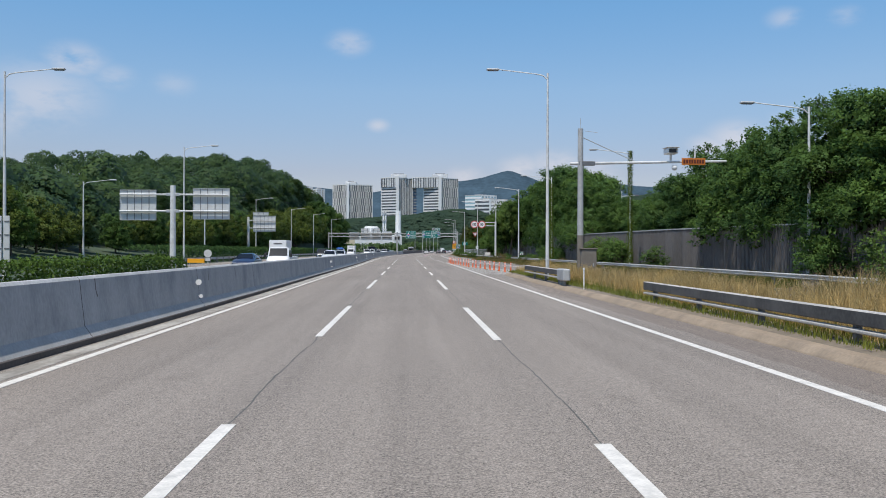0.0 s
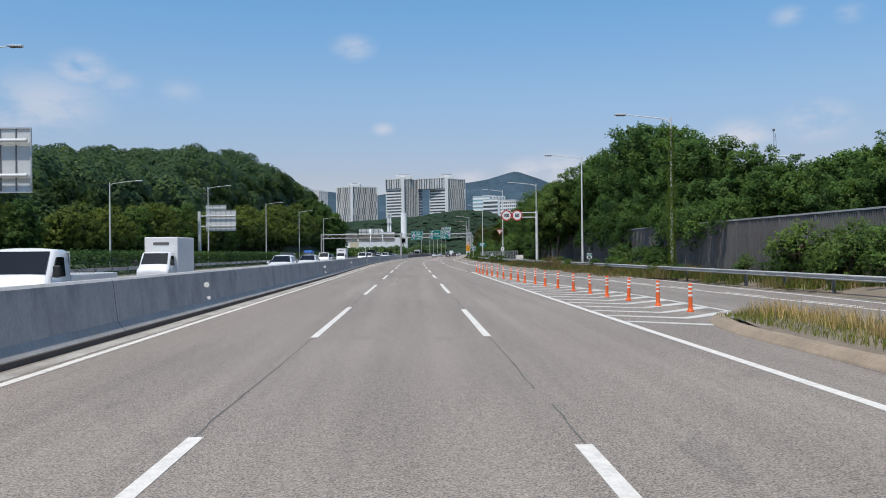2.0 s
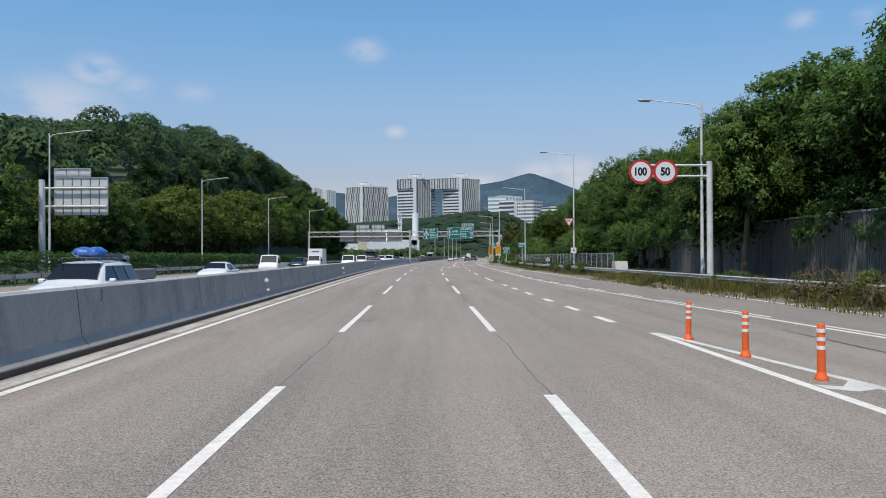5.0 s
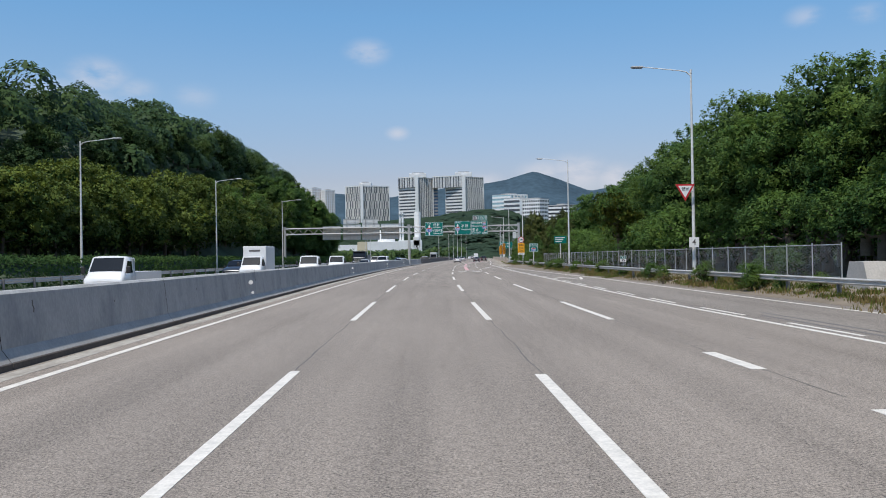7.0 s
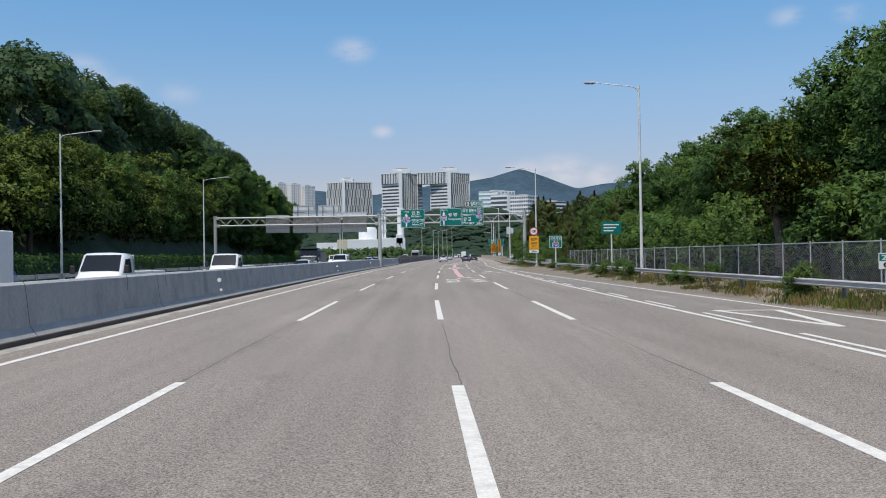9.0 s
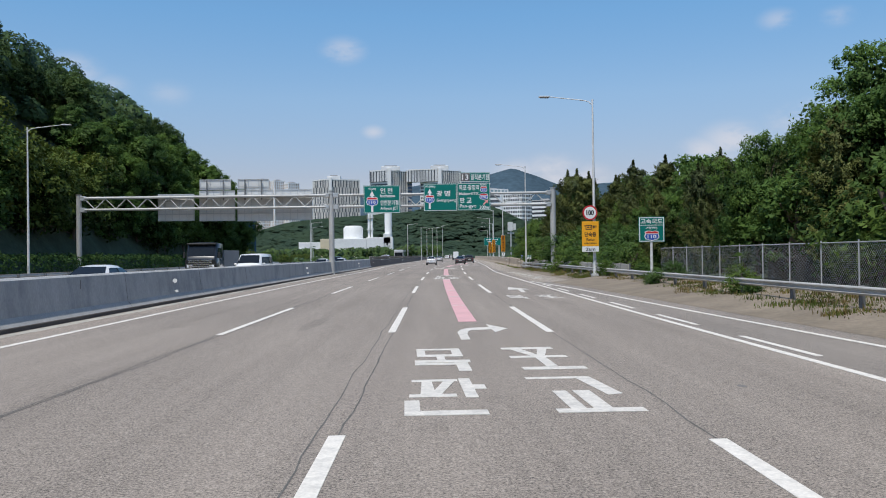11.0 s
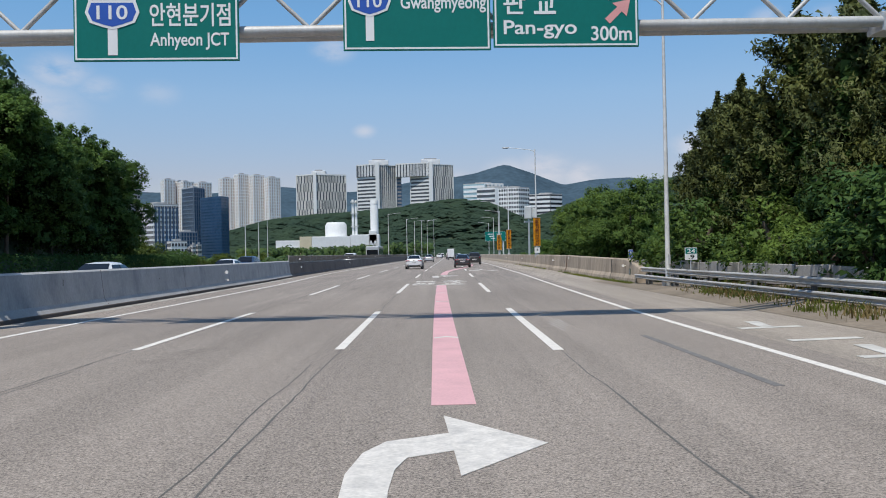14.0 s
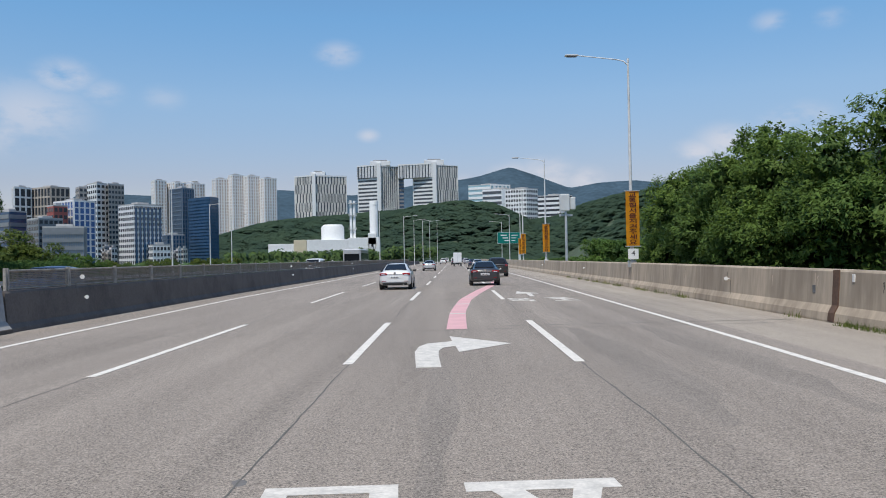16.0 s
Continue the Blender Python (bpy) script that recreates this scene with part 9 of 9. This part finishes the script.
while y < 442:
    h = left_tops(y)
    xr = -34.5 if y < 330 else -34.5 + 2.5 * (y - 330) / 100
    for dx, k in ((0, 0.92), (-6.5, 1.12)) if y < 414 else ((0, 0.92),):
        x = xr + dx + tr.uniform(-1, 1)
        if dx == 0 and h > 14:
            put(tr.choice(BIG), used, x, y + tr.uniform(-1, 1), height(x, y), h * k * tr.uniform(0.9, 1.05) / 18.2, tr.uniform(0, 6.28))
            continue
        put(tr.choice(LEFT if dx == 0 else HILLSIDE), used, x, y + tr.uniform(-1, 1), height(x, y), (h * k if dx == 0 else min(h * k, 9.5) * (0.62 if y < 300 else 0.85)) * tr.uniform(0.88, 1.05) / 9.2, tr.uniform(0, 6.28))
    y += tr.uniform(5.2, 7.0)
for x, y, k in ((-43.5, 437, 0.85), (-40.0, 440, 0.84), (-37.6, 438, 0.8), (-36.0, 444, 0.66), (-46.0, 446, 0.8)):
    put(LEFT[int(y) % 2], used, x, y, -1.5, k, y)
y = 434.0
while y < 560:
    x = -31 - 0.02 * (y - 434) + tr.uniform(-2, 2)
    put(tr.choice(LEFT), used, x, y, -1.5, tr.uniform(0.36, 0.5), tr.uniform(0, 6.28))
    y += tr.uniform(5, 8)


# clipped hedge beside the opposite carriageway
def hedge(name, label, x0, x1, y0, y1, z1, n, leaf, mat_, seed):
    gen = np.random.default_rng(seed)
    b = Buf()
    top = n // 2
    p = np.stack([gen.uniform(x0, x1, top), gen.uniform(y0, y1, top), z1 + 0.12 * gen.normal(size=top)], 1)
    p[:, 2] += 0.18 * np.sin(p[:, 1] * 0.9) * np.sin(p[:, 0] * 1.3 + p[:, 1] * 0.31)
    b.leaves(p, np.array((0, 0, 1.0)) + gen.normal(size=(top, 3)) * 0.6, leaf * gen.uniform(0.7, 1.3, top), 0.55, gen)
    k = n - top
    p = np.stack([x1 + 0.12 * gen.normal(size=k), gen.uniform(y0, y1, k), z1 * gen.random(k)], 1)
    b.leaves(p, np.array((1.0, -0.2, 0.4)) + gen.normal(size=(k, 3)) * 0.6, leaf * gen.uniform(0.7, 1.3, k), 0.55, gen)
    ob = new(name, b.data("leaves", mat_))
    tagged(ob, label, "hedge", kind="stuff")


hedge("hedge", "long clipped green hedge beside the opposite carriageway", -23.0, -19.8, -20, 80, 1.05, 16000, 0.26, M["hedge"], 3)
# this undergrowth takes the inner leaf colour, painted dark for shade under the trees
hedge("hedge", "rough low green undergrowth below the trees", -31.0, -27.2, 96, 430, 2.0, 40000, 0.3, M["leaf_in_shaded"], 4)


# woods on slopes: crowns of many clumps, joined
def woods(name, label, spots, leaf, per, mat_, seed, rad, tall=1.25, even=0.0):
    gen = np.random.default_rng(seed)
    b = Buf()
    for x, y, z, s in spots:
        d = sphere_dirs(gen, per)
        d[:, 2] = np.abs(d[:, 2]) * 1.0 - 0.25
        r = rad * s * (0.82 + 0.26 * gen.random(per))
        lump = sphere_dirs(gen, 7)
        r = r * (0.72 + 0.42 * np.max(np.clip(d @ lump.T, 0, 1), axis=1) ** 3)
        pts = np.array((x, y, z)) + d * r[:, None] * (1, 1, tall)
        nrm = d + np.array((0, 0, 0.5 + 1.2 * even)) + gen.normal(size=(per, 3)) * 0.4 * (1 - even)
        nrm[:, 1] = np.where(nrm[:, 1] > 0, -0.5 * nrm[:, 1], nrm[:, 1])  # leaves turned to the sun
        keep = (d[:, 2] > 0.1) | (d[:, 0] * (1 if x < 0 else -1) * 0.7 - d[:, 1] * 0.7 > -0.2)
        b.leaves(pts[keep], nrm[keep], (leaf * s * gen.uniform(0.7, 1.4, per))[keep], 0.8, gen, True, (d * (1 - even) + np.array((0, -0.25 * even, 0.35 + 0.5 * even)))[keep])
    ob = new(name, b.data("crowns", mat_))
    tagged(ob, label, "woods", kind="stuff")


wr = random.Random(21)
spots = []
gx = -41.0
while gx > -150:
    gy_ = -30.0
    while gy_ < 432:
        x, y = gx + wr.uniform(-1.8, 1.8), gy_ + wr.uniform(-2.2, 2.2)
        sz = wr.uniform(0.7, 1.3)
        spots.append((x, y, height(x, y) + wr.uniform(1.0, 4.2) + sz + (wr.uniform(1.0, 3.0) if wr.random() < 0.14 else 0.0), sz))
        gy_ += 5.2 if gx > -90 else 8.0
    gx -= 4.4 if gx > -90 else 8.0
for k in range(170):
    y = 96 + 2.0 * k + wr.uniform(-1.0, 1.0)
    x = -38.5 - wr.uniform(0, 3.0)
    sz = wr.uniform(0.55, 0.9)
    spots.append((x, y, height(x, y) + wr.uniform(0.4, 1.8), sz))
woods("hill_woods", "dense mixed green woods covering a hillside", spots, 0.47, 470, M["hill_leaf"], 31, 3.0)
spots = []
for k in range(3400):
    x, y = wr.uniform(-240, 230), wr.uniform(1010, 1150)
    spots.append((x, y, height(x, y) + 2.0, wr.uniform(0.8, 1.3)))
for k in range(1300):
    x, y = wr.uniform(150, 460), wr.uniform(720, 960)
    spots.append((x, y, height(x, y) + 2.5, wr.uniform(0.9, 1.5)))
woods("far_woods", "wooded hills in the distance", spots, 2.9, 110, M["far_leaf_hazed"], 32, 6.8, 0.32, 0.8)
spots = []
for k in range(700):
    y = wr.uniform(470, 930)
    x = off(y) + wr.choice((-1, 1)) * wr.uniform(36, 190)
    spots.append((x, y, height(x, y) + 1.0, wr.uniform(0.6, 1.1)))
for k in range(260):
    x, y = wr.uniform(-100, 30), wr.uniform(850, 932)
    spots.append((x, y, height(x, y) + wr.uniform(3.0, 7.5), wr.uniform(0.9, 1.5)))
woods("plain_woods", "low trees and bushes on the plain beyond the motorway", spots, 1.5, 50, M["hill_leaf"], 33, 3.0)


# grass and weeds
def grass(name, label, spots, mat_, hh, seed, broad=1.0):
    gen = np.random.default_rng(seed)
    s = np.array(spots)
    k = len(s)
    a = gen.uniform(0, 6.283, k)
    w = broad * gen.uniform(0.004, 0.009, k)
    h = hh * gen.uniform(0.5, 1.3, k) * s[:, 3]
    lean = gen.normal(size=(k, 2)) * 0.28 * h[:, None]
    c, sn = np.cos(a) * w, np.sin(a) * w
    p0 = s[:, :3] + np.stack([c, sn, 0 * c], 1)
    p1 = s[:, :3] - np.stack([c, sn, 0 * c], 1)
    m0 = s[:, :3] + np.stack([lean[:, 0] * 0.3 + c * 0.8, lean[:, 1] * 0.3 + sn * 0.8, h * 0.6], 1)
    m1 = s[:, :3] + np.stack([lean[:, 0] * 0.3 - c * 0.8, lean[:, 1] * 0.3 - sn * 0.8, h * 0.6], 1)
    tp = s[:, :3] + np.stack([lean[:, 0], lean[:, 1], h], 1)
    v = np.stack([p0, p1, m1, m0, tp], 1).reshape(-1, 3)
    i = 5 * np.arange(k)[:, None]
    f = np.concatenate([i + (0, 1, 2), i + (0, 2, 3), i + (3, 2, 4)], 0)
    b = Buf()
    b.v, b.f, b.n = [v], [f], len(v)
    ob = new(name, b.data("blades", mat_))
    tagged(ob, label, "grass", kind="stuff")


gr = random.Random(8)
dry, green = [], []
for k in range(90000):
    y = gr.uniform(2, 65)
    u = gr.uniform(7.3, 10.3 if y < 30 else 10.3 - 1.5 * (y - 30) / 36)
    if y > 58 and gr.random() < 0.5 or (u < 7.8 and gr.random() < 0.5):
        continue
    dense = 0.6 + 0.9 * abs(noise.noise((u * 0.8, y * 0.3, 0)))
    if u > 7.85 and gr.random() < 0.38:
        dry.append((*P(u, y, 0.2), dense))
    else:
        green.append((*P(u, y, 0.2), dense * (0.5 if u < 7.85 else 0.8)))
for k in range(42000):
    y = gr.uniform(6, 60)
    u = gr.uniform(7.95, 10.2 if y < 30 else 10.2 - 1.5 * (y - 30) / 36)
    n_ = noise.noise((u * 0.9, y * 0.22, 4.0))
    if n_ > gr.uniform(-0.55, 0.2):
        dry.append((*P(u, y, 0.2), 1.25 + 0.9 * n_))
grass("dry_grass", "tall dry straw-coloured grass on the traffic island", dry, M["dry_grass"], 0.55, 1)
grass("island_grass", "green grass on the traffic island", green, M["grass"], 0.36, 2)
dry, green = [], []
for k in range(1500):
    y = gr.uniform(8, 317) if k < 1150 else gr.uniform(95, 165)
    if noise.noise((y * 0.13, 1.0, 0)) < gr.uniform(-0.55, 0.25):
        continue
    c = rail_u(min(y, 326)) - (1.0 if gr.random() < 0.3 and y > 180 else 0.6) + gr.random() ** 1.3 * 2.4
    big, kind = (gr.uniform(0.5, 1.5), gr.random()) if k < 1150 else (gr.uniform(1.0, 1.9), gr.random() * 0.6)
    for j in range(int(40 + 70 * big)):
        u, yy = c + gr.gauss(0, 0.16 * big), y + gr.gauss(0, 0.3 * big)
        z = max(0.03, 0.10 + 0.1 * (u - rail_u(min(y, 326)) + 0.7))
        (dry if gr.random() < (0.8 if kind < 0.4 else 0.12) else green).append((*P(u, yy, z), (0.35 + 0.5 * big) * gr.uniform(0.6, 1.2) * (0.55 if y > 165 else 1.0)))
for k in range(60000):
    y = gr.uniform(100, 320)
    ru = rail_u(min(y, 326))
    u = ru + gr.uniform(-1.9, 1.6)
    if noise.noise((u * 0.7, y * 0.16, 6.0)) < gr.uniform(-0.5, 0.1) - 0.12 * (u - ru):
        continue
    if y > 165 and (u < ru - 1.0 or gr.random() < 0.55):
        continue
    z = max(0.0, 0.10 + 0.12 * (u - ru + 0.9))
    (dry if noise.noise((u * 0.5, y * 0.09, 12.0)) > gr.uniform(-0.35, 0.35) else green).append((*P(u, y, z), gr.uniform(0.3, 0.62) * (0.6 if y > 165 else 1.0)))
grass("dry_weeds", "dry brown weeds along the verge", dry, M["brush"], 0.40, 3, 2.2)
grass("verge_weeds", "green weeds and grass along the verge", green, M["verge_green"], 0.36, 4, 2.4)
DRY = tree_kind("dry_shrub", "brown half-dry twiggy shrub by the guardrail", 94, 1.6, 1.5, 2200, 260, 0.09, 0.35, M["brush"], M["leaf_in_shaded"], 0.0, "roadside shrubs", True)
for u, y, k in ((13.95, 126.0, 0.45), (14.1, 128.3, 0.6), (13.9, 130.6, 0.66), (13.95, 133.0, 0.6), (13.75, 136.5, 0.45), (13.6, 141.0, 0.3), (13.2, 152.0, 0.4), (12.8, 187.0, 0.3), (12.6, 214.0, 0.3)):
    x, yy, _ = P(u, y)
    put(DRY, used, x, yy, 0.1, k, y)
for k in range(70):
    y = gr.uniform(95, 308)
    x, yy, _ = P(rail_u(min(y, 326)) + gr.uniform(-0.35, 1.2), y)
    put(SHRUB[k % 2], used, x, yy, 0.1, gr.uniform(0.22, 0.5), gr.uniform(0, 6.28))
tuft = []
for k in range(2500):
    y = gr.uniform(327, 400)
    if noise.noise((y * 0.3, 9.0, 0)) < 0.05:
        continue
    tuft.append((*P(wall_u(y) - 0.05 - 0.25 * gr.random(), y, 0.0), 0.4 + 0.4 * gr.random()))
for k in range(9000):
    y = gr.uniform(326.8, 350)
    if noise.noise((y * 0.25, 2.0, 0)) < gr.uniform(-0.7, 0.35) - 0.5 * (338 - y) / 12:
        continue
    tuft.append((*P(wall_u(y) - 0.02 - 0.32 * gr.random() ** 1.4, y, 0.0), 0.18 + 0.32 * gr.random() ** 2))
grass("wall_weeds", "tufts of grass at the foot of the parapet", tuft, M["grass"], 0.25, 5)
